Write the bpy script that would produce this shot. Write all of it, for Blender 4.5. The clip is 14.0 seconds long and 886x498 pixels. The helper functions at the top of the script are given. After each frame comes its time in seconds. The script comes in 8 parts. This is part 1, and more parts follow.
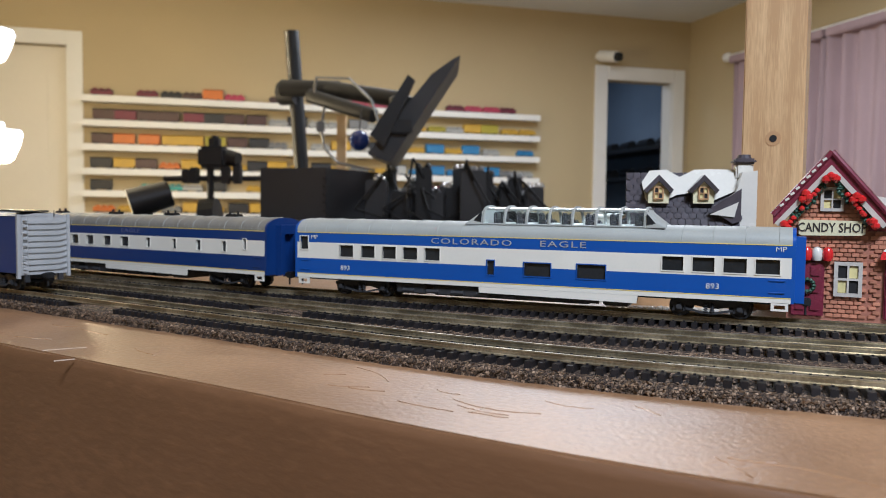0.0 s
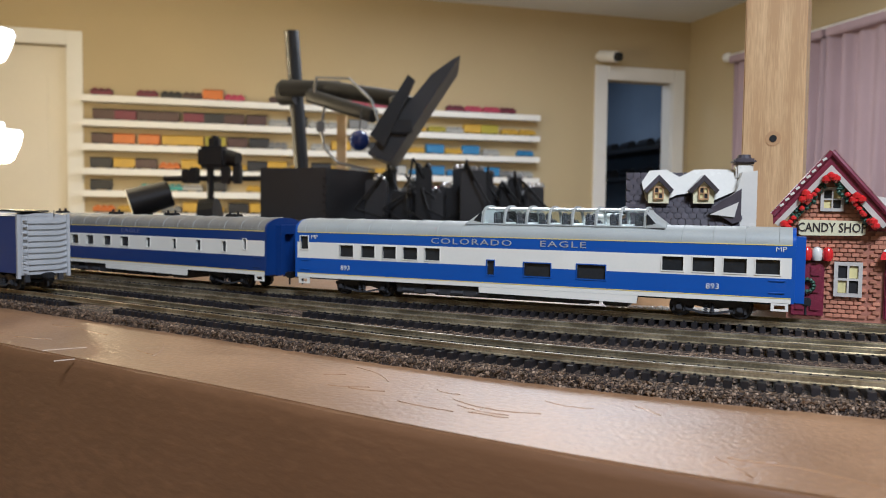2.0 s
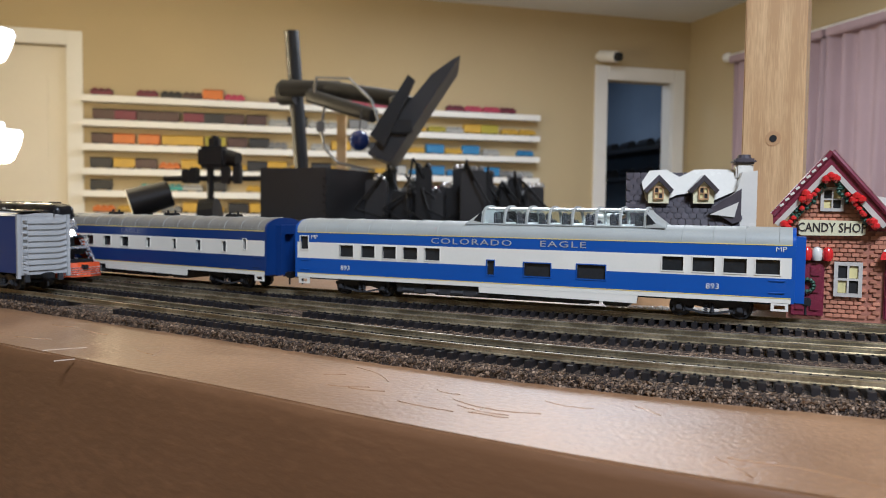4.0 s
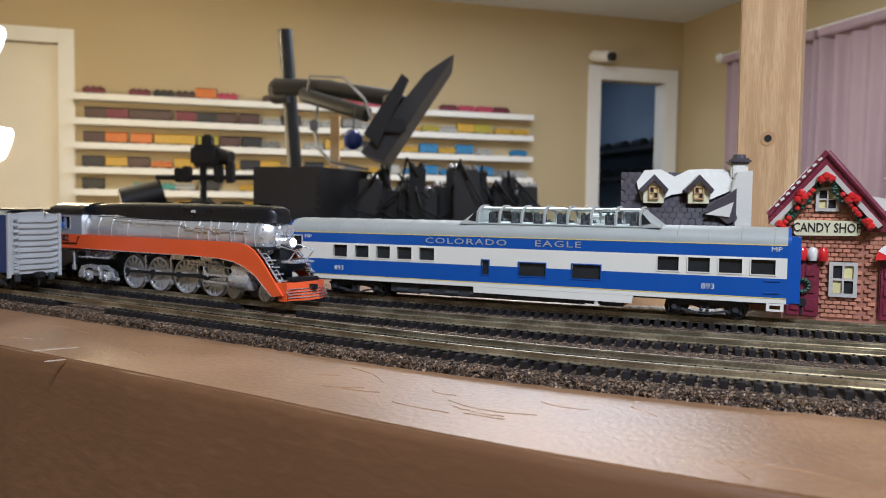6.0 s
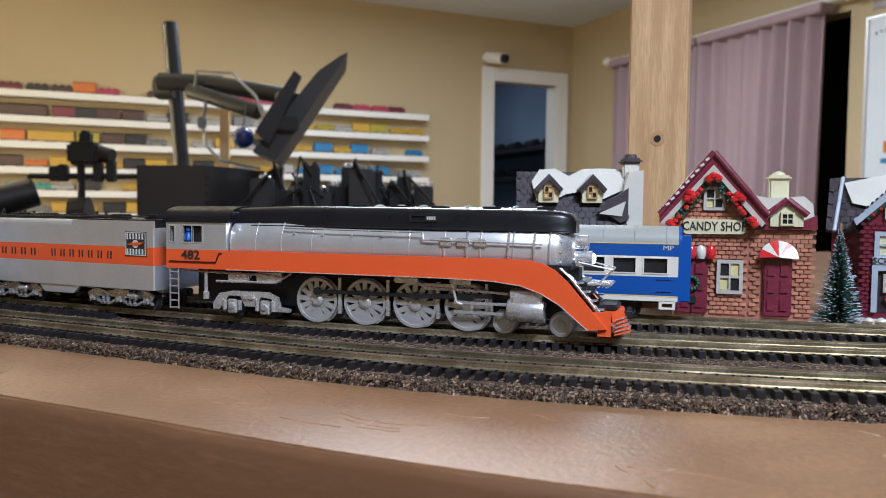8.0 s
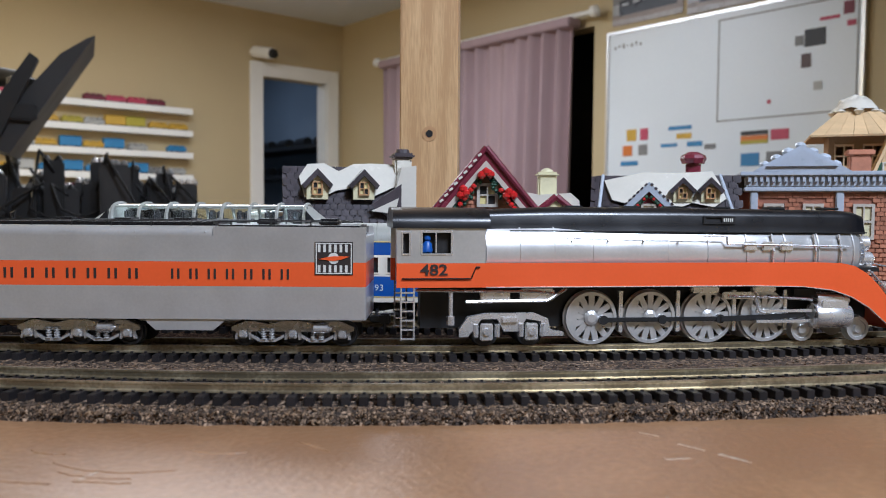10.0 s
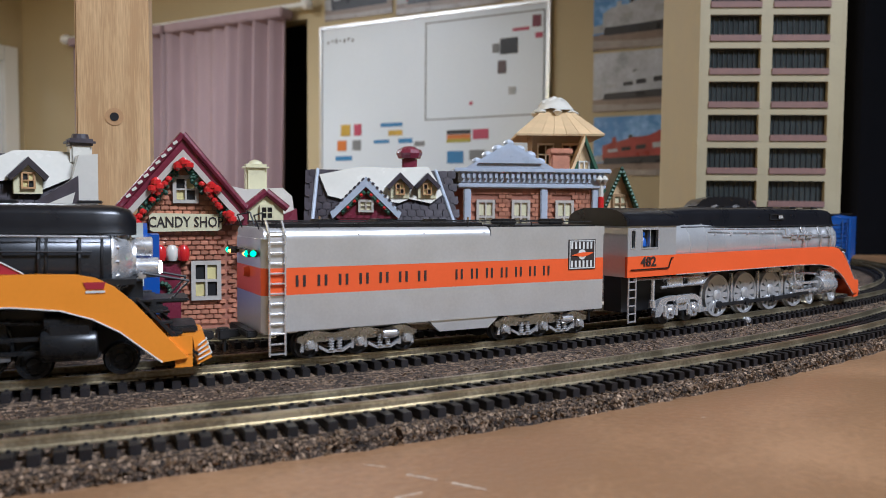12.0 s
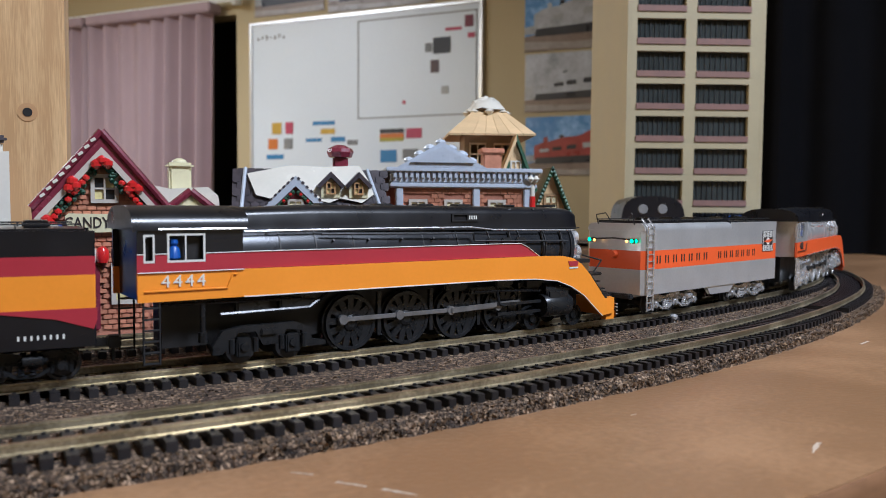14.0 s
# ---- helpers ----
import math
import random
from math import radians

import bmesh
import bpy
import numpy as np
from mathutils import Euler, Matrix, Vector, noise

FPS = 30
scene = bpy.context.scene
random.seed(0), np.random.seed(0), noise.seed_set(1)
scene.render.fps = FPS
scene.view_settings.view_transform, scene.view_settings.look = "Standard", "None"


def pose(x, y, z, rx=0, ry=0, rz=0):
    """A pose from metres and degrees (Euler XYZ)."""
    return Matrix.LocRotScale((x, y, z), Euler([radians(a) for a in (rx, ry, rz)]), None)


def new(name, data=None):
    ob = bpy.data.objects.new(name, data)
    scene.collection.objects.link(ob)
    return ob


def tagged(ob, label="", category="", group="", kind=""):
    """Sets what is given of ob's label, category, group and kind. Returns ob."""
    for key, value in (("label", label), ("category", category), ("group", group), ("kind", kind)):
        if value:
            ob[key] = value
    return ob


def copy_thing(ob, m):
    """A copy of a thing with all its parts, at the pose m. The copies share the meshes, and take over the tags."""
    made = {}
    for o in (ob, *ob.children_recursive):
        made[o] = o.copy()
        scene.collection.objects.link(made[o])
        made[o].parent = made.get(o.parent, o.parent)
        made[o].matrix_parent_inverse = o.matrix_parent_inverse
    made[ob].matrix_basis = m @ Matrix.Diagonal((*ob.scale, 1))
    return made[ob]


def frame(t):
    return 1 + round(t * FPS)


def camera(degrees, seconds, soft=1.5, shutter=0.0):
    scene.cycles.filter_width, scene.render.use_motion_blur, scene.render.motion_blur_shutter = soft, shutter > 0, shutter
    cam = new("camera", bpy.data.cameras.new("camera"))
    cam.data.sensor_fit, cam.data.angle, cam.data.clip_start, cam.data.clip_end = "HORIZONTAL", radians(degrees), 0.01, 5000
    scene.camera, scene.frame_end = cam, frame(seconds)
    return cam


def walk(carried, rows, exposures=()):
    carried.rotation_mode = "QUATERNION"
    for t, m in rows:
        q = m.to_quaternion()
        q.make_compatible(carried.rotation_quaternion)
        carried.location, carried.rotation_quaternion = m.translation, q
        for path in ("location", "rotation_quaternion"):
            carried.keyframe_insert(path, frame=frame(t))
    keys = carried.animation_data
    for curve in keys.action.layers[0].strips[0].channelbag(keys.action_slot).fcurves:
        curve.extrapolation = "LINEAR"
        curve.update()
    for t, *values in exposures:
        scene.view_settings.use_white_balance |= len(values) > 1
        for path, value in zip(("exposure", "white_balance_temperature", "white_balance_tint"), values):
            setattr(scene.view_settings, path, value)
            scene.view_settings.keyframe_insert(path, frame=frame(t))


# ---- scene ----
cam = camera(59.47, 14.0, soft=0.8, shutter=0.0)
cam.data.dof.use_dof = True
cam.data.dof.focus_distance = 0.35
cam.data.dof.aperture_fstop = 20.0

# seconds, place, yaw, pitch, roll
PATH = [
    (0.0, 0.2909, -0.4175, 0.0559, 24.13, -3.07, 0.65),
    (5.3, 0.2909, -0.4175, 0.0559, 24.13, -3.07, 0.65),
    (6.0, 0.2893, -0.4158, 0.0559, 23.63, -3.11, 0.75),
    (6.5, 0.2886, -0.4145, 0.0560, 22.57, -3.09, 0.68),
    (7.0, 0.2866, -0.4098, 0.0560, 20.69, -3.06, 0.66),
    (7.5, 0.2860, -0.4066, 0.0561, 18.55, -3.05, 0.63),
    (10.0, 0.2829, -0.3693, 0.0549, -0.61, -2.94, 0.43),
    (10.5, 0.2838, -0.3593, 0.0549, -6.60, -2.96, 0.40),
    (11.0, 0.2858, -0.3496, 0.0551, -12.33, -2.99, 0.39),
    (11.5, 0.2878, -0.3416, 0.0556, -17.30, -3.09, 0.48),
    (12.0, 0.2910, -0.3341, 0.0560, -21.32, -3.20, 0.46),
    (12.5, 0.2922, -0.3312, 0.0563, -24.09, -3.27, 0.50),
    (13.0, 0.2924, -0.3307, 0.0562, -25.42, -3.24, 0.47),
    (13.5, 0.2932, -0.3315, 0.0563, -25.92, -3.25, 0.40),
    (14.0, 0.2933, -0.3314, 0.0563, -26.19, -3.23, 0.42),
]


def eye_pose(x, y, z, yaw, pitch, roll):
    """Camera pose from heading, tilt and lean in degrees."""
    return pose(x, y, z, 0, 0, yaw) @ pose(0, 0, 0, 90 + pitch, 0, 0) @ pose(0, 0, 0, 0, 0, roll)


walk(cam, [(t, eye_pose(*row)) for t, *row in PATH], exposures=[(0.0, 0.04, 5420, 10), (6.0, 0.04, 5400, 10), (7.5, 0.04, 5300, 10), (10.0, -0.10, 5380, 10), (12.0, -0.08, 5450, 10), (14.0, -0.02, 5500, 10)])

# ---- light ----
world = bpy.data.worlds.new("world")
scene.world = world
world.use_nodes = True
world.node_tree.nodes["Background"].inputs[0].default_value = (0.5, 0.55, 0.6, 1)
world.node_tree.nodes["Background"].inputs[1].default_value = 0.05

TURN = 40.0  # heading of the room's walls against the tracks
E1 = Vector((math.cos(radians(TURN)), math.sin(radians(TURN)), 0))
E2 = Vector((-E1.y, E1.x, 0))
BACK, RIGHT, LEFT, REAR, FLOOR, CEIL = 3.92, 2.85, -3.2, -3.0, -1.07, 1.257


def room(a, b, z=0.0, rz=0.0):
    """Pose in the room's own axes: a towards the curtain wall, b towards the shelf wall."""
    p = E1 * a + E2 * b
    return pose(p.x, p.y, z, 0, 0, TURN + rz)


def area_lamp(name, m, sx, sy, power, color):
    data = bpy.data.lights.new(name, "AREA")
    data.shape, data.size, data.size_y, data.energy, data.color = "RECTANGLE", sx, sy, power, color
    ob = new(name, data)
    ob.matrix_world = m
    return ob


def down(x, y, z):
    return pose(x, y, z, 0, 0, TURN)


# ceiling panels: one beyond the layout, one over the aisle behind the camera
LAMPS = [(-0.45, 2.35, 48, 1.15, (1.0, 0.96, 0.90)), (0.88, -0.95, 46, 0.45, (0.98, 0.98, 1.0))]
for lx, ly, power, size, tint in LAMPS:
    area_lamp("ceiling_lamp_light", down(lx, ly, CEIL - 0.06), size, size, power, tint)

# ---- materials ----


def material(name, color, rough=0.5, metal=0.0, vary=0.12, scale=60.0, fine=900.0, bump=0.05, coat=0.0, second=None, mix=(0.45, 0.62), stretch=(1, 1, 1), emit=0.0, spread=0.0, bump_scale=None, alpha_rough=0.12):
    """Principled surface with colour, gloss and relief that vary at two scales (metres)."""
    m = bpy.data.materials.new(name)
    m.use_nodes = True
    nt = m.node_tree
    nodes, link = nt.nodes, nt.links.new
    bsdf = nodes["Principled BSDF"]
    coord = nodes.new("ShaderNodeTexCoord")
    mapping = nodes.new("ShaderNodeMapping")
    mapping.inputs["Scale"].default_value = stretch
    link(coord.outputs["Object"], mapping.inputs["Vector"])
    big = nodes.new("ShaderNodeTexNoise")
    big.inputs["Scale"].default_value = scale
    big.inputs["Detail"].default_value = 5
    small = nodes.new("ShaderNodeTexNoise")
    small.inputs["Scale"].default_value = fine
    small.inputs["Detail"].default_value = 3
    link(mapping.outputs[0], big.inputs["Vector"])
    link(mapping.outputs[0], small.inputs["Vector"])
    ramp = nodes.new("ShaderNodeValToRGB")
    dark = tuple(c * (1 - vary) for c in color)
    light = tuple(min(1.0, c * (1 + vary)) for c in (second or color))
    ramp.color_ramp.elements[0].color = (*dark, 1)
    ramp.color_ramp.elements[1].color = (*light, 1)
    ramp.color_ramp.elements[0].position, ramp.color_ramp.elements[1].position = mix if second else (0.3, 0.7)
    blend = nodes.new("ShaderNodeMath")
    blend.operation = "MULTIPLY_ADD"
    blend.inputs[1].default_value = 0.35
    link(small.outputs["Fac"], blend.inputs[0])
    shift = nodes.new("ShaderNodeMath")
    shift.operation = "MULTIPLY"
    shift.inputs[1].default_value = 0.65
    link(big.outputs["Fac"], shift.inputs[0])
    link(shift.outputs[0], blend.inputs[2])
    link(blend.outputs[0], ramp.inputs["Fac"])
    out = ramp.outputs["Color"]
    if spread:
        info = nodes.new("ShaderNodeObjectInfo")
        geo = nodes.new("ShaderNodeNewGeometry")
        add = nodes.new("ShaderNodeMath")
        add.operation = "ADD"
        link(info.outputs["Random"], add.inputs[0])
        link(geo.outputs["Random Per Island"], add.inputs[1])
        frac = nodes.new("ShaderNodeMath")
        frac.operation = "FRACT"
        link(add.outputs[0], frac.inputs[0])
        amount = nodes.new("ShaderNodeMapRange")
        amount.inputs["To Min"].default_value = 1 - spread
        amount.inputs["To Max"].default_value = 1 + spread
        link(frac.outputs[0], amount.inputs["Value"])
        hsv = nodes.new("ShaderNodeHueSaturation")
        link(amount.outputs[0], hsv.inputs["Value"])
        link(out, hsv.inputs["Color"])
        out = hsv.outputs["Color"]
    link(out, bsdf.inputs["Base Color"])
    gloss = nodes.new("ShaderNodeMapRange")
    gloss.inputs["To Min"].default_value = max(0.02, rough - alpha_rough)
    gloss.inputs["To Max"].default_value = min(1.0, rough + alpha_rough)
    link(big.outputs["Fac"], gloss.inputs["Value"])
    link(gloss.outputs[0], bsdf.inputs["Roughness"])
    bsdf.inputs["Metallic"].default_value = metal
    bsdf.inputs["Coat Weight"].default_value = coat
    if bump:
        rel = nodes.new("ShaderNodeBump")
        rel.inputs["Strength"].default_value = min(1.0, bump * 4)
        rel.inputs["Distance"].default_value = bump_scale or 0.0004
        link(blend.outputs[0], rel.inputs["Height"])
        link(rel.outputs[0], bsdf.inputs["Normal"])
    if emit:
        bsdf.inputs["Emission Color"].default_value = (*color, 1)
        bsdf.inputs["Emission Strength"].default_value = emit
    return m


def glass(name, color=(0.9, 0.95, 0.95), rough=0.04):
    m = bpy.data.materials.new(name)
    m.use_nodes = True
    b = m.node_tree.nodes["Principled BSDF"]
    b.inputs["Base Color"].default_value = (*color, 1)
    b.inputs["Transmission Weight"].default_value = 1.0
    b.inputs["Roughness"].default_value = rough
    b.inputs["IOR"].default_value = 1.3
    return m


def cork(name):
    """Pressed cork: flakes about a millimetre across, each of its own brown, with dark joints."""
    m = bpy.data.materials.new(name)
    m.use_nodes = True
    nodes, link = m.node_tree.nodes, m.node_tree.links.new
    bsdf = nodes["Principled BSDF"]
    coord = nodes.new("ShaderNodeTexCoord")
    cells = nodes.new("ShaderNodeTexVoronoi")
    cells.inputs["Scale"].default_value = 780
    edges = nodes.new("ShaderNodeTexVoronoi")
    edges.feature = "DISTANCE_TO_EDGE"
    edges.inputs["Scale"].default_value = 780
    broad = nodes.new("ShaderNodeTexNoise")
    broad.inputs["Scale"].default_value = 45
    for n in (cells, edges, broad):
        link(coord.outputs["Object"], n.inputs["Vector"])
    tone = nodes.new("ShaderNodeSeparateColor")
    link(cells.outputs["Color"], tone.inputs[0])
    ramp = nodes.new("ShaderNodeValToRGB")
    ramp.color_ramp.elements[0].color = (0.020, 0.012, 0.008, 1)
    ramp.color_ramp.elements[1].color = (0.42, 0.29, 0.185, 1)
    mid = ramp.color_ramp.elements.new(0.55)
    mid.color = (0.135, 0.085, 0.052, 1)
    link(tone.outputs[0], ramp.inputs["Fac"])
    joint = nodes.new("ShaderNodeMapRange")
    joint.inputs["From Max"].default_value = 0.16
    joint.inputs["To Min"].default_value = 0.25
    link(edges.outputs["Distance"], joint.inputs["Value"])
    wear = nodes.new("ShaderNodeMapRange")
    wear.inputs["From Min"].default_value = 0.3
    wear.inputs["From Max"].default_value = 0.7
    wear.inputs["To Min"].default_value = 0.75
    wear.inputs["To Max"].default_value = 1.2
    link(broad.outputs["Fac"], wear.inputs["Value"])
    both = nodes.new("ShaderNodeMath")
    both.operation = "MULTIPLY"
    link(joint.outputs[0], both.inputs[0])
    link(wear.outputs[0], both.inputs[1])
    hsv = nodes.new("ShaderNodeHueSaturation")
    link(both.outputs[0], hsv.inputs["Value"])
    link(ramp.outputs["Color"], hsv.inputs["Color"])
    link(hsv.outputs["Color"], bsdf.inputs["Base Color"])
    bsdf.inputs["Roughness"].default_value = 0.8
    rel = nodes.new("ShaderNodeBump")
    rel.inputs["Strength"].default_value = 1.0
    rel.inputs["Distance"].default_value = 0.0006
    link(both.outputs[0], rel.inputs["Height"])
    link(rel.outputs[0], bsdf.inputs["Normal"])
    return m


WALL = material("mustard_wall_paint", (0.50, 0.405, 0.235), 0.75, vary=0.05, scale=2.0, fine=120, bump=0.03, bump_scale=0.002)
CEILING = material("ceiling_paint", (0.72, 0.75, 0.78), 0.85, vary=0.03, scale=2, fine=200, bump=0.03, bump_scale=0.002)
WHITE = material("white_trim_paint", (0.80, 0.79, 0.75), 0.45, vary=0.04, scale=6, fine=200, bump=0.02)
DOOR = material("cream_door_paint", (0.78, 0.73, 0.62), 0.5, vary=0.04, scale=4, fine=150, bump=0.02)
CARPET = material("room_carpet", (0.20, 0.16, 0.12), 0.95, vary=0.25, scale=8, fine=400, bump=0.2, bump_scale=0.003)
DARKROOM = material("slate_wall", (0.24, 0.29, 0.36), 0.8, vary=0.1, scale=3, fine=90, bump=0.02)
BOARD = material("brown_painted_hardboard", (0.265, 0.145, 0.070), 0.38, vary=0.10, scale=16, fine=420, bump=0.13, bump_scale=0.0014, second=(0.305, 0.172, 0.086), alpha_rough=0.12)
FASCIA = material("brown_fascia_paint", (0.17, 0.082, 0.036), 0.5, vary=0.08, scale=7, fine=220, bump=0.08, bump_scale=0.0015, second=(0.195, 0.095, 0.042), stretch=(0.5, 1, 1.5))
CORK = cork("cork_roadbed")
GRIT = material("cork_granules", (0.12, 0.076, 0.042), 0.85, vary=0.3, scale=300, fine=1500, bump=0.1, spread=0.85)
TIE = material("black_plastic_tie", (0.016, 0.014, 0.015), 0.42, vary=0.3, scale=300, fine=1500, bump=0.1, spread=0.3)
RAIL = material("dull_brass_rail", (0.36, 0.305, 0.20), 0.36, metal=0.8, vary=0.2, scale=60, fine=800, bump=0.03, second=(0.46, 0.40, 0.28))
BLACK = material("satin_black_paint", (0.008, 0.008, 0.010), 0.30, vary=0.2, scale=80, fine=900, bump=0.02)
GEARBLACK = material("oiled_black_gear", (0.018, 0.019, 0.021), 0.28, metal=0.3, vary=0.25, scale=200, fine=1200, bump=0.06)
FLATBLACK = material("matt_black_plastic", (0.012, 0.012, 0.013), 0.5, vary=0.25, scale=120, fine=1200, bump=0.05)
SILVER = material("silver_paint", (0.70, 0.70, 0.70), 0.33, metal=0.68, vary=0.08, scale=60, fine=900, bump=0.02)
CHROME = material("bright_silver_metal", (0.80, 0.80, 0.81), 0.26, metal=0.75, vary=0.12, scale=200, fine=1200, bump=0.03)
ORANGE = material("red_orange_paint", (0.76, 0.105, 0.022), 0.4, vary=0.05, scale=50, fine=700, bump=0.01)
AMBER = material("golden_orange_paint", (0.80, 0.27, 0.02), 0.38, vary=0.05, scale=50, fine=700, bump=0.01)
CRIMSON = material("crimson_paint", (0.36, 0.028, 0.042), 0.36, vary=0.06, scale=50, fine=700, bump=0.01)
STEELROD = material("worn_steel_rod", (0.24, 0.24, 0.25), 0.38, metal=0.7, vary=0.2, scale=200, fine=1200, bump=0.04)
GRAPHITE = material("graphite_boiler_paint", (0.034, 0.036, 0.041), 0.26, metal=0.4, vary=0.2, scale=60, fine=900, bump=0.02)
BLUE = material("royal_blue_paint", (0.012, 0.078, 0.34), 0.36, vary=0.06, scale=50, fine=700, bump=0.01)
NAVY = material("deep_blue_paint", (0.008, 0.034, 0.15), 0.36, vary=0.06, scale=50, fine=700, bump=0.01)
CREAM = material("cream_stripe_paint", (0.74, 0.705, 0.61), 0.4, vary=0.04, scale=50, fine=700, bump=0.01)
ROOFGREY = material("grey_roof_paint", (0.34, 0.35, 0.32), 0.5, vary=0.07, scale=60, fine=900, bump=0.02)
WEATHERED = material("dusty_brown_grey_roof", (0.20, 0.185, 0.155), 0.6, vary=0.22, scale=70, fine=900, bump=0.04)
CARGREY = material("light_grey_boxcar_paint", (0.43, 0.435, 0.43), 0.55, vary=0.08, scale=60, fine=900, bump=0.03)
YELLOW = material("yellow_pinstripe_paint", (0.75, 0.58, 0.12), 0.5, vary=0.05)
UNDER = material("dark_grey_underframe", (0.035, 0.036, 0.039), 0.5, vary=0.3, scale=200, fine=1200, bump=0.08)
GLAZE = material("dark_window_glazing", (0.02, 0.022, 0.024), 0.08, vary=0.3, scale=90, fine=600, bump=0.0)
DOMEGLASS = glass("clear_dome_plastic")
LIT = material("headlight_glow", (1.0, 0.93, 0.8), 0.3, vary=0.0, bump=0.0, emit=14)
GREENLIT = material("green_marker_glow", (0.02, 0.75, 0.30), 0.3, vary=0.0, bump=0.0, emit=2.2)
AMBERLIT = material("amber_marker_glow", (1.0, 0.45, 0.1), 0.3, vary=0.0, bump=0.0, emit=3)
LETTER = material("black_lettering", (0.03, 0.022, 0.02), 0.5, vary=0.1)
LETTERDIM = material("faded_lettering", (0.10, 0.11, 0.20), 0.5, vary=0.1)
LETTERLIGHT = material("pale_lettering", (0.62, 0.62, 0.58), 0.5, vary=0.1)

# ---- mesh helpers ----


def part(name, bm, mat, parent=None, label="", smooth=False):
    """Links a bmesh as one mesh object, under a thing or a part."""
    me = bpy.data.meshes.new(name)
    bmesh.ops.recalc_face_normals(bm, faces=bm.faces[:])
    bm.to_mesh(me)
    bm.free()
    me.materials.append(mat)
    if smooth:
        me.polygons.foreach_set("use_smooth", [True] * len(me.polygons))
        me.set_sharp_from_angle(angle=radians(35))
    ob = new(name, me)
    if parent is not None:
        ob.parent = parent
    if label:
        ob["label"] = label
    return ob


def pieces(name, bm, mat, parent):
    """Links each connected piece of a bmesh as a part of its own."""
    bm.verts.ensure_lookup_table()
    left = set(bm.verts)
    while left:
        heap, island = [next(v for v in bm.verts if v in left)], []
        left.discard(heap[0])
        while heap:
            v = heap.pop()
            island.append(v)
            for e in v.link_edges:
                o = e.other_vert(v)
                if o in left:
                    left.discard(o)
                    heap.append(o)
        order = {v: i for i, v in enumerate(island)}
        out = B()
        vs = [out.verts.new(v.co) for v in island]
        for f in {f for v in island for f in v.link_faces}:
            out.faces.new([vs[order[v]] for v in f.verts])
        part(name, out, mat, parent)
    bm.free()


def twin(ob, name, m, parent, label=""):
    """Another object on the same mesh."""
    o = new(name, ob.data)
    o.parent = parent
    o.matrix_basis = m
    if label:
        o["label"] = label
    return o


def thing(name, label, category, m=None, group="", kind=""):
    ob = new(name)
    ob.empty_display_size = 0.01
    if m is not None:
        ob.matrix_basis = m
    return tagged(ob, label, category, group, kind)


def B():
    return bmesh.new()


def box(bm, x0, x1, y0, y1, z0, z1, bev=0.0, m=None):
    vs = [bm.verts.new((x, y, z)) for x in (x0, x1) for y in (y0, y1) for z in (z0, z1)]
    fs = [bm.faces.new([vs[i] for i in f]) for f in ((0, 1, 3, 2), (4, 6, 7, 5), (0, 4, 5, 1), (2, 3, 7, 6), (0, 2, 6, 4), (1, 5, 7, 3))]
    if bev:
        es = {e for f in fs for e in f.edges}
        r = bmesh.ops.bevel(bm, geom=list(es), offset=bev, segments=2, affect="EDGES", clamp_overlap=True)
        vs = list({v for f in r["faces"] for v in f.verts} | {v for v in vs if v.is_valid})
    if m is not None:
        bmesh.ops.transform(bm, matrix=m, verts=[v for v in vs if v.is_valid])
    return vs


def cyl(bm, p0, p1, r0, r1=None, n=16, caps=True):
    """Cylinder or cone between two points."""
    p0, p1 = Vector(p0), Vector(p1)
    r1 = r0 if r1 is None else r1
    q = (p1 - p0).to_track_quat("Z", "Y")
    a, b = [], []
    for i in range(n):
        c = Vector((math.cos(2 * math.pi * i / n), math.sin(2 * math.pi * i / n), 0))
        a.append(bm.verts.new(p0 + q @ (c * r0)))
        b.append(bm.verts.new(p1 + q @ (c * r1)))
    for i in range(n):
        j = (i + 1) % n
        bm.faces.new((a[i], a[j], b[j], b[i]))
    if caps:
        bm.faces.new(a[::-1])
        bm.faces.new(b)


def tube(bm, pts, r, n=6):
    for p, q in zip(pts[:-1], pts[1:]):
        cyl(bm, p, q, r, r, n)


def prism(bm, pts, axis, c0, c1):
    """Extrudes a closed outline along an axis: x takes (y, z), y takes (x, z), z takes (x, y)."""
    def at(p, c):
        return {"x": (c, p[0], p[1]), "y": (p[0], c, p[1]), "z": (p[0], p[1], c)}[axis]
    a = [bm.verts.new(at(p, c0)) for p in pts]
    b = [bm.verts.new(at(p, c1)) for p in pts]
    n = len(pts)
    for i in range(n):
        j = (i + 1) % n
        bm.faces.new((a[i], a[j], b[j], b[i]))
    bm.faces.new(a[::-1])
    bm.faces.new(b)


def lathe(bm, prof, n=20, axis="x", c=(0, 0, 0)):
    """Turns (along, radius) pairs about an axis."""
    rings = []
    for u, r in prof:
        ring = []
        for i in range(n):
            t = 2 * math.pi * i / n
            a, b = r * math.cos(t), r * math.sin(t)
            p = {"x": (u, a, b), "y": (a, u, b), "z": (a, b, u)}[axis]
            ring.append(bm.verts.new(Vector(p) + Vector(c)))
        rings.append(ring)
    for p, q in zip(rings[:-1], rings[1:]):
        for i in range(n):
            j = (i + 1) % n
            bm.faces.new((p[i], p[j], q[j], q[i]))
    bm.faces.new(rings[0][::-1])
    bm.faces.new(rings[-1])


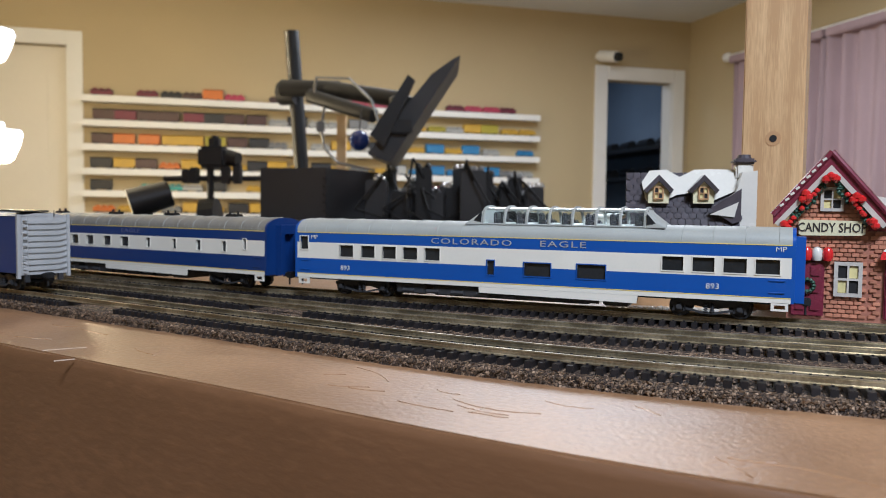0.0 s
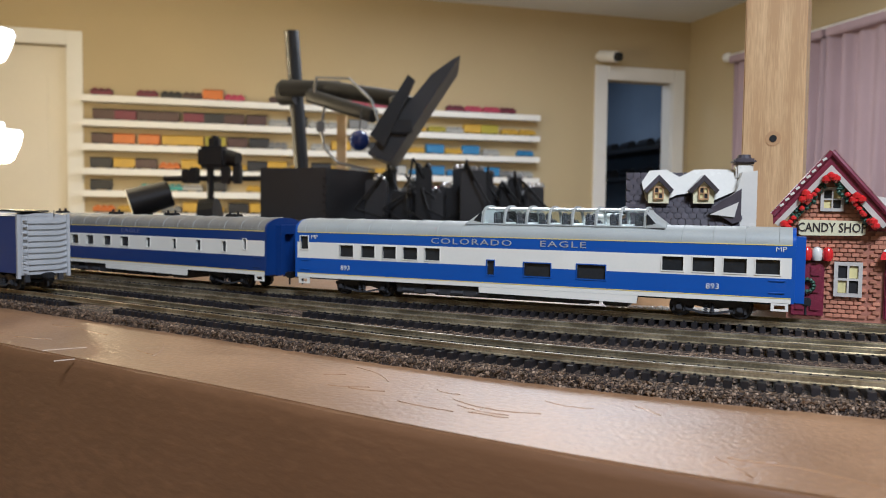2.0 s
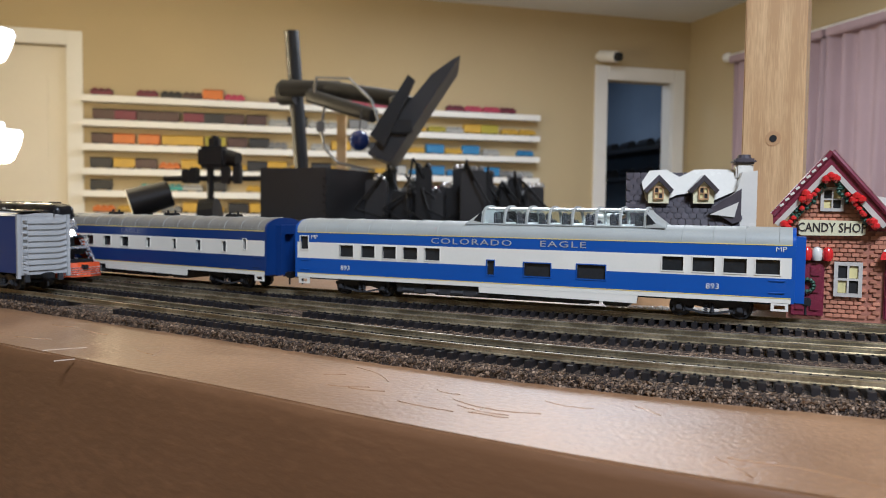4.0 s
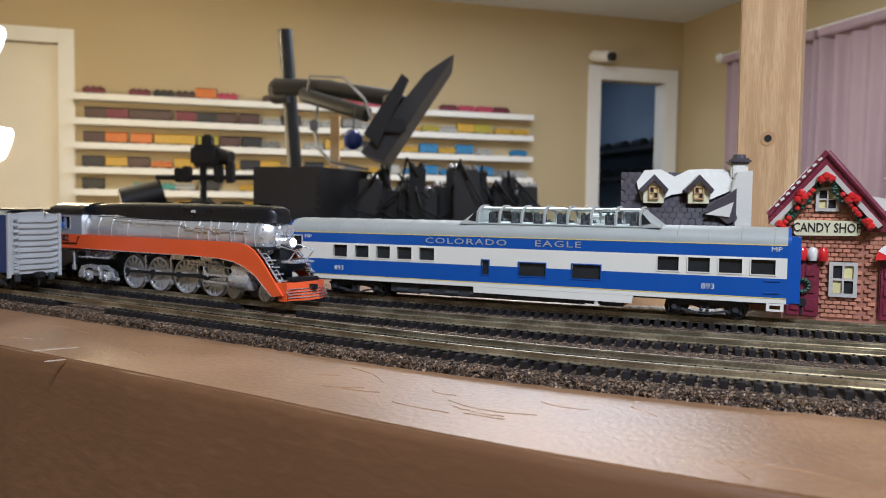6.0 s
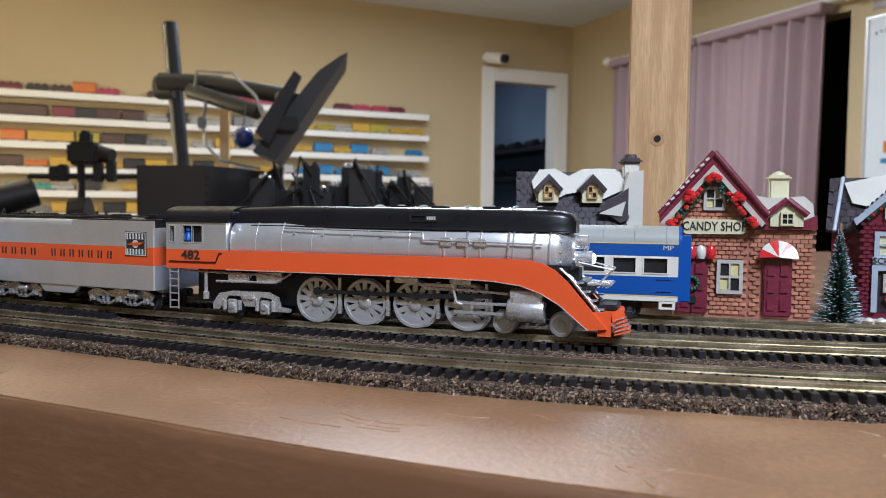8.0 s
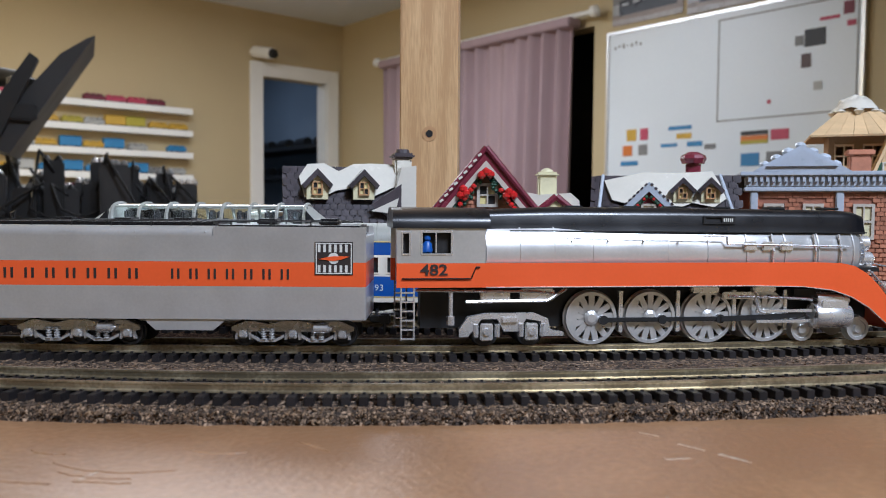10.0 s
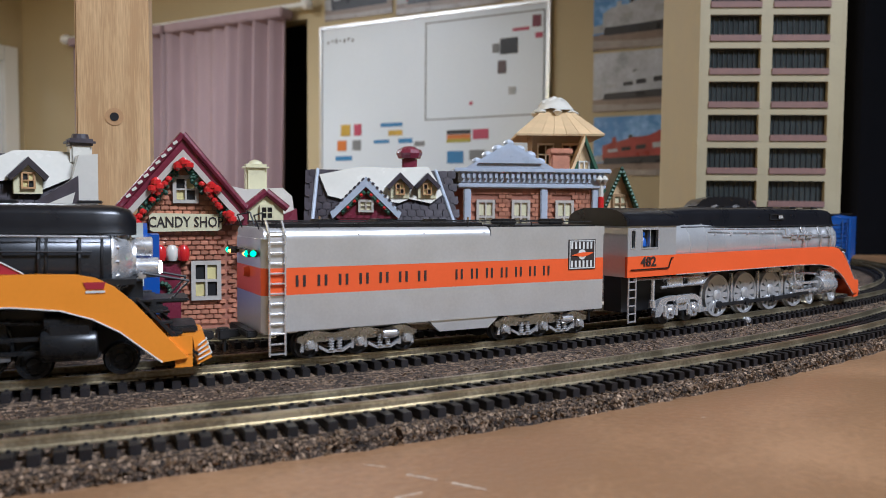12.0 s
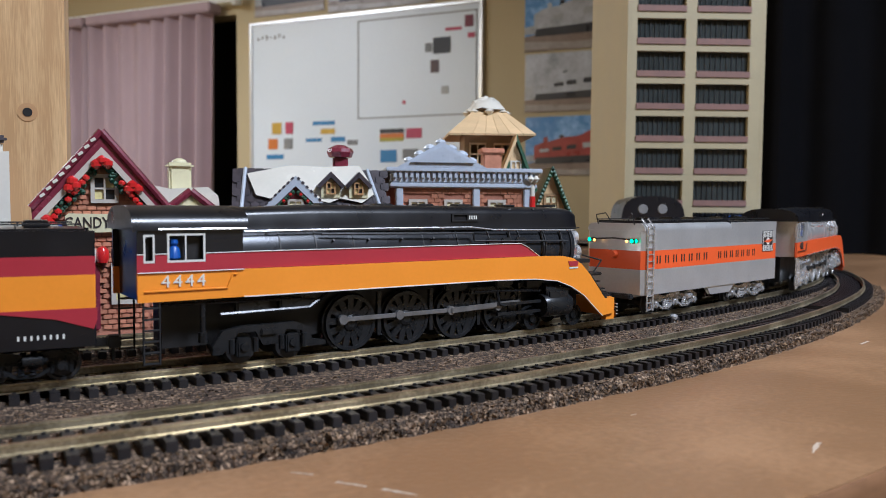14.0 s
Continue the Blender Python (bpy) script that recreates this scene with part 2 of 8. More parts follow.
def panel(bm, x0, x1, z0, z1, holes, y0, y1):
    """Upright slab in x and z, one connected mesh, with rectangular openings through it."""
    xs = sorted({x0, x1, *[v for h in holes for v in h[:2]]})
    zs = sorted({z0, z1, *[v for h in holes for v in h[2:]]})
    nx, nz = len(xs) - 1, len(zs) - 1
    grid = {}

    def vert(i, k, y):
        if (i, k, y) not in grid:
            grid[i, k, y] = bm.verts.new((xs[i], y, zs[k]))
        return grid[i, k, y]

    def solid(i, k):
        if not (0 <= i < nx and 0 <= k < nz):
            return False
        cx, cz = (xs[i] + xs[i + 1]) / 2, (zs[k] + zs[k + 1]) / 2
        return not any(h[0] < cx < h[1] and h[2] < cz < h[3] for h in holes)

    for i in range(nx):
        for k in range(nz):
            if not solid(i, k):
                continue
            bm.faces.new([vert(i, k, y0), vert(i + 1, k, y0), vert(i + 1, k + 1, y0), vert(i, k + 1, y0)])
            bm.faces.new([vert(i, k, y1), vert(i, k + 1, y1), vert(i + 1, k + 1, y1), vert(i + 1, k, y1)])
            for di, dk, p, q in ((-1, 0, (i, k), (i, k + 1)), (1, 0, (i + 1, k), (i + 1, k + 1)), (0, -1, (i, k), (i + 1, k)), (0, 1, (i, k + 1), (i + 1, k + 1))):
                if not solid(i + di, k + dk):
                    bm.faces.new([vert(*p, y0), vert(*q, y0), vert(*q, y1), vert(*p, y1)])


def letters(text, size, mat, parent, m, name="lettering", label="", stretch=1.0, spacing=1.0, bold=0.0):
    """Built-in-font words as a thin mesh, standing in x and z, facing -y."""
    cu = bpy.data.curves.new(name, "FONT")
    cu.body, cu.size, cu.extrude, cu.align_x, cu.align_y = text, size, 0.0002, "CENTER", "CENTER"
    cu.space_character, cu.offset, cu.resolution_u = spacing, bold, 2
    tmp = bpy.data.objects.new("tmp", cu)
    me = bpy.data.meshes.new_from_object(tmp)
    bpy.data.objects.remove(tmp)
    bpy.data.curves.remove(cu)
    me.transform(Matrix.Diagonal((stretch, 1, 1, 1)))
    me.transform(pose(0, 0, 0, 90, 0, 0))
    me.materials.append(mat)
    ob = new(name, me)
    ob.parent = parent
    ob.matrix_basis = m
    if label:
        ob["label"] = label
    return ob


# ---- the room ----


def wall_slab(name, m, length, z0, z1, holes=(), mat=WALL):
    bm = B()
    panel(bm, 0, length, z0, z1, list(holes), 0, 0.1)
    ob = part(name, bm, mat)
    ob.matrix_basis = m
    return tagged(ob, kind="structure")


# shelf wall with a doorway hard by the corner; a starts at the wall's left end
A0 = LEFT
wall_slab("wall_north", room(A0, BACK), RIGHT - A0, FLOOR, CEIL, [(2.256 - A0, 2.727 - A0, FLOOR, 0.865), (-1.62 - A0, -0.81 - A0, FLOOR, 0.87)])
# curtain and whiteboard wall, with a curtained opening
wall_slab("wall_east", room(RIGHT, BACK, rz=-90), BACK - REAR, FLOOR, CEIL, [(BACK - 3.30, BACK - 1.825, FLOOR, 0.90)])
wall_slab("wall_south", room(RIGHT + 0.1, REAR, rz=180), RIGHT - LEFT + 0.2, FLOOR, CEIL)
wall_slab("wall_west", room(LEFT, REAR, rz=90), BACK - REAR, FLOOR, CEIL)
bm = B()
box(bm, LEFT - 0.1, RIGHT + 1.5, REAR - 0.1, BACK + 1.6, FLOOR - 0.1, FLOOR)
floor = tagged(part("floor", bm, CARPET), kind="structure")
floor.matrix_basis = pose(0, 0, 0, 0, 0, TURN)
bm = B()
box(bm, LEFT - 0.1, RIGHT + 1.5, REAR - 0.1, BACK + 1.6, CEIL, CEIL + 0.1)
ceiling = tagged(part("ceiling", bm, CEILING), kind="structure")
ceiling.matrix_basis = pose(0, 0, 0, 0, 0, TURN)
# the slate-blue room beyond the doorway; curtained closet, its shade put into black walls
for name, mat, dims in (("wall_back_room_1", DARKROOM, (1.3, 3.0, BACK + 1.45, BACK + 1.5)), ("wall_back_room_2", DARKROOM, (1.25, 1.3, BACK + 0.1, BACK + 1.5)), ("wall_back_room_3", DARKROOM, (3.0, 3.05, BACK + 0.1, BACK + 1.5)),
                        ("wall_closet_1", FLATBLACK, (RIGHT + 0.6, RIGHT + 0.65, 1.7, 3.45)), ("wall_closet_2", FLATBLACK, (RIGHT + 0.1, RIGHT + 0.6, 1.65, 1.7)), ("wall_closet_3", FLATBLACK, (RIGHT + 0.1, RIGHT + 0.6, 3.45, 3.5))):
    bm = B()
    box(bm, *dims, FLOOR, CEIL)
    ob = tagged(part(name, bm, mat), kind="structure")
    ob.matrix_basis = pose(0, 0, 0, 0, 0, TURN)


def door_frame(name, a0, a1, top, width):
    """White casing round an opening in the shelf wall."""
    bm = B()
    box(bm, a0 - width, a0, BACK - 0.022, BACK - 0.001, FLOOR, top + width, 0.004)
    box(bm, a1, a1 + width, BACK - 0.022, BACK - 0.001, FLOOR, top + width, 0.004)
    box(bm, a0 - 0.0005, a1 + 0.0005, BACK - 0.024, BACK - 0.001, top, top + width, 0.004)
    box(bm, a0 - 0.012, a0 + 0.006, BACK + 0.001, BACK + 0.1, FLOOR, top)
    box(bm, a1 - 0.006, a1 + 0.012, BACK + 0.001, BACK + 0.1, FLOOR, top)
    ob = part(name, bm, WHITE)
    ob.matrix_basis = pose(0, 0, 0, 0, 0, TURN)
    return tagged(ob, kind="structure")


door_frame("trim_doorway", 2.262, 2.722, 0.862, 0.085)
door_frame("trim_door", -1.615, -0.815, 0.866, 0.075)
bm = B()
panel(bm, -1.612, -0.818, FLOOR, 0.864, [], BACK + 0.03, BACK + 0.065)
for a0, a1, z0, z1 in ((-1.52, -1.25, -0.1, 0.74), (-1.18, -0.91, -0.1, 0.74), (-1.52, -1.25, -0.95, -0.2), (-1.18, -0.91, -0.95, -0.2)):
    box(bm, a0, a1, BACK + 0.022, BACK + 0.031, z0, z1, 0.006)
door_1 = tagged(part("door_1", bm, DOOR), "closed cream panelled door in the shelf wall", "door", kind="structure")
door_1.matrix_basis = pose(0, 0, 0, 0, 0, TURN)

# ---- the layout board ----
EDGE_X, EDGE_Y = 0.33, -0.222


def edge_y(x):
    """Front edge of the board: a shallow bow, straighter towards the left."""
    most, slope, bow = (0.20, 0.155, 0.5) if x < EDGE_X else (0.60, 0.72, 0.6)
    d = min(abs(x - EDGE_X), most)
    return EDGE_Y + bow * d * d + (abs(x - EDGE_X) - d) * slope


TOP = -0.0098
xs = [-1.5 + 0.02 * i for i in range(156)]
bm = B()
for xa, xb in zip(xs[:-1], xs[1:]):
    ya, yb = edge_y(xa) + 0.002, edge_y(xb) + 0.002
    prism(bm, [(xa, ya), (xb, yb), (xb, max(1.0, yb + 0.3)), (xa, max(1.0, ya + 0.3))], "z", TOP - 0.012, TOP)
bmesh.ops.remove_doubles(bm, verts=bm.verts[:], dist=1e-6)
board = part("layout_board", bm, BOARD)
tagged(board, kind="structure")
bm = B()
ring = []
for x in xs:
    y = edge_y(x) + 0.0005 * math.sin(x * 71) + 0.0004 * math.sin(x * 173 + 1)
    # rounded lip, then the upright face
    ring.append([bm.verts.new((x, y + dy, z)) for dy, z in ((0.0025, TOP - 0.0004), (0.0012, TOP - 0.0008), (0.0004, TOP - 0.0022), (0, TOP - 0.004), (-0.0003, TOP - 0.0113), (-0.001, TOP - 0.05), (0.0, -0.35), (0.02, -0.35), (0.02, TOP - 0.0135), (0.0035, TOP - 0.0135))])
for p, q in zip(ring[:-1], ring[1:]):
    for i in range(len(p)):
        j = (i + 1) % len(p)
        bm.faces.new((p[i], q[i], q[j], p[j]))
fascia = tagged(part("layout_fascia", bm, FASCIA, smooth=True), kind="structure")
bm = B()
for x, y in ((-0.9, 0.9), (1.3, 0.9), (-0.2, 0.1), (0.9, 0.2)):
    box(bm, x - 0.04, x + 0.04, y - 0.04, y + 0.04, FLOOR, TOP - 0.0125)
tagged(part("layout_legs", bm, DOOR), kind="structure")

# ---- tracks ----


class Line:
    """Centre line of a track: a straight run between x0 and x1, arcs at both ends, a tighter arc at the far right;
    the left arc runs out into a straight once it has turned by most."""

    def __init__(self, x0, x1, y, r_left, r_right, s_tight, r_tight, most=2.0):
        self.x0, self.x1, self.y, self.rl, self.rr, self.st, self.rt, self.most = x0, x1, y, r_left, r_right, s_tight, r_tight, most

    def at(self, s):
        g = self.x1 - self.x0
        if s < 0:
            a = max(s / self.rl, -self.most)
            more = s - a * self.rl
            return self.x0 + self.rl * math.sin(a) + more * math.cos(a), self.y + self.rl * (1 - math.cos(a)) + more * math.sin(a), a
        if s <= g:
            return self.x0 + s, self.y, 0.0
        if s <= self.st:
            a = (s - g) / self.rr
            return self.x1 + self.rr * math.sin(a), self.y + self.rr * (1 - math.cos(a)), a
        x, y, a = self.at(self.st)
        b = (s - self.st) / self.rt
        return (x + self.rt * (math.sin(a + b) - math.sin(a)), y + self.rt * (math.cos(a) - math.cos(a + b)), a + b)

    def beside(self, s, w):
        x, y, a = self.at(s)
        return x - w * math.sin(a), y + w * math.cos(a)


MAIN = Line(0.1961, 0.1983, -0.0526, 1.296, 1.461, 0.5696, 0.5235, 0.149)
FRONT = Line(0.235, 0.235, -0.1195, 0.75, 1.10, 0.55, 0.62, 0.15)
SIDING = Line(-0.01, 0.36, 0.0175, 1.25, 0.85, 1.3, 0.60)

bm = B()
# cork roadbed: one sheet under the three tracks, cut off upright along the front
prev = None
CRACK = 0.120  # joint between two strips of cork
for i, s in enumerate(sorted([k * 0.005 for k in range(-245, 310)] + [CRACK - 0.0009, CRACK - 0.0004, CRACK + 0.0004, CRACK + 0.0009])):
    row = []
    jag = 0.0006 * math.sin(i * 1.7) + 0.0005 * math.sin(i * 4.1) - (0.005 if abs(s - CRACK) < 0.0006 else 0)
    for w, z in ((-0.0215 - jag, TOP), (-0.0203 - jag, -0.0068), (-0.0185 - jag * 0.6, -0.0058), (0.02, -0.0058)):
        x, y = FRONT.beside(s, w)
        row.append(bm.verts.new((x, y, z)))
    for w, z in ((0.026, -0.0058), (0.03, TOP)):
        x, y = SIDING.beside(s + 0.255, w)
        row.append(bm.verts.new((x, y, z)))
    if prev:
        for a in range(5):
            bm.faces.new((prev[a], row[a], row[a + 1], prev[a + 1]))
    prev = row
roadbed = tagged(part("roadbed", bm, CORK), "dark cork roadbed sheet under the tracks", "roadbed", kind="structure")

bm = B()
rnd = random.Random(4)
for k in range(22000):
    s = rnd.uniform(-0.565, 0.685)
    q = rnd.random()
    if q < 0.5:
        w, z = rnd.uniform(-0.0222, -0.0195), rnd.uniform(TOP + 0.0003, -0.0060)
    elif q < 0.8:
        w, z = rnd.uniform(0.0165, 0.046), -0.0057
    else:
        w, z = rnd.uniform(-0.0195, -0.0155), -0.0057
    x, y = FRONT.beside(s, w)
    r = rnd.uniform(0.0004, 0.0011)
    vs = [bm.verts.new((x + rnd.uniform(-r, r), y + rnd.uniform(-r, r), z + rnd.uniform(-r, r) * 0.8)) for _ in range(4)]
    for f in ((0, 1, 2), (0, 2, 3), (0, 3, 1), (1, 3, 2)):
        bm.faces.new([vs[a] for a in f])
tagged(part("cork_granules", bm, GRIT), "loose brown cork and ballast granules by the rails", "ballast", kind="stuff")


def lay_track(line, name, s0, s1, single, gaps=()):
    """Rails, ties and spike plates of one track."""
    ob = thing(name, "brass-railed model railway track on black plastic ties", "railway track", group="tracks")
    for w in (-0.00865, 0.00865):
        bm = B()
        prof = ((-0.0012, -0.0030), (-0.0012, -0.0026), (-0.0003, -0.0022), (-0.00035, -0.0009), (-0.0006, -0.0006), (-0.00055, 0), (0.00055, 0), (0.0006, -0.0006), (0.00035, -0.0009), (0.0003, -0.0022), (0.0012, -0.0026), (0.0012, -0.0030))
        prev = None
        n = int((s1 - s0) / 0.012)
        for i in range(n + 1):
            s = s0 + (s1 - s0) * i / n
            row = []
            for dw, z in prof:
                x, y = line.beside(s, w + dw)
                row.append(bm.verts.new((x, y, z)))
            if prev:
                for a in range(len(prof)):
                    b = (a + 1) % len(prof)
                    bm.faces.new((prev[a], row[a], row[b], prev[b]))
            prev = row
        part("rail", bm, RAIL, ob, "worn brass rail")
    step = 0.0055
    shared = None
    rest = B()
    spikes = B()
    count = int((s1 - s0) / step)
    for i in range(count):
        s = s0 + i * step
        if any(g0 < s < g1 for g0, g1 in gaps):
            continue
        x, y, a = line.at(s)
        m = pose(x, y, -0.0030, 0, 0, math.degrees(a))
        for w in (-0.00865, 0.00865):
            for d in (-0.0016, 0.0016):
                box(spikes, -0.0005, 0.0005, w + d - 0.0004, w + d + 0.0004, -0.0001, 0.0006, m=m)
        if single[0] < s < single[1]:
            if shared is None:
                bm = B()
                box(bm, -0.00145, 0.00145, -0.0148, 0.0148, -0.0029, 0.0, 0.0002)
                shared = part("tie", bm, TIE, ob)
                shared.matrix_basis = m
            else:
                twin(shared, "tie", m, ob)
        else:
            box(rest, -0.00145, 0.00145, -0.0148, 0.0148, -0.0029, 0.0, m=m)
    tagged(part("spike_detail", spikes, TIE, ob), kind="stuff")
    if rest.verts:
        tagged(part("distant_tie_run", rest, TIE, ob), kind="stuff")
    return ob


lay_track(FRONT, "front_track", -0.865, 1.135, (-0.465, 0.635), ((-0.337, -0.293), (0.470, 0.485)))
lay_track(MAIN, "running_track", -0.814, 1.186, (-0.264, 0.686), ((-0.194, -0.154),))
lay_track(SIDING, "siding_track", -0.75, 1.25, (0.05, 0.45))


def bar_row(text_len, width, height, mat, parent, m, name="lettering_bar", label=""):
    """A run of plain upright bars standing for a line of lettering; text_len is a string of 1 and blank."""
    pitch = width / len(text_len)
    first = None
    for i, ch in enumerate(text_len):
        if ch == " ":
            continue
        at = m @ pose(-width / 2 + pitch * (i + 0.22), 0, 0)
        if first is None:
            bm = B()
            box(bm, 0, pitch * 0.36, 0, 0.0002, -height / 2, height / 2)
            first = part(name, bm, mat, parent, label)
            first.matrix_basis = at
        else:
            twin(first, name, at, parent)
    return first


def truck(parent, x, mat, wheels=2, half=0.013, r=0.0052, name="truck", wheel_mat=UNDER):
    """Bogie: cast side frames with pedestal jaws, journal boxes, coil springs, brake cylinder and wheels."""
    n = wheels
    axles = [-half + 2 * half * i / (n - 1) for i in range(n)]
    bm = B()
    box(bm, -0.003, 0.003, -0.011, 0.011, 0.006, 0.0098)
    ob = part(name, bm, mat, parent)
    ob.matrix_basis = pose(x, 0, 0)
    for sy in (-1, 1):
        bm = B()
        ends = half + 0.0046
        # dipped top beam, pierced web, jaws that drop round each axle
        top = [(-ends, 0.0066), (-ends, 0.0080), (-half, 0.0100)]
        for a, b in zip(axles[:-1], axles[1:]):
            top += [(a + 0.003, 0.0104), ((a + b) / 2, 0.0090), (b - 0.003, 0.0104)]
        top += [(half, 0.0100), (ends, 0.0080), (ends, 0.0066)]
        low = []
        for wx in axles[::-1]:
            low += [(wx + 0.0030, 0.0062), (wx + 0.0034, 0.0030), (wx + 0.0022, 0.0030), (wx + 0.0018, 0.0062), (wx - 0.0018, 0.0062), (wx - 0.0022, 0.0030), (wx - 0.0034, 0.0030), (wx - 0.0030, 0.0062)]
        prism(bm, top + low, "y", *sorted((sy * 0.0112, sy * 0.0126)))
        frame_side = part("side_frame", bm, mat, ob)
        for k, wx in enumerate(axles):
            bm = B()
            box(bm, wx - 0.0017, wx + 0.0017, *sorted((sy * 0.0112, sy * 0.0138)), 0.0036, 0.0074, 0.0004)
            cyl(bm, (wx, sy * 0.0138, 0.0055), (wx, sy * 0.0146, 0.0055), 0.0013, n=10)
            part("journal_box", bm, mat, frame_side)
        for a, b in zip(axles[:-1], axles[1:]):
            mid = (a + b) / 2
            for d in (-0.0016, 0.0016):
                bm = B()
                for q in range(5):
                    lathe(bm, [(0.0030 + q * 0.0010, 0.0008), (0.0034 + q * 0.0010, 0.0013), (0.0038 + q * 0.0010, 0.0008)], 8, "z", (mid + d, sy * 0.0132, 0))
                part("coil_spring", bm, mat, frame_side)
            bm = B()
            prism(bm, [(a + 0.0034, 0.0040), (mid - 0.003, 0.0022), (mid + 0.003, 0.0022), (b - 0.0034, 0.0040), (b - 0.0034, 0.0052), (mid + 0.0028, 0.0032), (mid - 0.0028, 0.0032), (a + 0.0034, 0.0052)], "y", *sorted((sy * 0.0122, sy * 0.0136)))
            part("equaliser_bar", bm, mat, frame_side)
        if n == 3:
            bm = B()
            lathe(bm, [(half * 0.42, 0.0008), (half * 0.44, 0.0019), (half * 0.72, 0.0019), (half * 0.74, 0.0012), (half * 0.80, 0.0006)], 12, "x", (0, sy * 0.0142, 0.0078))
            part("brake_cylinder", bm, mat, frame_side, smooth=True)
    bm = B()
    for sy in (-1, 1):
        lathe(bm, [(sy * 0.0073, r + 0.0006), (sy * 0.0078, r + 0.0005), (sy * 0.0081, r), (sy * 0.0103, r * 0.98), (sy * 0.0104, r * 0.8), (sy * 0.0099, r * 0.7), (sy * 0.0104, r * 0.25)], 18, "y")
    cyl(bm, (0, -0.0075, 0), (0, 0.0075, 0), 0.0012, n=8)
    first = part("wheelset", bm, wheel_mat, ob, smooth=True)
    first.matrix_basis = pose(axles[0], 0, r)
    for wx in axles[1:]:
        twin(first, "wheelset", pose(wx, 0, r), ob)
    return ob


def coupler(parent, x, sx, mat=FLATBLACK):
    bm = B()
    box(bm, *sorted((x, x + sx * 0.006)), -0.0016, 0.0016, 0.0085, 0.0112, 0.0004)
    box(bm, *sorted((x + sx * 0.004, x + sx * 0.0085)), -0.0026, 0.0022, 0.0078, 0.012, 0.0006)
    cyl(bm, (x + sx * 0.006, -0.001, 0.0035), (x + sx * 0.006, -0.001, 0.009), 0.0006, n=8)
    part("coupler", bm, mat, parent, "black knuckle coupler")


def arch(half, z0, z1, n=18, power=0.8):
    """Roof outline from one eave over the top to the other, as (y, z)."""
    pts = []
    for i in range(n + 1):
        t = math.pi * i / n
        c, s = math.cos(t), math.sin(t)
        pts.append((half * math.copysign(abs(c) ** power, c), z0 + (z1 - z0) * s ** power))
    return pts


CAR_HALF = 0.1455


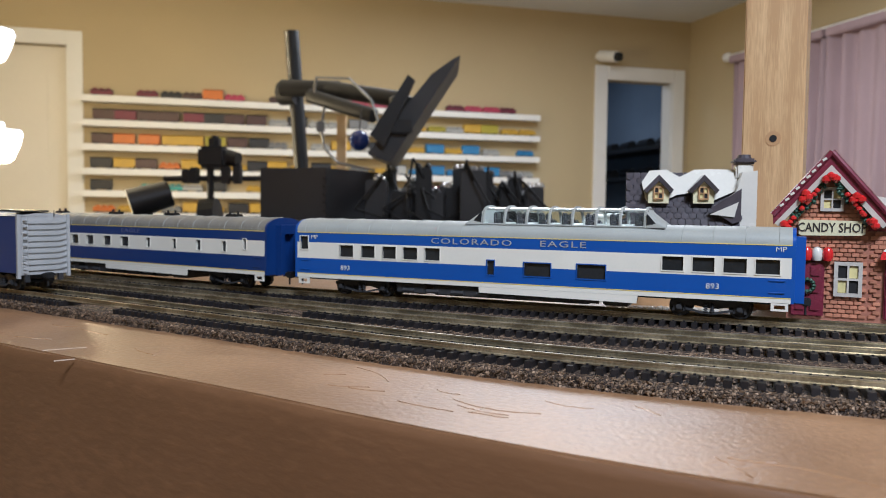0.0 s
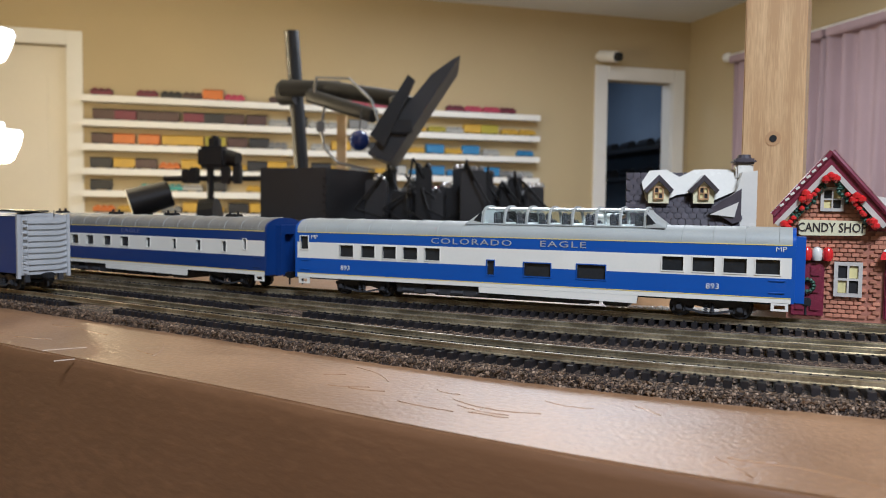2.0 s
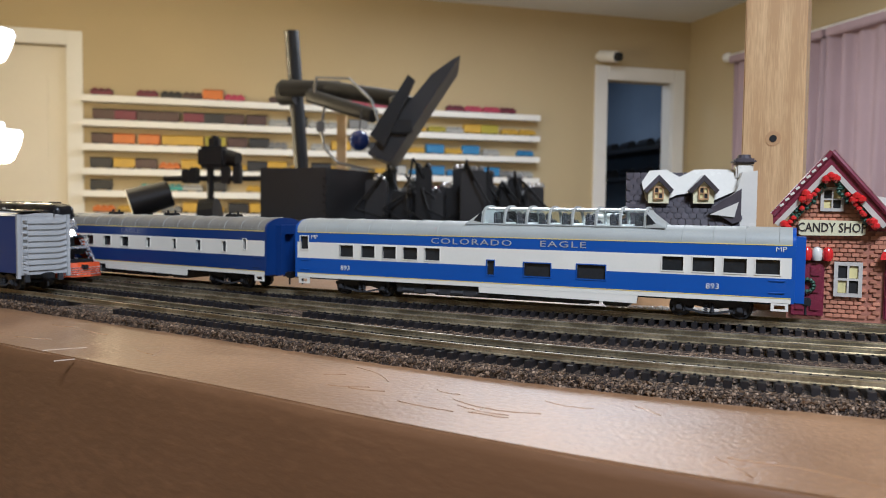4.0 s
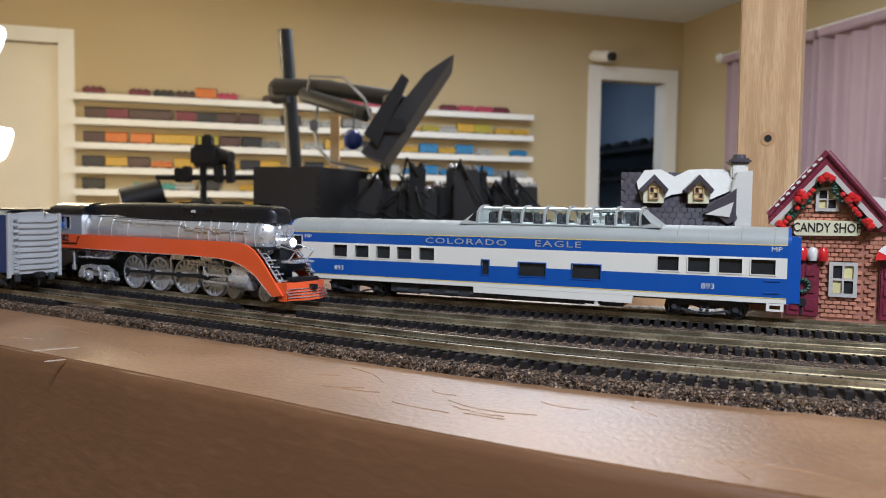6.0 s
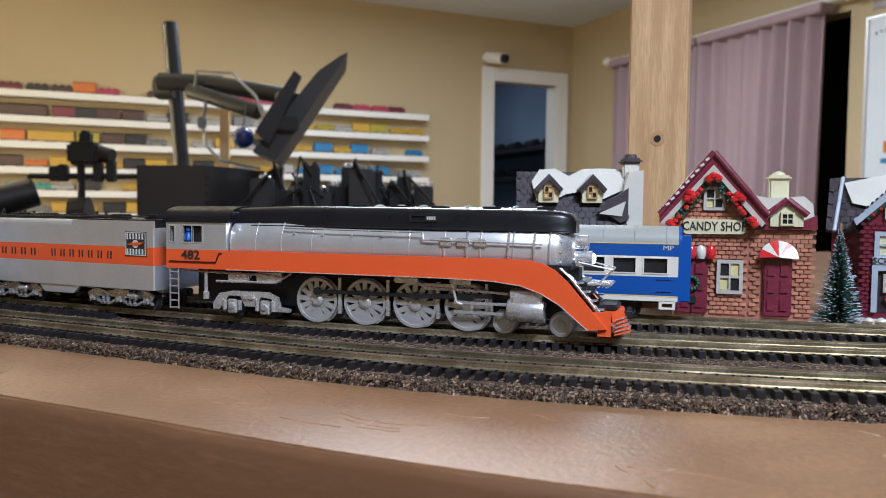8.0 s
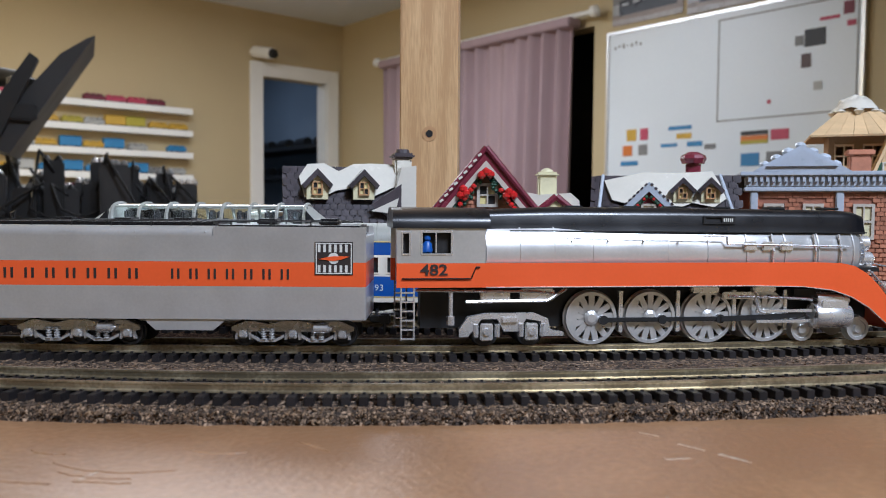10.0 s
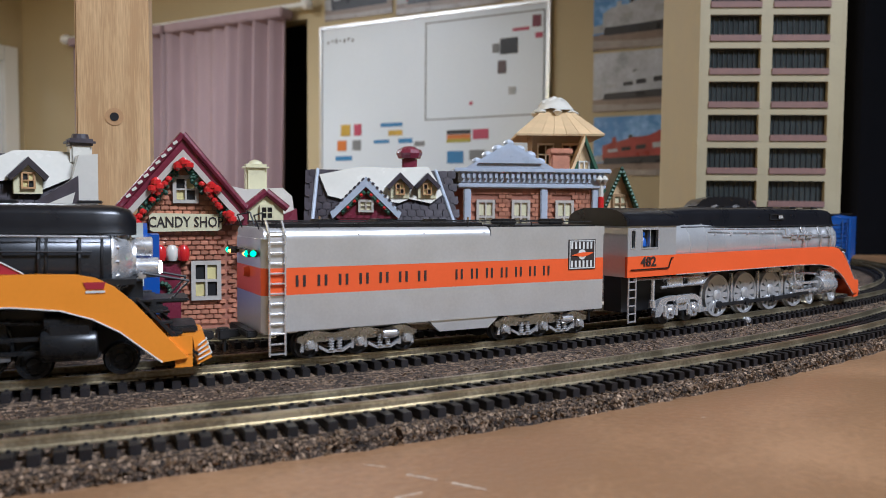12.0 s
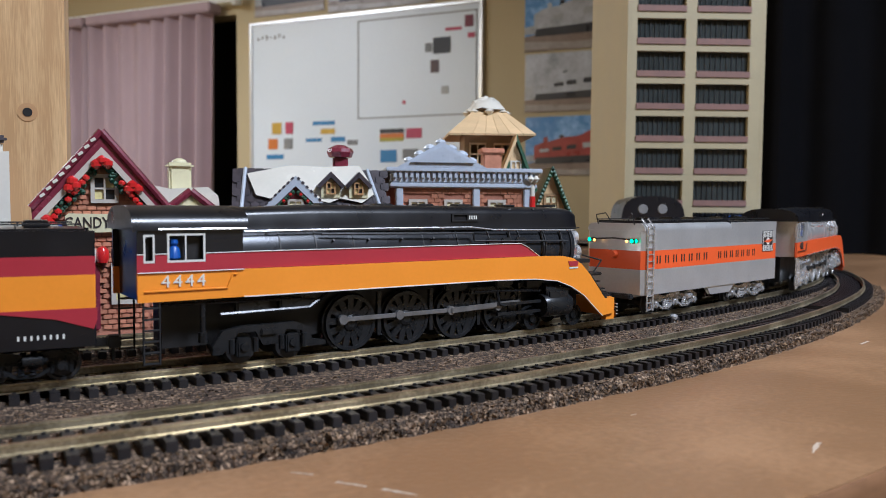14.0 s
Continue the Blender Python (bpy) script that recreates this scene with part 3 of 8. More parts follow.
def passenger_car(name, label, upper, windows, low_windows, dome, top=ROOFGREY):
    """Streamlined coach: striped sides with real window openings, arched roof, skirts, trucks, couplers."""
    car = thing(name, label, "railway carriage", group="coaches")
    L, h = CAR_HALF, 0.0172
    bands = (("letterboard", 0.0328, 0.0393, upper), ("window_band", 0.0226, 0.0328, CREAM), ("lower_side", 0.0126, 0.0226, upper), ("side_sill", 0.0102, 0.0126, CREAM))
    holes = list(windows) + list(low_windows)
    for side in (-1, 1):
        y0, y1 = sorted((side * h, side * (h - 0.0014)))
        for pname, z0, z1, mat in bands:
            bm = B()
            cut = [(a, b, max(c, z0), min(d, z1)) for a, b, c, d in holes if c < z1 and d > z0]
            panel(bm, -L, L, z0, z1, cut, y0, y1)
            part(pname, bm, mat, car)
    pin = B()
    for side in (-1, 1):
        for z in (0.0126, 0.0389):
            box(pin, -L, L, *sorted((side * h, side * (h + 0.00015))), z, z + 0.0004)
    pieces("pinstripe", pin, YELLOW, car)
    # window surrounds, tinted panes
    for k, (a, b, c, d) in enumerate(holes):
        for side in (-1, 1):
            bm = B()
            y0, y1 = sorted((side * (h - 0.0006), side * (h + 0.00035)))
            e = 0.00055
            panel(bm, a - e, b + e, c - e, d + e, [(a, b, c, d)], y0, y1)
            w = part("window", bm, CREAM if c > 0.021 else upper, car)
            bm = B()
            box(bm, a - 0.0003, b + 0.0003, *sorted((side * (h - 0.0012), side * (h - 0.0016))), c - 0.0003, d + 0.0003)
            part("pane", bm, GLAZE, w)
    # inner box, seats seen through the panes
    bm = B()
    box(bm, -L + 0.001, L - 0.001, -h + 0.0028, h - 0.0028, 0.010, 0.0385)
    part("interior", bm, UNDER, car)
    # roof
    prof = arch(h, 0.0393, 0.0478)
    bm = B()
    prism(bm, prof, "x", -L, L)
    part("roof", bm, top, car, smooth=True)
    bm = B()
    for i in range(19):
        x = -L + 0.006 + i * (2 * L - 0.012) / 18
        if dome and -0.03 < x < 0.085:
            continue
        for (ya, za), (yb, zb) in zip(prof[:-1], prof[1:]):
            cyl(bm, (x, ya, za + 0.0001), (x, yb, zb + 0.0001), 0.00018, n=4, caps=False)
    part("roof_seams", bm, ROOFGREY, car)
    bm = B()
    for side in (-1, 1):
        for i in range(75):
            x = -L + 0.004 + i * (2 * L - 0.008) / 74
            box(bm, x - 0.0002, x + 0.0002, *sorted((side * (h - 0.0012), side * (h + 0.0001))), 0.0403, 0.0407)
            box(bm, x - 0.0002, x + 0.0002, *sorted((side * (h - 0.0018), side * (h - 0.0004))), 0.0418, 0.0422)
    part("roof_rivets", bm, ROOFGREY, car)
    if not dome:
        bm = B()
        for x in (-0.1, -0.03, 0.035, 0.1):
            box(bm, x - 0.006, x + 0.006, -0.003, 0.003, 0.047, 0.0495, 0.0006)
            for k in (-1, 1):
                cyl(bm, (x + k * 0.004, 0, 0.049), (x + k * 0.004, 0, 0.0515), 0.0008, n=8)
        part("roof_vents", bm, FLATBLACK, car)
    # ends with diaphragm
    for sx in (-1, 1):
        bm = B()
        prism(bm, [(-h, 0.0102), (h, 0.0102)] + arch(h, 0.0393, 0.0476), "x", *sorted((sx * L, sx * (L + 0.0016))))
        end = part("car_end", bm, upper, car, smooth=True)
        bm = B()
        panel(bm, -0.0085, 0.0085, 0.0098, 0.043, [(-0.0045, 0.0045, 0.0098, 0.037)], 0.0, 0.0045)
        d = part("diaphragm", bm, upper, end)
        d.matrix_basis = pose(sx * (L + 0.0016) + (0.0046 if sx > 0 else -0.0001), 0, 0, 0, 0, 90)
        coupler(car, sx * (L + 0.001), sx)
        bm = B()
        for side in (-1, 1):
            panel(bm, *sorted((sx * (L - 0.001), sx * (L - 0.009))), 0.0062, 0.0104, [(*sorted((sx * (L - 0.0025), sx * (L - 0.0075))), 0.0072, 0.0092)], *sorted((side * (h - 0.001), side * h)))
        part("step", bm, CREAM, car)
        bm = B()
        for side in (-1, 1):
            y = side * (h + 0.0006)
            for z0 in (0.0155, 0.0215):
                tube(bm, [(sx * (L - 0.003), side * h, z0), (sx * (L - 0.003), y, z0), (sx * (L - 0.010), y, z0), (sx * (L - 0.010), side * h, z0)], 0.00018, 5)
        part("grab_irons", bm, upper, car)
    # equipment skirts and underbody
    bm = B()
    for side in (-1, 1):
        prism(bm, [(-0.0197, 0.0101), (-0.0195, 0.0068), (0.0705, 0.0060), (0.0712, 0.0101)], "y", *sorted((side * h, side * (h - 0.001))))
    part("skirt", bm, CREAM, car)
    bm = B()
    box(bm, -L + 0.004, L - 0.004, -0.009, 0.009, 0.0085, 0.0103)
    for x0, x1 in ((-0.075, -0.055), (-0.05, 0.045), (0.052, 0.066)):
        box(bm, x0, x1, -0.0145, 0.0145, 0.0035, 0.0098, 0.0008)
    for i in range(9):
        cyl(bm, (-0.07 + i * 0.016, -0.0148, 0.0055), (-0.062 + i * 0.016, -0.0148, 0.0055), 0.0013, n=8)
    part("underbody_gear", bm, UNDER, car)
    for x in (-0.0998, 0.107):
        truck(car, x, UNDER, 2, 0.0150)
    if dome:
        # glazed observation dome
        d0, d1, dt = -0.0265, 0.0805, 0.0568
        frames = B()
        rows = 7
        for i in range(rows + 1):
            x = d0 + 0.0072 + i * (d1 - d0 - 0.0144) / rows
            pr = arch(0.0125, 0.0462, dt, 14, 0.7)
            for (ya, za), (yb, zb) in zip(pr[:-1], pr[1:]):
                cyl(frames, (x, ya, za), (x, yb, zb), 0.0009, n=5)
        for y, z in ((-0.0126, 0.0466), (0.0126, 0.0466), (-0.0085, 0.0552), (0.0085, 0.0552)):
            cyl(frames, (d0 + 0.006, y, z), (d1 - 0.006, y, z), 0.0006, n=6)
        dm = part("dome", frames, ROOFGREY, car, "silver-grey framed glazed dome")
        bm = B()
        prism(bm, arch(0.0145, 0.0400, 0.0466, 14, 0.55), "x", d0, d1)
        part("dome_base", bm, ROOFGREY, dm, smooth=True)
        bm = B()
        pr = arch(0.0124, 0.0465, dt - 0.0002, 14, 0.7)
        inner = arch(0.0120, 0.0465, dt - 0.0006, 14, 0.7)
        prism(bm, pr + inner[::-1], "x", d0 + 0.0074, d1 - 0.0074)
        gl = part("dome_glass", bm, DOMEGLASS, dm, "clear plastic dome glazing", smooth=True)
        gl.visible_shadow = False
        bm = B()
        for i in range(7):
            x = d0 + 0.014 + i * 0.0135
            for y in (-0.007, 0.007):
                box(bm, x, x + 0.004, y - 0.004, y + 0.004, 0.0462, 0.0495, 0.0008)
                box(bm, x - 0.001, x + 0.001, y - 0.004, y + 0.004, 0.0462, 0.0535, 0.0008)
        part("dome_seats", bm, UNDER, dm)
        bm = B()
        box(bm, d0 + 0.009, d1 - 0.009, -0.0105, 0.0105, 0.0467, 0.0470)
        part("dome_floor", bm, FLATBLACK, dm)
        for sx, xe in ((-1, d0), (1, d1)):
            bm = B()
            pr = arch(0.0128, 0.0462, dt, 14, 0.7)
            lo = arch(0.0145, 0.0462, 0.0475, 14, 0.7)
            a = [bm.verts.new((xe - sx * 0.0075, y, z)) for y, z in pr]
            b = [bm.verts.new((xe + sx * 0.0035, y, z)) for y, z in lo]
            for i in range(len(a) - 1):
                bm.faces.new((a[i], a[i + 1], b[i + 1], b[i]))
            bm.faces.new(a)
            bm.faces.new(b)
            part("dome_fairing", bm, ROOFGREY, dm, smooth=True)
            bm = B()
            for side in (-1, 1):
                prism(bm, [(xe - sx * 0.0062, 0.0478), (xe - sx * 0.0062, 0.0538), (xe - sx * 0.0012, 0.0482)], "y", *sorted((side * 0.0118, side * 0.0134)))
            pieces("dome_end_pane", bm, GLAZE, dm)
    return car


HIGH = [(-0.1138, -0.1039), (-0.0983, -0.0887), (-0.0833, -0.0740), (-0.0692, -0.0595), (-0.0545, -0.0447)]
DOME_W = [(-0.1431, -0.1372, 0.0283, 0.0365)] + [(a, b, 0.0243, 0.0316) for a, b in HIGH] + [(a, b, 0.0244, 0.0317) for a, b in ((0.0834, 0.0941), (0.0987, 0.1094), (0.1138, 0.1248), (0.1290, 0.1402))]
DOME_LOW = [(-0.0147, -0.0104, 0.0175, 0.0257), (0.0075, 0.0231, 0.0178, 0.0252), (0.0380, 0.0537, 0.0178, 0.0255)]


def along(line, s, reach=0.04):
    """Pose of a vehicle that stands on a track with pivots reach either side of s."""
    xa, ya, _ = line.at(s - reach)
    xb, yb, _ = line.at(s + reach)
    return pose((xa + xb) / 2, (ya + yb) / 2, 0, 0, 0, math.degrees(math.atan2(yb - ya, xb - xa)))


dome_car = passenger_car("dome_car", "blue and cream streamlined dome coach with grey roof", BLUE, DOME_W, DOME_LOW, True)
dome_car.matrix_basis = pose(0.1465, 0.0172, 0)
letters("COLORADO", 0.0048, SILVER, dome_car, pose(-0.0252, -0.0173, 0.0359), stretch=1.72, spacing=1.15, label="pale serif lettering on the blue letterboard")
letters("EAGLE", 0.0048, SILVER, dome_car, pose(0.0297, -0.0173, 0.0361), stretch=1.75, spacing=1.15)
letters("893", 0.0042, LETTERLIGHT, dome_car, pose(-0.1096, -0.0173, 0.0172), stretch=1.1)
letters("893", 0.0042, LETTERLIGHT, dome_car, pose(0.1088, -0.0173, 0.0171), stretch=1.1)
letters("MP", 0.0034, LETTERLIGHT, dome_car, pose(0.1405, -0.0173, 0.0370), stretch=1.2)
letters("MP", 0.0034, LETTERLIGHT, dome_car, pose(-0.1325, -0.0173, 0.0362), stretch=1.2)

SLEEP_W = [(x, x + 0.009, 0.0245, 0.0315) for x in (-0.11, -0.095, -0.08, -0.062, -0.043, -0.022, -0.001)] + [(x, x + 0.0042, 0.0245, 0.0315) for x in (0.028, 0.056, 0.081, 0.106)] + [(0.126, 0.129, 0.0265, 0.0335)]
sleeper = passenger_car("sleeping_car", "blue and cream streamlined sleeping coach with weathered roof", NAVY, SLEEP_W, [], False, WEATHERED)
sleeper.matrix_basis = along(SIDING, -0.155, 0.1)
letters("EAGLE", 0.0045, LETTERDIM, sleeper, pose(0.01, -0.0173, 0.036), stretch=1.5, spacing=1.15)


def boxcar(name, label, side_mat, end_mat):
    car = thing(name, label, "freight car", group="freight cars")
    L, h = 0.085, 0.0172
    bm = B()
    box(bm, -L, L, -h + 0.0004, h - 0.0004, 0.0115, 0.0475, 0.0004)
    part("body", bm, side_mat, car)
    bm = B()
    for sx in (-1, 1):
        box(bm, *sorted((sx * L, sx * (L + 0.0008))), -h, h, 0.0105, 0.0482)
        for side in (-1, 1):
            box(bm, *sorted((sx * L, sx * (L + 0.0022))), *sorted((side * h, side * (h - 0.0018))), 0.0085, 0.0485)
    end = part("ribbed_end", bm, end_mat, car, "corrugated steel end")
    bm = B()
    prism(bm, [(-h + 0.003, 0), (-h + 0.007, 0.0013), (h - 0.007, 0.0013), (h - 0.002, 0), (h - 0.007, -0.0013), (-h + 0.007, -0.0013)], "x", -0.0005, 0.0005)
    rib = part("rib", bm, end_mat, end)
    for sx in (-1, 1):
        for i in range(9):
            m = pose(sx * (L + 0.0013), 0, 0.0145 + i * 0.0037)
            if sx < 0 and i == 0:
                rib.matrix_basis = m
            else:
                twin(rib, "rib", m, end)
    bm = B()
    for sx in (-1, 1):
        for y in (-h + 0.0028, -h + 0.0062):
            tube(bm, [(sx * (L + 0.0026), y, 0.011), (sx * (L + 0.0026), y, 0.047)], 0.00028, 5)
        for i in range(9):
            z = 0.013 + i * 0.004
            tube(bm, [(sx * (L + 0.0026), -h + 0.0028, z), (sx * (L + 0.0026), -h + 0.0062, z)], 0.00025, 5)
    part("ladder", bm, end_mat, car)
    bm = B()
    prism(bm, [(-h, 0.0475), (h, 0.0475), (0, 0.0502)], "x", -L - 0.001, L + 0.001)
    part("roof", bm, end_mat, car)
    bm = B()
    box(bm, -L - 0.002, L + 0.002, -0.003, 0.003, 0.0503, 0.0512)
    box(bm, L - 0.02, L + 0.002, -0.013, -0.003, 0.0503, 0.0511)
    tube(bm, [(L + 0.003, 0.006, 0.047), (L + 0.003, 0.006, 0.0515)], 0.0003)
    part("roof_walk", bm, FLATBLACK, car)
    bm = B()
    box(bm, -L + 0.002, L - 0.002, -0.006, 0.006, 0.008, 0.0116)
    for y in (-0.012, 0.010):
        box(bm, L - 0.001, L + 0.001, y, y + 0.003, 0.006, 0.0105)
    part("underframe", bm, UNDER, car)
    for x in (-0.062, 0.062):
        truck(car, x, UNDER, 2, 0.0098)
    coupler(car, L + 0.001, 1)
    coupler(car, -L - 0.001, -1)
    return car


box_car = boxcar("box_car", "light grey ribbed-end box car with blue sides", NAVY, CARGREY)
box_car.matrix_basis = along(FRONT, -0.468, 0.06)


def wheelset(parent, x, r, mat, spokes, name):
    """Pair of spoked drivers on an axle, about its own centre."""
    bm = B()
    for sy in (-1, 1):
        ya, yb = sy * 0.0072, sy * 0.0100
        # flange, tread and rim
        n = 36
        prof = [(ya, r + 0.0007), (sy * 0.0078, r + 0.0006), (sy * 0.0081, r), (yb, r * 0.985), (yb, r * 0.86), (sy * 0.0085, r * 0.85), (ya, r * 0.85)]
        rings = []
        for u, q in prof:
            rings.append([bm.verts.new((q * math.cos(2 * math.pi * i / n), u, q * math.sin(2 * math.pi * i / n))) for i in range(n)])
        for k in range(len(rings)):
            p, q = rings[k], rings[(k + 1) % len(rings)]
            for i in range(n):
                j = (i + 1) % n
                bm.faces.new((p[i], p[j], q[j], q[i]))
        for i in range(spokes):
            t = 2 * math.pi * (i + 0.5) / spokes
            m = pose(0, 0, 0, 0, math.degrees(-t), 0)
            prism_pts = [(r * 0.2, -0.0013), (r * 0.88, -0.0012), (r * 0.88, 0.0012), (r * 0.2, 0.0013)]
            vs0 = len(bm.verts)
            prism(bm, prism_pts, "y", *sorted((sy * 0.0083, sy * 0.0096)))
            bm.verts.ensure_lookup_table()
            bmesh.ops.transform(bm, matrix=m, verts=bm.verts[vs0:])
        lathe(bm, [(sy * 0.0078, r * 0.3), (sy * 0.0100, r * 0.28), (sy * 0.0106, r * 0.16)], 14, "y")
        # crank boss and counterweight
        cyl(bm, (r * 0.42, sy * 0.008, 0), (r * 0.42, sy * 0.0106, 0), r * 0.17, n=12)
        pts = [(r * 0.87 * math.cos(t), r * 0.87 * math.sin(t)) for t in [radians(180 - 52 + 104 * i / 8) for i in range(9)]]
        prism(bm, pts, "y", *sorted((sy * 0.0084, sy * 0.0097)))
    cyl(bm, (0, -0.0078, 0), (0, 0.0078, 0), 0.0016, n=8)
    ob = part(name, bm, mat, parent)
    ob.matrix_basis = pose(x, 0, r)
    return ob


DRIVER_X, DRIVER_R = (-0.0352, -0.0100, 0.0152, 0.0404), 0.0109
PILOT_X, PILOT_R = (0.0576, 0.0832), 0.0052


def steam_locomotive(name, label, c):
    """4-8-4 with skyline casing and a valance that sweeps down to the pilot."""
    loco = thing(name, label, "steam locomotive", group="locomotives")
    # boiler
    bm = B()
    lathe(bm, [(-0.080, 0.0150), (-0.052, 0.0150), (-0.030, 0.0142), (0.02, 0.0136), (0.0802, 0.0134), (0.0809, 0.0130)], 30, "x", (0, 0, 0.0372))
    boiler = part("boiler", bm, c["boiler"], loco, c["boiler_label"], smooth=True)
    for x in (-0.066, -0.052, -0.036, -0.02, -0.004, 0.013, 0.03, 0.047, 0.062, 0.078):
        bm = B()
        r = 0.0152 if x < -0.05 else 0.0146 if x < -0.025 else 0.0140
        lathe(bm, [(x - 0.0004, r - 0.0006), (x - 0.0003, r), (x + 0.0003, r), (x + 0.0004, r - 0.0006)], 30, "x", (0, 0, 0.0372))
        part("boiler_band", bm, c["pipe"] if c["second"] else c["boiler"], boiler, smooth=True)
    bm = B()
    for side in (-1, 1):
        y = side * 0.0147
        tube(bm, [(-0.05, y, 0.0455), (0.02, y, 0.0447), (0.0205, y, 0.0415), (0.075, y * 0.98, 0.0405)], 0.0004, 6)
        for x in (0.028, 0.036, 0.044):
            box(bm, x, x + 0.006, *sorted((side * 0.0128, side * 0.0146)), 0.0385, 0.0425, 0.0006)
        for x in (0.041, 0.060, 0.0715):
            tube(bm, [(x, side * 0.0140, 0.0325), (x, side * 0.0146, 0.0385), (x, side * 0.0122, 0.0455)], 0.0005, 6)
        for x in (-0.045, -0.03, -0.015, 0.0):
            cyl(bm, (x, side * 0.0132, 0.0425), (x, side * 0.0146, 0.0432), 0.0005, n=6)
    part("piping", bm, c["pipe"], boiler)
    # skyline casing
    rows = B()
    prev = None
    for x, hw, zt in ((-0.084, 0.0105, 0.0548), (-0.05, 0.0102, 0.0562), (0.0, 0.0100, 0.0562), (0.055, 0.0098, 0.0558), (0.075, 0.0098, 0.0556), (0.0815, 0.0092, 0.0552), (0.0862, 0.0074, 0.0538), (0.0882, 0.005, 0.051)):
        ring = [rows.verts.new((x, y, z)) for y, z in [(-hw - 0.0012, 0.0455)] + [(p, q) for p, q in arch(hw, 0.0490, zt, 10, 0.55)][::-1] + [(hw + 0.0012, 0.0455)]]
        if prev:
            for i in range(len(ring)):
                j = (i + 1) % len(ring)
                rows.faces.new((prev[i], ring[i], ring[j], prev[j]))
        else:
            rows.faces.new(ring)
        prev = ring
    rows.faces.new(prev)
    casing = part("skyline_casing", rows, BLACK, loco, "glossy black skyline casing", smooth=True)
    bm = B()
    for x in (-0.045, -0.02, 0.0, 0.02, 0.045, 0.07):
        box(bm, x, x + 0.008, -0.003, 0.003, 0.0557, 0.0568, 0.0004)
    for side in (-1, 1):
        panel(bm, 0.012, 0.026, 0.0495, 0.0528, [(0.013, 0.02, 0.05, 0.0523)], *sorted((side * 0.0092, side * 0.0104)))
        tube(bm, [(-0.07, side * 0.0118, 0.0465), (0.085, side * 0.0114, 0.0462)], 0.0003, 5)
    pieces("casing_hatch", bm, FLATBLACK, casing)
    bar = B()
    for i in range(5):
        box(bar, 0.0208 + i * 0.0009, 0.0213 + i * 0.0009, -0.01055, -0.0103, 0.0504, 0.052)
    part("number_board", bar, LETTERLIGHT, casing)
    # smokebox front with headlight
    bm = B()
    lathe(bm, [(0.0882, 0.0131), (0.0892, 0.0128), (0.0905, 0.0115), (0.0925, 0.0105), (0.0945, 0.0070), (0.0955, 0.0068)], 30, "x", (0, 0, 0.0372))
    for i in range(16):
        t = 2 * math.pi * i / 16
        cyl(bm, (0.0885, 0.0121 * math.cos(t), 0.0372 + 0.0121 * math.sin(t)), (0.0905, 0.0121 * math.cos(t), 0.0372 + 0.0121 * math.sin(t)), 0.0006, n=6)
    lathe(bm, [(0.0945, 0.0032), (0.1005, 0.0034), (0.1008, 0.0028)], 18, "x", (0, 0, 0.0412))
    lathe(bm, [(0.0945, 0.0036), (0.1025, 0.0034), (0.1028, 0.0028)], 18, "x", (0, 0, 0.0342))
    for side in (-1, 1):
        box(bm, 0.096, 0.0985, side * 0.006 - 0.001, side * 0.006 + 0.001, 0.031, 0.033, 0.0003)
    front = part("smokebox_front", bm, CHROME, loco, "bright silver smokebox front with twin lamps", smooth=True)
    front.matrix_basis = pose(-0.0075, 0, 0)
    bm = B()
    lathe(bm, [(0.1028, 0.0024), (0.1036, 0.0020), (0.1039, 0.001)], 16, "x", (0, 0, 0.0342))
    part("headlight", bm, LIT if c["lit"] else CHROME, front)
    # cab
    bm = B()
    z0, z1 = 0.0245, 0.0478
    win = [(-0.1055, -0.1005, 0.0378, 0.0458), (-0.1000, -0.0945, 0.0378, 0.0458), (-0.1130, -0.1107, 0.0378, 0.0455)]
    for side in (-1, 1):
        panel(bm, -0.1155, -0.0808, 0.0340, z1, win, *sorted((side * 0.0172, side * 0.0160)))
    panel(bm, -0.0816, -0.0808, 0.0340, z1, [], -0.0160, 0.0160)
    cab = part("cab", bm, c["cab"], loco)
    bm = B()
    for side in (-1, 1):
        y = sorted((side * 0.0174, side * 0.0168))
        panel(bm, -0.1062, -0.0938, 0.0371, 0.0465, win[:2], *y)
        panel(bm, -0.1136, -0.1101, 0.0371, 0.0462, [win[2]], *y)
    part("window_frames", bm, c["trim"], cab)
    bm = B()
    box(bm, -0.1135, -0.083, -0.0148, 0.0148, 0.026, 0.046)
    part("cab_interior", bm, FLATBLACK, cab)
    prof = arch(0.0178, 0.0475, 0.0556, 16, 0.75)
    bm = B()
    prism(bm, prof, "x", -0.1170, -0.079)
    part("cab_roof", bm, BLACK, cab, smooth=True)
    bm = B()
    prism(bm, [(-0.0150, 0.0245), (0.0150, 0.0245), (0.0158, 0.0475)] + arch(0.0158, 0.0475, 0.054, 12, 0.75)[1:-1] + [(-0.0158, 0.0475)], "x", -0.1137, -0.1129)
    part("cab_back", bm, c["cab"], cab)
    if c["figure"]:
        bm = B()
        lathe(bm, [(0.0375, 0.001), (0.0385, 0.0022), (0.0415, 0.0018), (0.0425, 0.0009), (0.0432, 0.0014), (0.0445, 0.0013), (0.0449, 0.0004)], 10, "z", (-0.1035, -0.0153, 0))
        part("driver_figurine", bm, BLUE, cab, smooth=True)
    # valance: level along the boiler, sweeping down at the front
    sweep = [(0.060, 0.0340), (0.070, 0.0337), (0.076, 0.0325), (0.0815, 0.0295), (0.087, 0.0245), (0.0935, 0.0170), (0.099, 0.0105), (0.1035, 0.0055)]
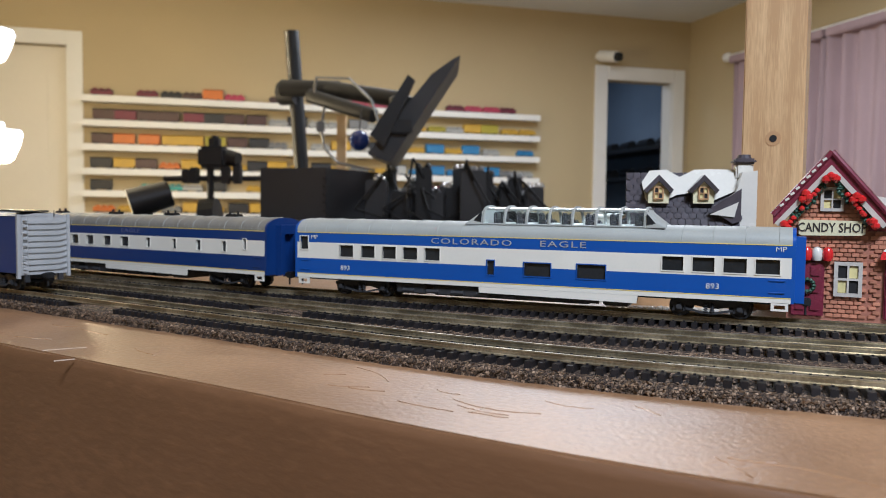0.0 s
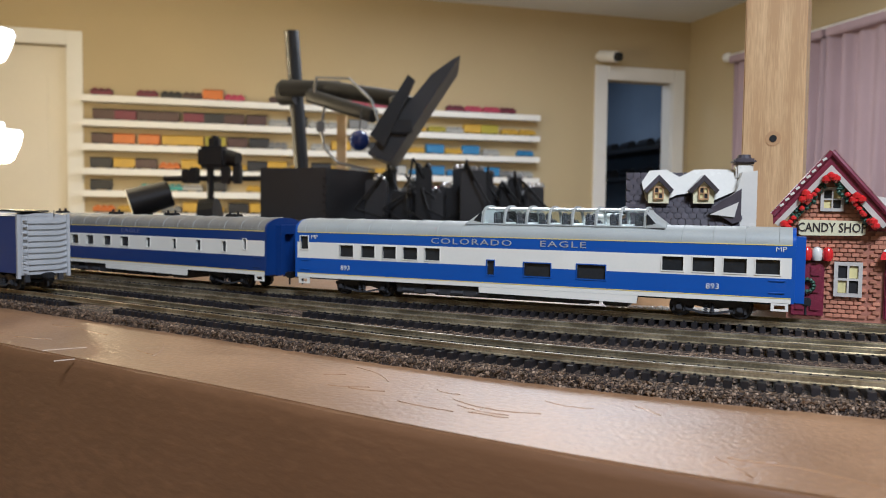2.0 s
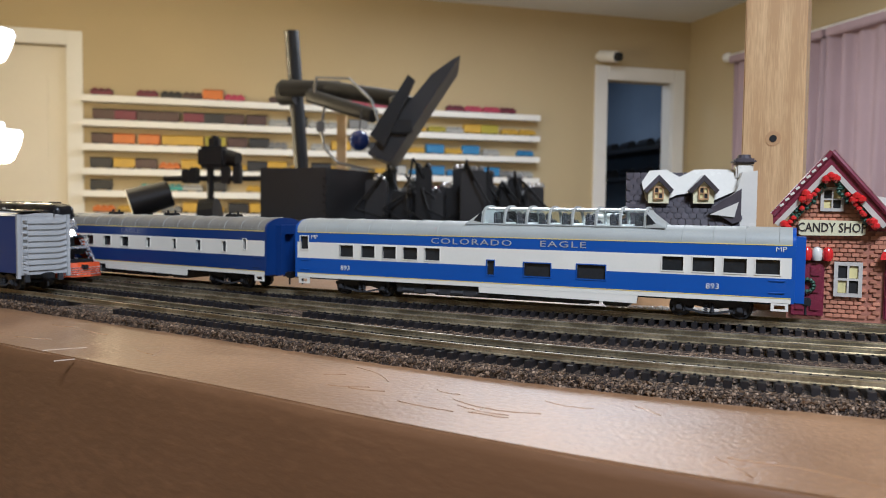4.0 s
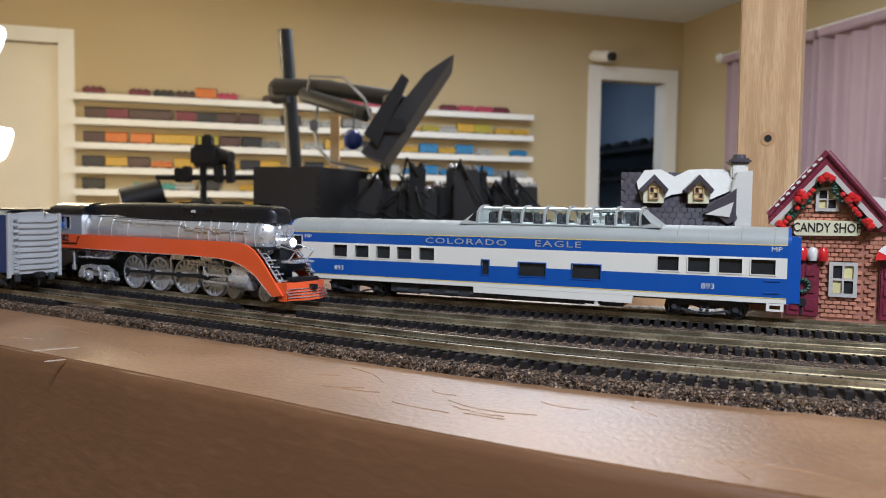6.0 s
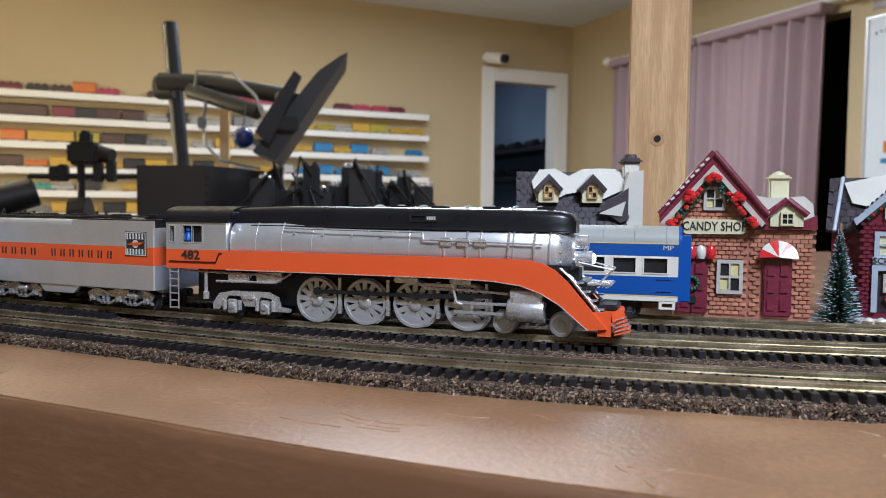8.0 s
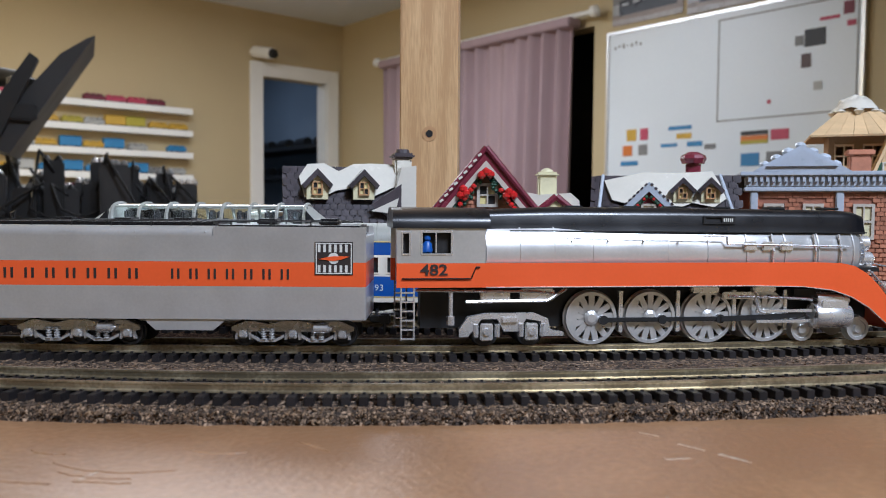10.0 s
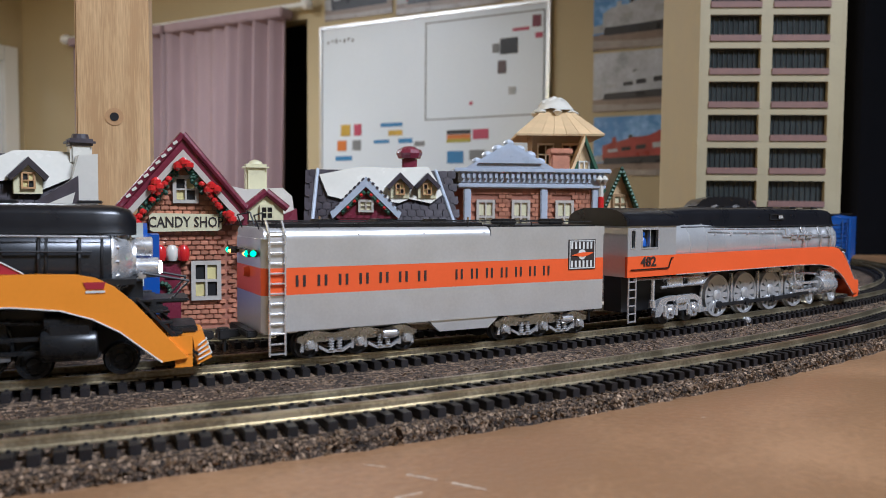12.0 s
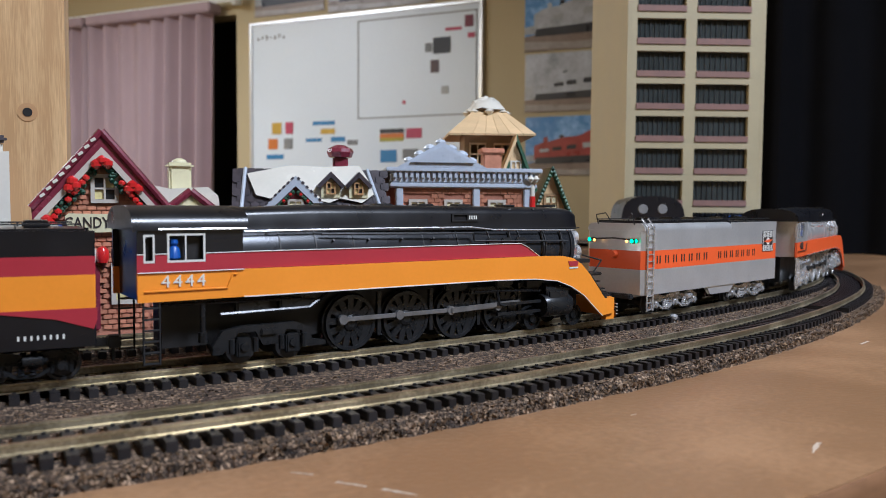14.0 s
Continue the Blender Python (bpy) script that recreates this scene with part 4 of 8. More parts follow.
    under = [(0.0955, 0.0045), (0.0895, 0.0095), (0.083, 0.0150), (0.075, 0.0195), (0.066, 0.0225), (0.053, 0.0240), (0.03, 0.0245)]
    for side in (-1, 1):
        bm = B()
        prism(bm, [(-0.0805, 0.0245), (-0.0805, 0.0340)] + sweep + under, "y", *sorted((side * 0.0172, side * 0.0158)))
        v = part("valance", bm, c["skirt"], loco, c["skirt_label"])
        bm = B()
        panel(bm, -0.1155, -0.0805, 0.0245, 0.0340, [], *sorted((side * 0.0172, side * 0.0158)))
        part("cab_skirt", bm, c["skirt"], v)
        bm = B()
        y = sorted((side * 0.01722, side * 0.0174))
        for (xa, za), (xb, zb) in zip(([(-0.0805, 0.0245), (0.03, 0.0245)] + under[::-1][1:])[:-1], ([(-0.0805, 0.0245), (0.03, 0.0245)] + under[::-1][1:])[1:]):
            cyl(bm, (xa, side * 0.0173, za), (xb, side * 0.0173, zb), 0.00025, n=5)
        part("valance_edge", bm, c["trim"], v)
        bm = B()
        tube(bm, [(-0.1135, side * 0.0176, 0.0280), (-0.0865, side * 0.0176, 0.0280), (-0.0845, side * 0.0176, 0.0325), (-0.083, side * 0.0176, 0.0325)], 0.0003, 5)
        part("cab_piping", bm, BLACK if not c["second"] else AMBER, v)
    if c["second"]:
        for side in (-1, 1):
            bm = B()
            pts = [(-0.0805, 0.0341), (0.056, 0.0341), (0.049, 0.0382), (0.045, 0.0398), (-0.0805, 0.0398)]
            prism(bm, pts, "y", *sorted((side * 0.0150, side * 0.0158)))
            part("side_stripe", bm, CRIMSON, loco, "crimson stripe above the orange valance")
            bm = B()
            y = sorted((side * 0.0173, side * 0.0176))
            box(bm, -0.1157, -0.0807, *y, 0.0341, 0.0370)
            for xa, xb in ((-0.1157, -0.1137), (-0.1100, -0.1063), (-0.0937, -0.0807)):
                box(bm, xa, xb, *y, 0.0370, 0.0398)
            part("cab_stripe", bm, CRIMSON, loco)
            bm = B()
            tube(bm, [(-0.1155, side * 0.0177, 0.0340), (-0.0806, side * 0.0177, 0.0340)], 0.0002, 4)
            for xa, xb in ((-0.1157, -0.1137), (-0.1100, -0.1063), (-0.0937, -0.0807)):
                tube(bm, [(xa, side * 0.0177, 0.0399), (xb, side * 0.0177, 0.0399)], 0.0002, 4)
            tube(bm, [(-0.0805, side * 0.0160, 0.0399), (0.045, side * 0.0160, 0.0399), (0.049, side * 0.0160, 0.0383), (0.056, side * 0.0160, 0.0341)], 0.0002, 4)
            part("stripe_edging", bm, LETTERLIGHT, loco)
            bm = B()
            tube(bm, [(-0.079, side * 0.0140, 0.0468), (-0.02, side * 0.0136, 0.0472), (0.02, side * 0.0134, 0.0472), (0.032, side * 0.0134, 0.0460), (0.08, side * 0.0132, 0.0452)], 0.00035, 6)
            for x in (-0.07, -0.045, -0.02, 0.005):
                cyl(bm, (x, side * 0.0118, 0.0466), (x, side * 0.0138, 0.0471), 0.0005, n=6)
            part("handrail", bm, CHROME, loco, "bright metal handrail")
            bm = B()
            tube(bm, [(-0.109, side * 0.0181, 0.0479), (-0.080, side * 0.0181, 0.0479)], 0.00038, 6)
            part("roof_gutter", bm, CHROME, loco, "bright gutter at the cab eave")
    if not c["second"]:
        for side in (-1, 1):
            bm = B()
            run_up = [(0.0835, 0.0305), (0.0885, 0.0258), (0.0945, 0.0188), (0.0985, 0.0140)]
            for y in (0.0160, 0.0118):
                tube(bm, [(x, side * y, z) for x, z in run_up], 0.0004, 6)
            for k in range(7):
                u = k / 6 * 2.999
                i = int(u)
                (xa, za), (xb, zb) = run_up[i], run_up[i + 1]
                x, z = xa + (xb - xa) * (u - i), za + (zb - za) * (u - i)
                box(bm, x - 0.0007, x + 0.0007, *sorted((side * 0.0118, side * 0.0160)), z - 0.0003, z + 0.0003)
            part("pilot_ladder", bm, CHROME, loco, "bright silver steps above the pilot")
    # running plate, frame, cylinders
    bm = B()
    box(bm, -0.108, 0.088, -0.0158, 0.0158, 0.0300, 0.0318)
    box(bm, -0.105, 0.090, -0.0052, 0.0052, 0.0070, 0.0300)
    box(bm, 0.05, 0.096, -0.0125, 0.0125, 0.018, 0.0245, 0.002)
    part("frame", bm, FLATBLACK, loco)
    for side in (-1, 1):
        bm = B()
        lathe(bm, [(0.060, 0.0010), (0.0602, 0.0050), (0.061, 0.0054), (0.0755, 0.0054), (0.0763, 0.0050), (0.0765, 0.001)], 20, "x", (0, side * 0.0122, 0.0112))
        lathe(bm, [(0.061, 0.001), (0.0612, 0.0034), (0.0755, 0.0034), (0.0757, 0.001)], 16, "x", (0, side * 0.0120, 0.0182))
        box(bm, 0.062, 0.0748, *sorted((side * 0.008, side * 0.0162)), 0.0125, 0.0185, 0.0008)
        part("cylinder", bm, c["gear"], loco, smooth=True)
    bm = B()
    for side in (-1, 1):
        y = side * 0.0128
        for x in (-0.0229, 0.0018, 0.0265, 0.0495):
            box(bm, x - 0.0008, x + 0.0008, *sorted((side * 0.0088, side * 0.0104)), 0.005, 0.022)
        box(bm, 0.035, 0.060, *sorted((side * 0.0118, side * 0.0132)), 0.0128, 0.0140)
        box(bm, 0.035, 0.060, *sorted((side * 0.0118, side * 0.0132)), 0.0085, 0.0097)
        box(bm, 0.02, 0.036, *sorted((side * 0.0118, side * 0.0130)), 0.0185, 0.0215, 0.0005)
        tube(bm, [(0.022, y, 0.0198), (0.046, y, 0.0190), (0.06, y, 0.0182)], 0.0007, 6)
        tube(bm, [(0.034, y, 0.0215), (0.036, y, 0.0135), (0.039, y, 0.0125)], 0.0007, 6)
        tube(bm, [(-0.108, side * 0.0150, 0.0232), (-0.06, side * 0.0150, 0.0225), (-0.052, side * 0.0140, 0.0215)], 0.0006, 6)
        tube(bm, [(-0.088, side * 0.0145, 0.0185), (-0.055, side * 0.0145, 0.0188), (-0.047, side * 0.0135, 0.0235)], 0.0007, 6)
        for x0, x1, z0, z1 in ((-0.082, -0.07, 0.0185, 0.0225), (-0.066, -0.052, 0.0188, 0.0235), (0.006, 0.018, 0.0212, 0.0240), (0.033, 0.043, 0.0215, 0.0242)):
            box(bm, x0, x1, *sorted((side * 0.0105, side * 0.0142)), z0, z1, 0.0006)
        cyl(bm, (-0.094, side * 0.0145, 0.0125), (-0.094, side * 0.0145, 0.0235), 0.0009, n=8)
        cyl(bm, (-0.094, side * 0.0145, 0.0095), (-0.094, side * 0.0145, 0.0130), 0.0016, n=8)
    pieces("valve_gear", bm, c["gear"], loco)
    # trailing truck
    bm = B()
    for side in (-1, 1):
        y = sorted((side * 0.0115, side * 0.0138))
        prism(bm, [(-0.0905, 0.0045), (-0.0905, 0.0075), (-0.087, 0.0125), (-0.080, 0.0138), (-0.060, 0.0138), (-0.0545, 0.0115), (-0.0535, 0.0070), (-0.0480, 0.0060), (-0.0480, 0.0045), (-0.0560, 0.0045), (-0.0575, 0.0105), (-0.0635, 0.0115), (-0.0660, 0.0065), (-0.0725, 0.0065), (-0.0750, 0.0115), (-0.0815, 0.0115), (-0.0845, 0.0075), (-0.0870, 0.0045)], "y", *y)
        for x in (-0.0795, -0.0612):
            box(bm, x - 0.0026, x + 0.0026, *sorted((side * 0.0112, side * 0.0144)), 0.0028, 0.0098, 0.0005)
            cyl(bm, (x, side * 0.0144, 0.0066), (x, side * 0.0152, 0.0066), 0.0015, n=10)
        for x in (-0.0838, -0.0752, -0.0655, -0.0568):
            cyl(bm, (x, side * 0.0138, 0.0045), (x, side * 0.0138, 0.0095), 0.0011, n=8)
        box(bm, -0.0735, -0.067, *sorted((side * 0.0120, side * 0.0148)), 0.0098, 0.0125, 0.0005)
    tr = part("trailing_truck", bm, c["gear"], loco)
    for x in (-0.0795, -0.0612):
        for sy in (-1, 1):
            bm = B()
            lathe(bm, [(sy * 0.0073, 0.0060), (sy * 0.0081, 0.0055), (sy * 0.0103, 0.0054), (sy * 0.0104, 0.002)], 18, "y", (x, 0, 0.0055))
            part("trailing_wheel", bm, UNDER, tr, smooth=True)
    # cab ladder
    for side in (-1, 1):
        bm = B()
        y = side * 0.0166
        for x in (-0.1137, -0.1087):
            tube(bm, [(x, y, 0.0040), (x, y, 0.0245)], 0.0004, 5)
        for i in range(6):
            z = 0.0045 + i * 0.0036
            tube(bm, [(-0.1137, y, z), (-0.1087, y, z)], 0.0004, 5)
        part("cab_ladder", bm, c["pipe"], loco)
    # pilot deck, stairs and cowcatcher
    bm = B()
    box(bm, 0.088, 0.1045, -0.0085, 0.0085, 0.0228, 0.0242, 0.0005)
    for side in (-1, 1):
        for x in (0.088, 0.0925):
            tube(bm, [(x, side * 0.0152, 0.0255 - (x - 0.088) * 1.25), (x + 0.0145, side * 0.0152, 0.0085 - (x - 0.088) * 0.6)], 0.0005, 5)
        for i in range(5):
            x, z = 0.0885 + i * 0.0030, 0.0245 - i * 0.0037
            box(bm, x, x + 0.0045, *sorted((side * 0.0110, side * 0.0152)), z - 0.0003, z + 0.0003)
        tube(bm, [(0.099, side * 0.0075, 0.0242), (0.1045, side * 0.0075, 0.030), (0.09, side * 0.009, 0.033)], 0.0004, 5)
    part("front_steps", bm, c["pipe"], loco)
    bm = B()
    prism(bm, [(-0.0158, 0.0125), (0.0158, 0.0125), (0.0158, 0.0062), (-0.0158, 0.0062)], "x", 0.0975, 0.1050)
    a = [bm.verts.new(p) for p in ((0.1050, -0.0156, 0.0125), (0.1050, 0.0156, 0.0125), (0.1088, 0.0045, 0.0130), (0.1088, -0.0045, 0.0130), (0.1065, -0.0156, 0.0028), (0.1065, 0.0156, 0.0028), (0.1122, 0.0040, 0.0028), (0.1122, -0.0040, 0.0028))]
    for f in ((0, 1, 2, 3), (4, 7, 6, 5), (0, 3, 7, 4), (3, 2, 6, 7), (2, 1, 5, 6), (1, 0, 4, 5)):
        bm.faces.new([a[i] for i in f])
    for side in (-1, 1):
        box(bm, 0.0995, 0.105, *sorted((side * 0.0125, side * 0.0158)), 0.0022, 0.0065)
    pilot = part("pilot", bm, c["skirt"], loco)
    bm = B()
    for k in range(4):
        z = 0.0045 + k * 0.0016
        tube(bm, [(0.1068, -0.0162, z), (0.1124 - (z - 0.0028) * 0.33, -0.0046, z), (0.1124 - (z - 0.0028) * 0.33, 0.0046, z), (0.1068, 0.0162, z)], 0.0003, 5)
    part("pilot_bars", bm, c["trim"], pilot)
    bm = B()
    box(bm, 0.106, 0.1130, -0.002, 0.002, 0.0085, 0.0115, 0.0005)
    box(bm, 0.0985, 0.107, -0.010, 0.010, 0.0125, 0.0150, 0.0006)
    part("pilot_coupler", bm, FLATBLACK, pilot)
    # wheels and rods
    turning = [(wheelset(loco, x, DRIVER_R, c["wheel"], 13, "driving_wheelset"), x, DRIVER_R) for x in DRIVER_X]
    for x in PILOT_X:
        bm = B()
        for sy in (-1, 1):
            lathe(bm, [(sy * 0.0073, PILOT_R + 0.0006), (sy * 0.0081, PILOT_R), (sy * 0.0103, PILOT_R * 0.98), (sy * 0.0103, PILOT_R * 0.75), (sy * 0.0098, PILOT_R * 0.7), (sy * 0.0098, PILOT_R * 0.4), (sy * 0.0108, PILOT_R * 0.35), (sy * 0.0108, 0.0005)], 20, "y")
        cyl(bm, (0, -0.0075, 0), (0, 0.0075, 0), 0.0012, n=8)
        ob = part("pilot_wheelset", bm, c["wheel"], loco, smooth=True)
        ob.matrix_basis = pose(x, 0, PILOT_R)
        turning.append((ob, x, PILOT_R))
    bm = B()
    for side in (-1, 1):
        y = sorted((side * 0.0108, side * 0.0118))
        box(bm, DRIVER_X[0] - 0.001, DRIVER_X[3] + 0.001, *y, -0.0009, 0.0009, 0.0002)
        for x in DRIVER_X:
            cyl(bm, (x, side * 0.0106, 0), (x, side * 0.0122, 0), 0.0019, n=12)
        prism(bm, [(DRIVER_X[2], -0.0011), (DRIVER_X[2], 0.0011), (0.052, 0.0022), (0.052, 0.0004)], "y", *sorted((side * 0.0119, side * 0.0127)))
    rods = part("side_rod", bm, c["rod"], loco, "dark steel side rods")
    return loco, turning, rods


def tender(name, label, c):
    """Long tender: tank with rounded top, coal bunker, six-wheel trucks, end ladder."""
    t = thing(name, label, "locomotive tender", group="tenders")
    L, F, h = 0.0805, 0.0712, 0.0175
    bands = c["bands"]
    for z0, z1, mat, lab in bands:
        bm = B()
        prism(bm, [(-L, -h + 0.002), (-L + 0.002, -h), (F - 0.0005, -h), (F, -h + 0.0005), (F, h - 0.0005), (F - 0.0005, h), (-L + 0.002, h), (-L, h - 0.002)], "z", z0, z1)
        part("tank_side", bm, mat, t, lab, smooth=True)
    top = bands[-1][1]
    bm = B()
    pts = [(-h, top)] + [(-h + 0.0035 - 0.0035 * math.cos(a), top + 0.0038 * math.sin(a)) for a in [radians(10 * i) for i in range(1, 10)]]
    pts += [(-y, z) for y, z in pts[::-1]]
    prism(bm, pts, "x", -L + 0.0008, 0.0120)
    part("tank_top", bm, c["top"], t, smooth=True)
    bm = B()
    panel(bm, 0.0123, F, top, top + 0.0036, [], -h, -h + 0.001)
    panel(bm, 0.0123, F, top, top + 0.0036, [], h - 0.001, h)
    pieces("bunker_side", bm, c["top"], t)
    bm = B()
    box(bm, 0.0125, F - 0.002, -h + 0.002, h - 0.002, top, top + 0.0042, 0.0008)
    box(bm, -L + 0.003, 0.0118, -0.0135, 0.0135, top + 0.0028, top + 0.0052, 0.0008)
    for x in (-0.052, -0.028, -0.004, 0.03, 0.055):
        box(bm, x - 0.004, x + 0.004, -0.0045, 0.0045, top + 0.004, top + 0.0066, 0.0006)
    part("deck", bm, BLACK, t)
    bm = B()
    for side in (-1, 1):
        y = side * 0.0148
        tube(bm, [(-L + 0.004, y, top + 0.0056), (0.066, y, top + 0.0056)], 0.00028, 5)
        for i in range(9):
            x = -L + 0.006 + i * 0.0155
            tube(bm, [(x, y, top + 0.0035), (x, y, top + 0.0056)], 0.00028, 5)
    part("deck_rail", bm, FLATBLACK, t)
    bm = B()
    for side in (-1, 1):
        yv = side * (h + 0.0001)
        for z in (0.0150, 0.0400):
            for i in range(37):
                x = -L + 0.004 + i * 0.0041
                if x < F - 0.003:
                    box(bm, x - 0.0002, x + 0.0002, *sorted((yv, yv - side * 0.0003)), z, z + 0.0004)
        for x in (-0.045, -0.018, 0.009, 0.036):
            for i in range(14):
                z = 0.0142 + i * 0.0024
                if not (bands[1][0] < z < bands[1][1]):
                    box(bm, x, x + 0.0004, *sorted((yv, yv - side * 0.0003)), z, z + 0.0004)
    part("rivets", bm, c["rivet"], t)
    # belly between the trucks
    bm = B()
    for side in (-1, 1):
        prism(bm, [(-0.0150, 0.0118), (-0.0135, 0.0098), (-0.0105, 0.0072), (0.0118, 0.0072), (0.0150, 0.0098), (0.0170, 0.0118)], "y", *sorted((side * (h - 0.0006), side * (h - 0.0026))))
    box(bm, -L + 0.003, F - 0.003, -0.008, 0.008, 0.0095, 0.0118)
    part("belly", bm, c["belly"], t)
    for x in (-0.0425, 0.0420):
        truck(t, x, c["truck"], 3, 0.0195, wheel_mat=UNDER)
    bm = B()
    for x in (-L + 0.0022, -L + 0.0078):
        tube(bm, [(x, -h - 0.0008, 0.0035), (x, -h - 0.0008, top + 0.002), (x, -h + 0.003, top + 0.0062)], 0.00042, 6)
    for i in range(13):
        z = 0.0042 + i * 0.0035
        tube(bm, [(-L + 0.0022, -h - 0.0008, z), (-L + 0.0078, -h - 0.0008, z)], 0.00036, 5)
    part("ladder", bm, c["pipe"], t, "silver end ladder")
    bm = B()
    for side in (-1, 1):
        tube(bm, [(-L + 0.001, side * 0.011, top + 0.003), (-L - 0.001, side * 0.011, top + 0.008), (-L + 0.003, side * 0.008, top + 0.009), (-L + 0.004, side * 0.004, top + 0.003)], 0.0003, 5)
    tube(bm, [(-L - 0.0008, -0.0115, 0.0395), (-L - 0.0018, 0, 0.0402), (-L - 0.0008, 0.0115, 0.0395)], 0.0004, 5)
    box(bm, -L - 0.004, -L, -0.012, 0.012, 0.0095, 0.012, 0.0005)
    part("rear_fittings", bm, FLATBLACK, t)
    bm = B()
    lathe(bm, [(-L - 0.002, 0.0016), (-L, 0.0022)], 14, "x", (0, 0.0, 0.0318))
    part("rear_lamp", bm, c["skirt"], t, smooth=True)
    for side in (-1, 1):
        bm = B()
        box(bm, -L - 0.0042, -L - 0.0002, side * 0.0128 - 0.0014, side * 0.0128 + 0.0014, 0.0378, 0.0402, 0.0004)
        m = part("marker_lamp", bm, FLATBLACK, t)
        bm = B()
        lathe(bm, [(-L - 0.0048, 0.0006), (-L - 0.0042, 0.0011), (-L - 0.004, 0.0011)], 10, "x", (0, side * 0.0128, 0.039))
        lathe(bm, [(side * 0.0014 + side * 0.0128, 0.0011), (side * 0.0020 + side * 0.0128, 0.0006)], 10, "y", (-L - 0.0022, 0, 0.039))
        part("lens", bm, GREENLIT if c["lamps"] else CRIMSON, m, "glowing green lens")
        bm = B()
        lathe(bm, [(-L - 0.0046, 0.0004), (-L - 0.004, 0.0008)], 10, "x", (0, side * 0.0098, 0.0388))
        part("amber_lens", bm, AMBERLIT if c["lamps"] else CRIMSON, m)
    coupler(t, -L - 0.003, -1)
    coupler(t, F, 1)
    return t


SILVER_SET = dict(boiler=SILVER, boiler_label="silver boiler", pipe=CHROME, skirt=ORANGE, skirt_label="red-orange side valance", cab=SILVER, trim=CHROME, gear=CHROME, wheel=SILVER, rod=FLATBLACK, lit=True, second=False, figure=True,
                  bands=[(0.0116, 0.0245, SILVER, ""), (0.0245, 0.0340, ORANGE, "red-orange stripe"), (0.0340, 0.0440, SILVER, "")], top=SILVER, belly=SILVER, truck=CHROME, rivet=SILVER, lamps=True)
DAY_SET = dict(boiler=GRAPHITE, boiler_label="graphite black boiler", pipe=FLATBLACK, skirt=AMBER, skirt_label="golden orange side valance", cab=BLACK, trim=LETTERLIGHT, gear=GEARBLACK, wheel=GEARBLACK, rod=STEELROD, lit=True, second=True, figure=True,
               bands=[(0.0116, 0.0235, BLACK, ""), (0.0235, 0.0340, AMBER, "golden orange stripe"), (0.0340, 0.0398, CRIMSON, "crimson stripe"), (0.0398, 0.0440, BLACK, "")], top=BLACK, belly=BLACK, truck=GEARBLACK, rivet=BLACK, lamps=False)

lead, lead_turning, lead_rods = steam_locomotive("silver_steam_locomotive", "silver and red-orange model steam locomotive with black skyline casing", SILVER_SET)
letters("482", 0.0060, LETTER, lead, pose(-0.1010, -0.0174, 0.0312), stretch=1.2, bold=0.0001, label="black cab number")
lead_tender = tender("silver_tender", "silver model tender with a red-orange stripe", SILVER_SET)
bar_row("11 11 11 11 11 11 11", 0.0535, 0.0040, LETTER, lead_tender, pose(-0.0425, -0.0177, 0.0293), label="black lettering on the stripe")
bar_row("11 11 11 11 11 11 11", 0.0470, 0.0040, LETTER, lead_tender, pose(0.0190, -0.0177, 0.0293))
bm = B()
box(bm, 0.0515, 0.0662, -0.0178, -0.01751, 0.0292, 0.0420)
herald = part("herald", bm, LETTER, lead_tender, "square black and silver herald")
bm = B()
for k in range(6):
    box(bm, 0.0527 + k * 0.0021, 0.0537 + k * 0.0021, -0.01795, -0.0178, 0.0380, 0.0410)
    box(bm, 0.0527 + k * 0.0021, 0.0537 + k * 0.0021, -0.01795, -0.0178, 0.0302, 0.0330)
panel(bm, 0.0519, 0.0658, 0.0296, 0.0416, [(0.0523, 0.0654, 0.0300, 0.0412)], -0.01795, -0.0178)
lathe(bm, [(-0.0179, 0.0022), (-0.0178, 0.0022)], 16, "y", (0.0588, 0, 0.0356))
part("herald_print", bm, LETTERLIGHT, herald)
bm = B()
prism(bm, [(0.0528, 0.0353), (0.0560, 0.0360), (0.0588, 0.0365), (0.0650, 0.0364), (0.0620, 0.0352), (0.0588, 0.0346)], "y", -0.0181, -0.0179)
part("herald_feather", bm, ORANGE, herald)

second, second_turning, second_rods = steam_locomotive("orange_steam_locomotive", "black, crimson and golden orange model steam locomotive", DAY_SET)
letters("4444", 0.0056, LETTERLIGHT, second, pose(-0.1010, -0.0174, 0.0308), stretch=1.1, spacing=1.25, label="pale cab number")
bm = B()
prism(bm, [(0.0725, 0.0312), (0.0790, 0.0312), (0.0785, 0.0290), (0.0735, 0.0290)], "y", -0.0175, -0.0173)
emblem = part("emblem", bm, CRIMSON, second, "small crimson emblem on the valance")
bm = B()
box(bm, 0.0732, 0.0788, -0.0175, -0.0173, 0.0278, 0.0285)
part("emblem_bars", bm, LETTERLIGHT, emblem)
second_tender = tender("orange_tender", "black, crimson and golden orange model tender", DAY_SET)
bm = B()
prism(bm, [(-0.02, 0.0236), (0.03, 0.0236), (0.045, 0.0228), (0.06, 0.0205), (0.0705, 0.0170), (0.0715, 0.0200), (0.0715, 0.0236)], "y", -0.0178, -0.01755)
part("curved_stripe", bm, CRIMSON, second_tender)
bar_row("11111111", 0.014, 0.0014, LETTERLIGHT, second_tender, pose(0.056, -0.0177, 0.0152))

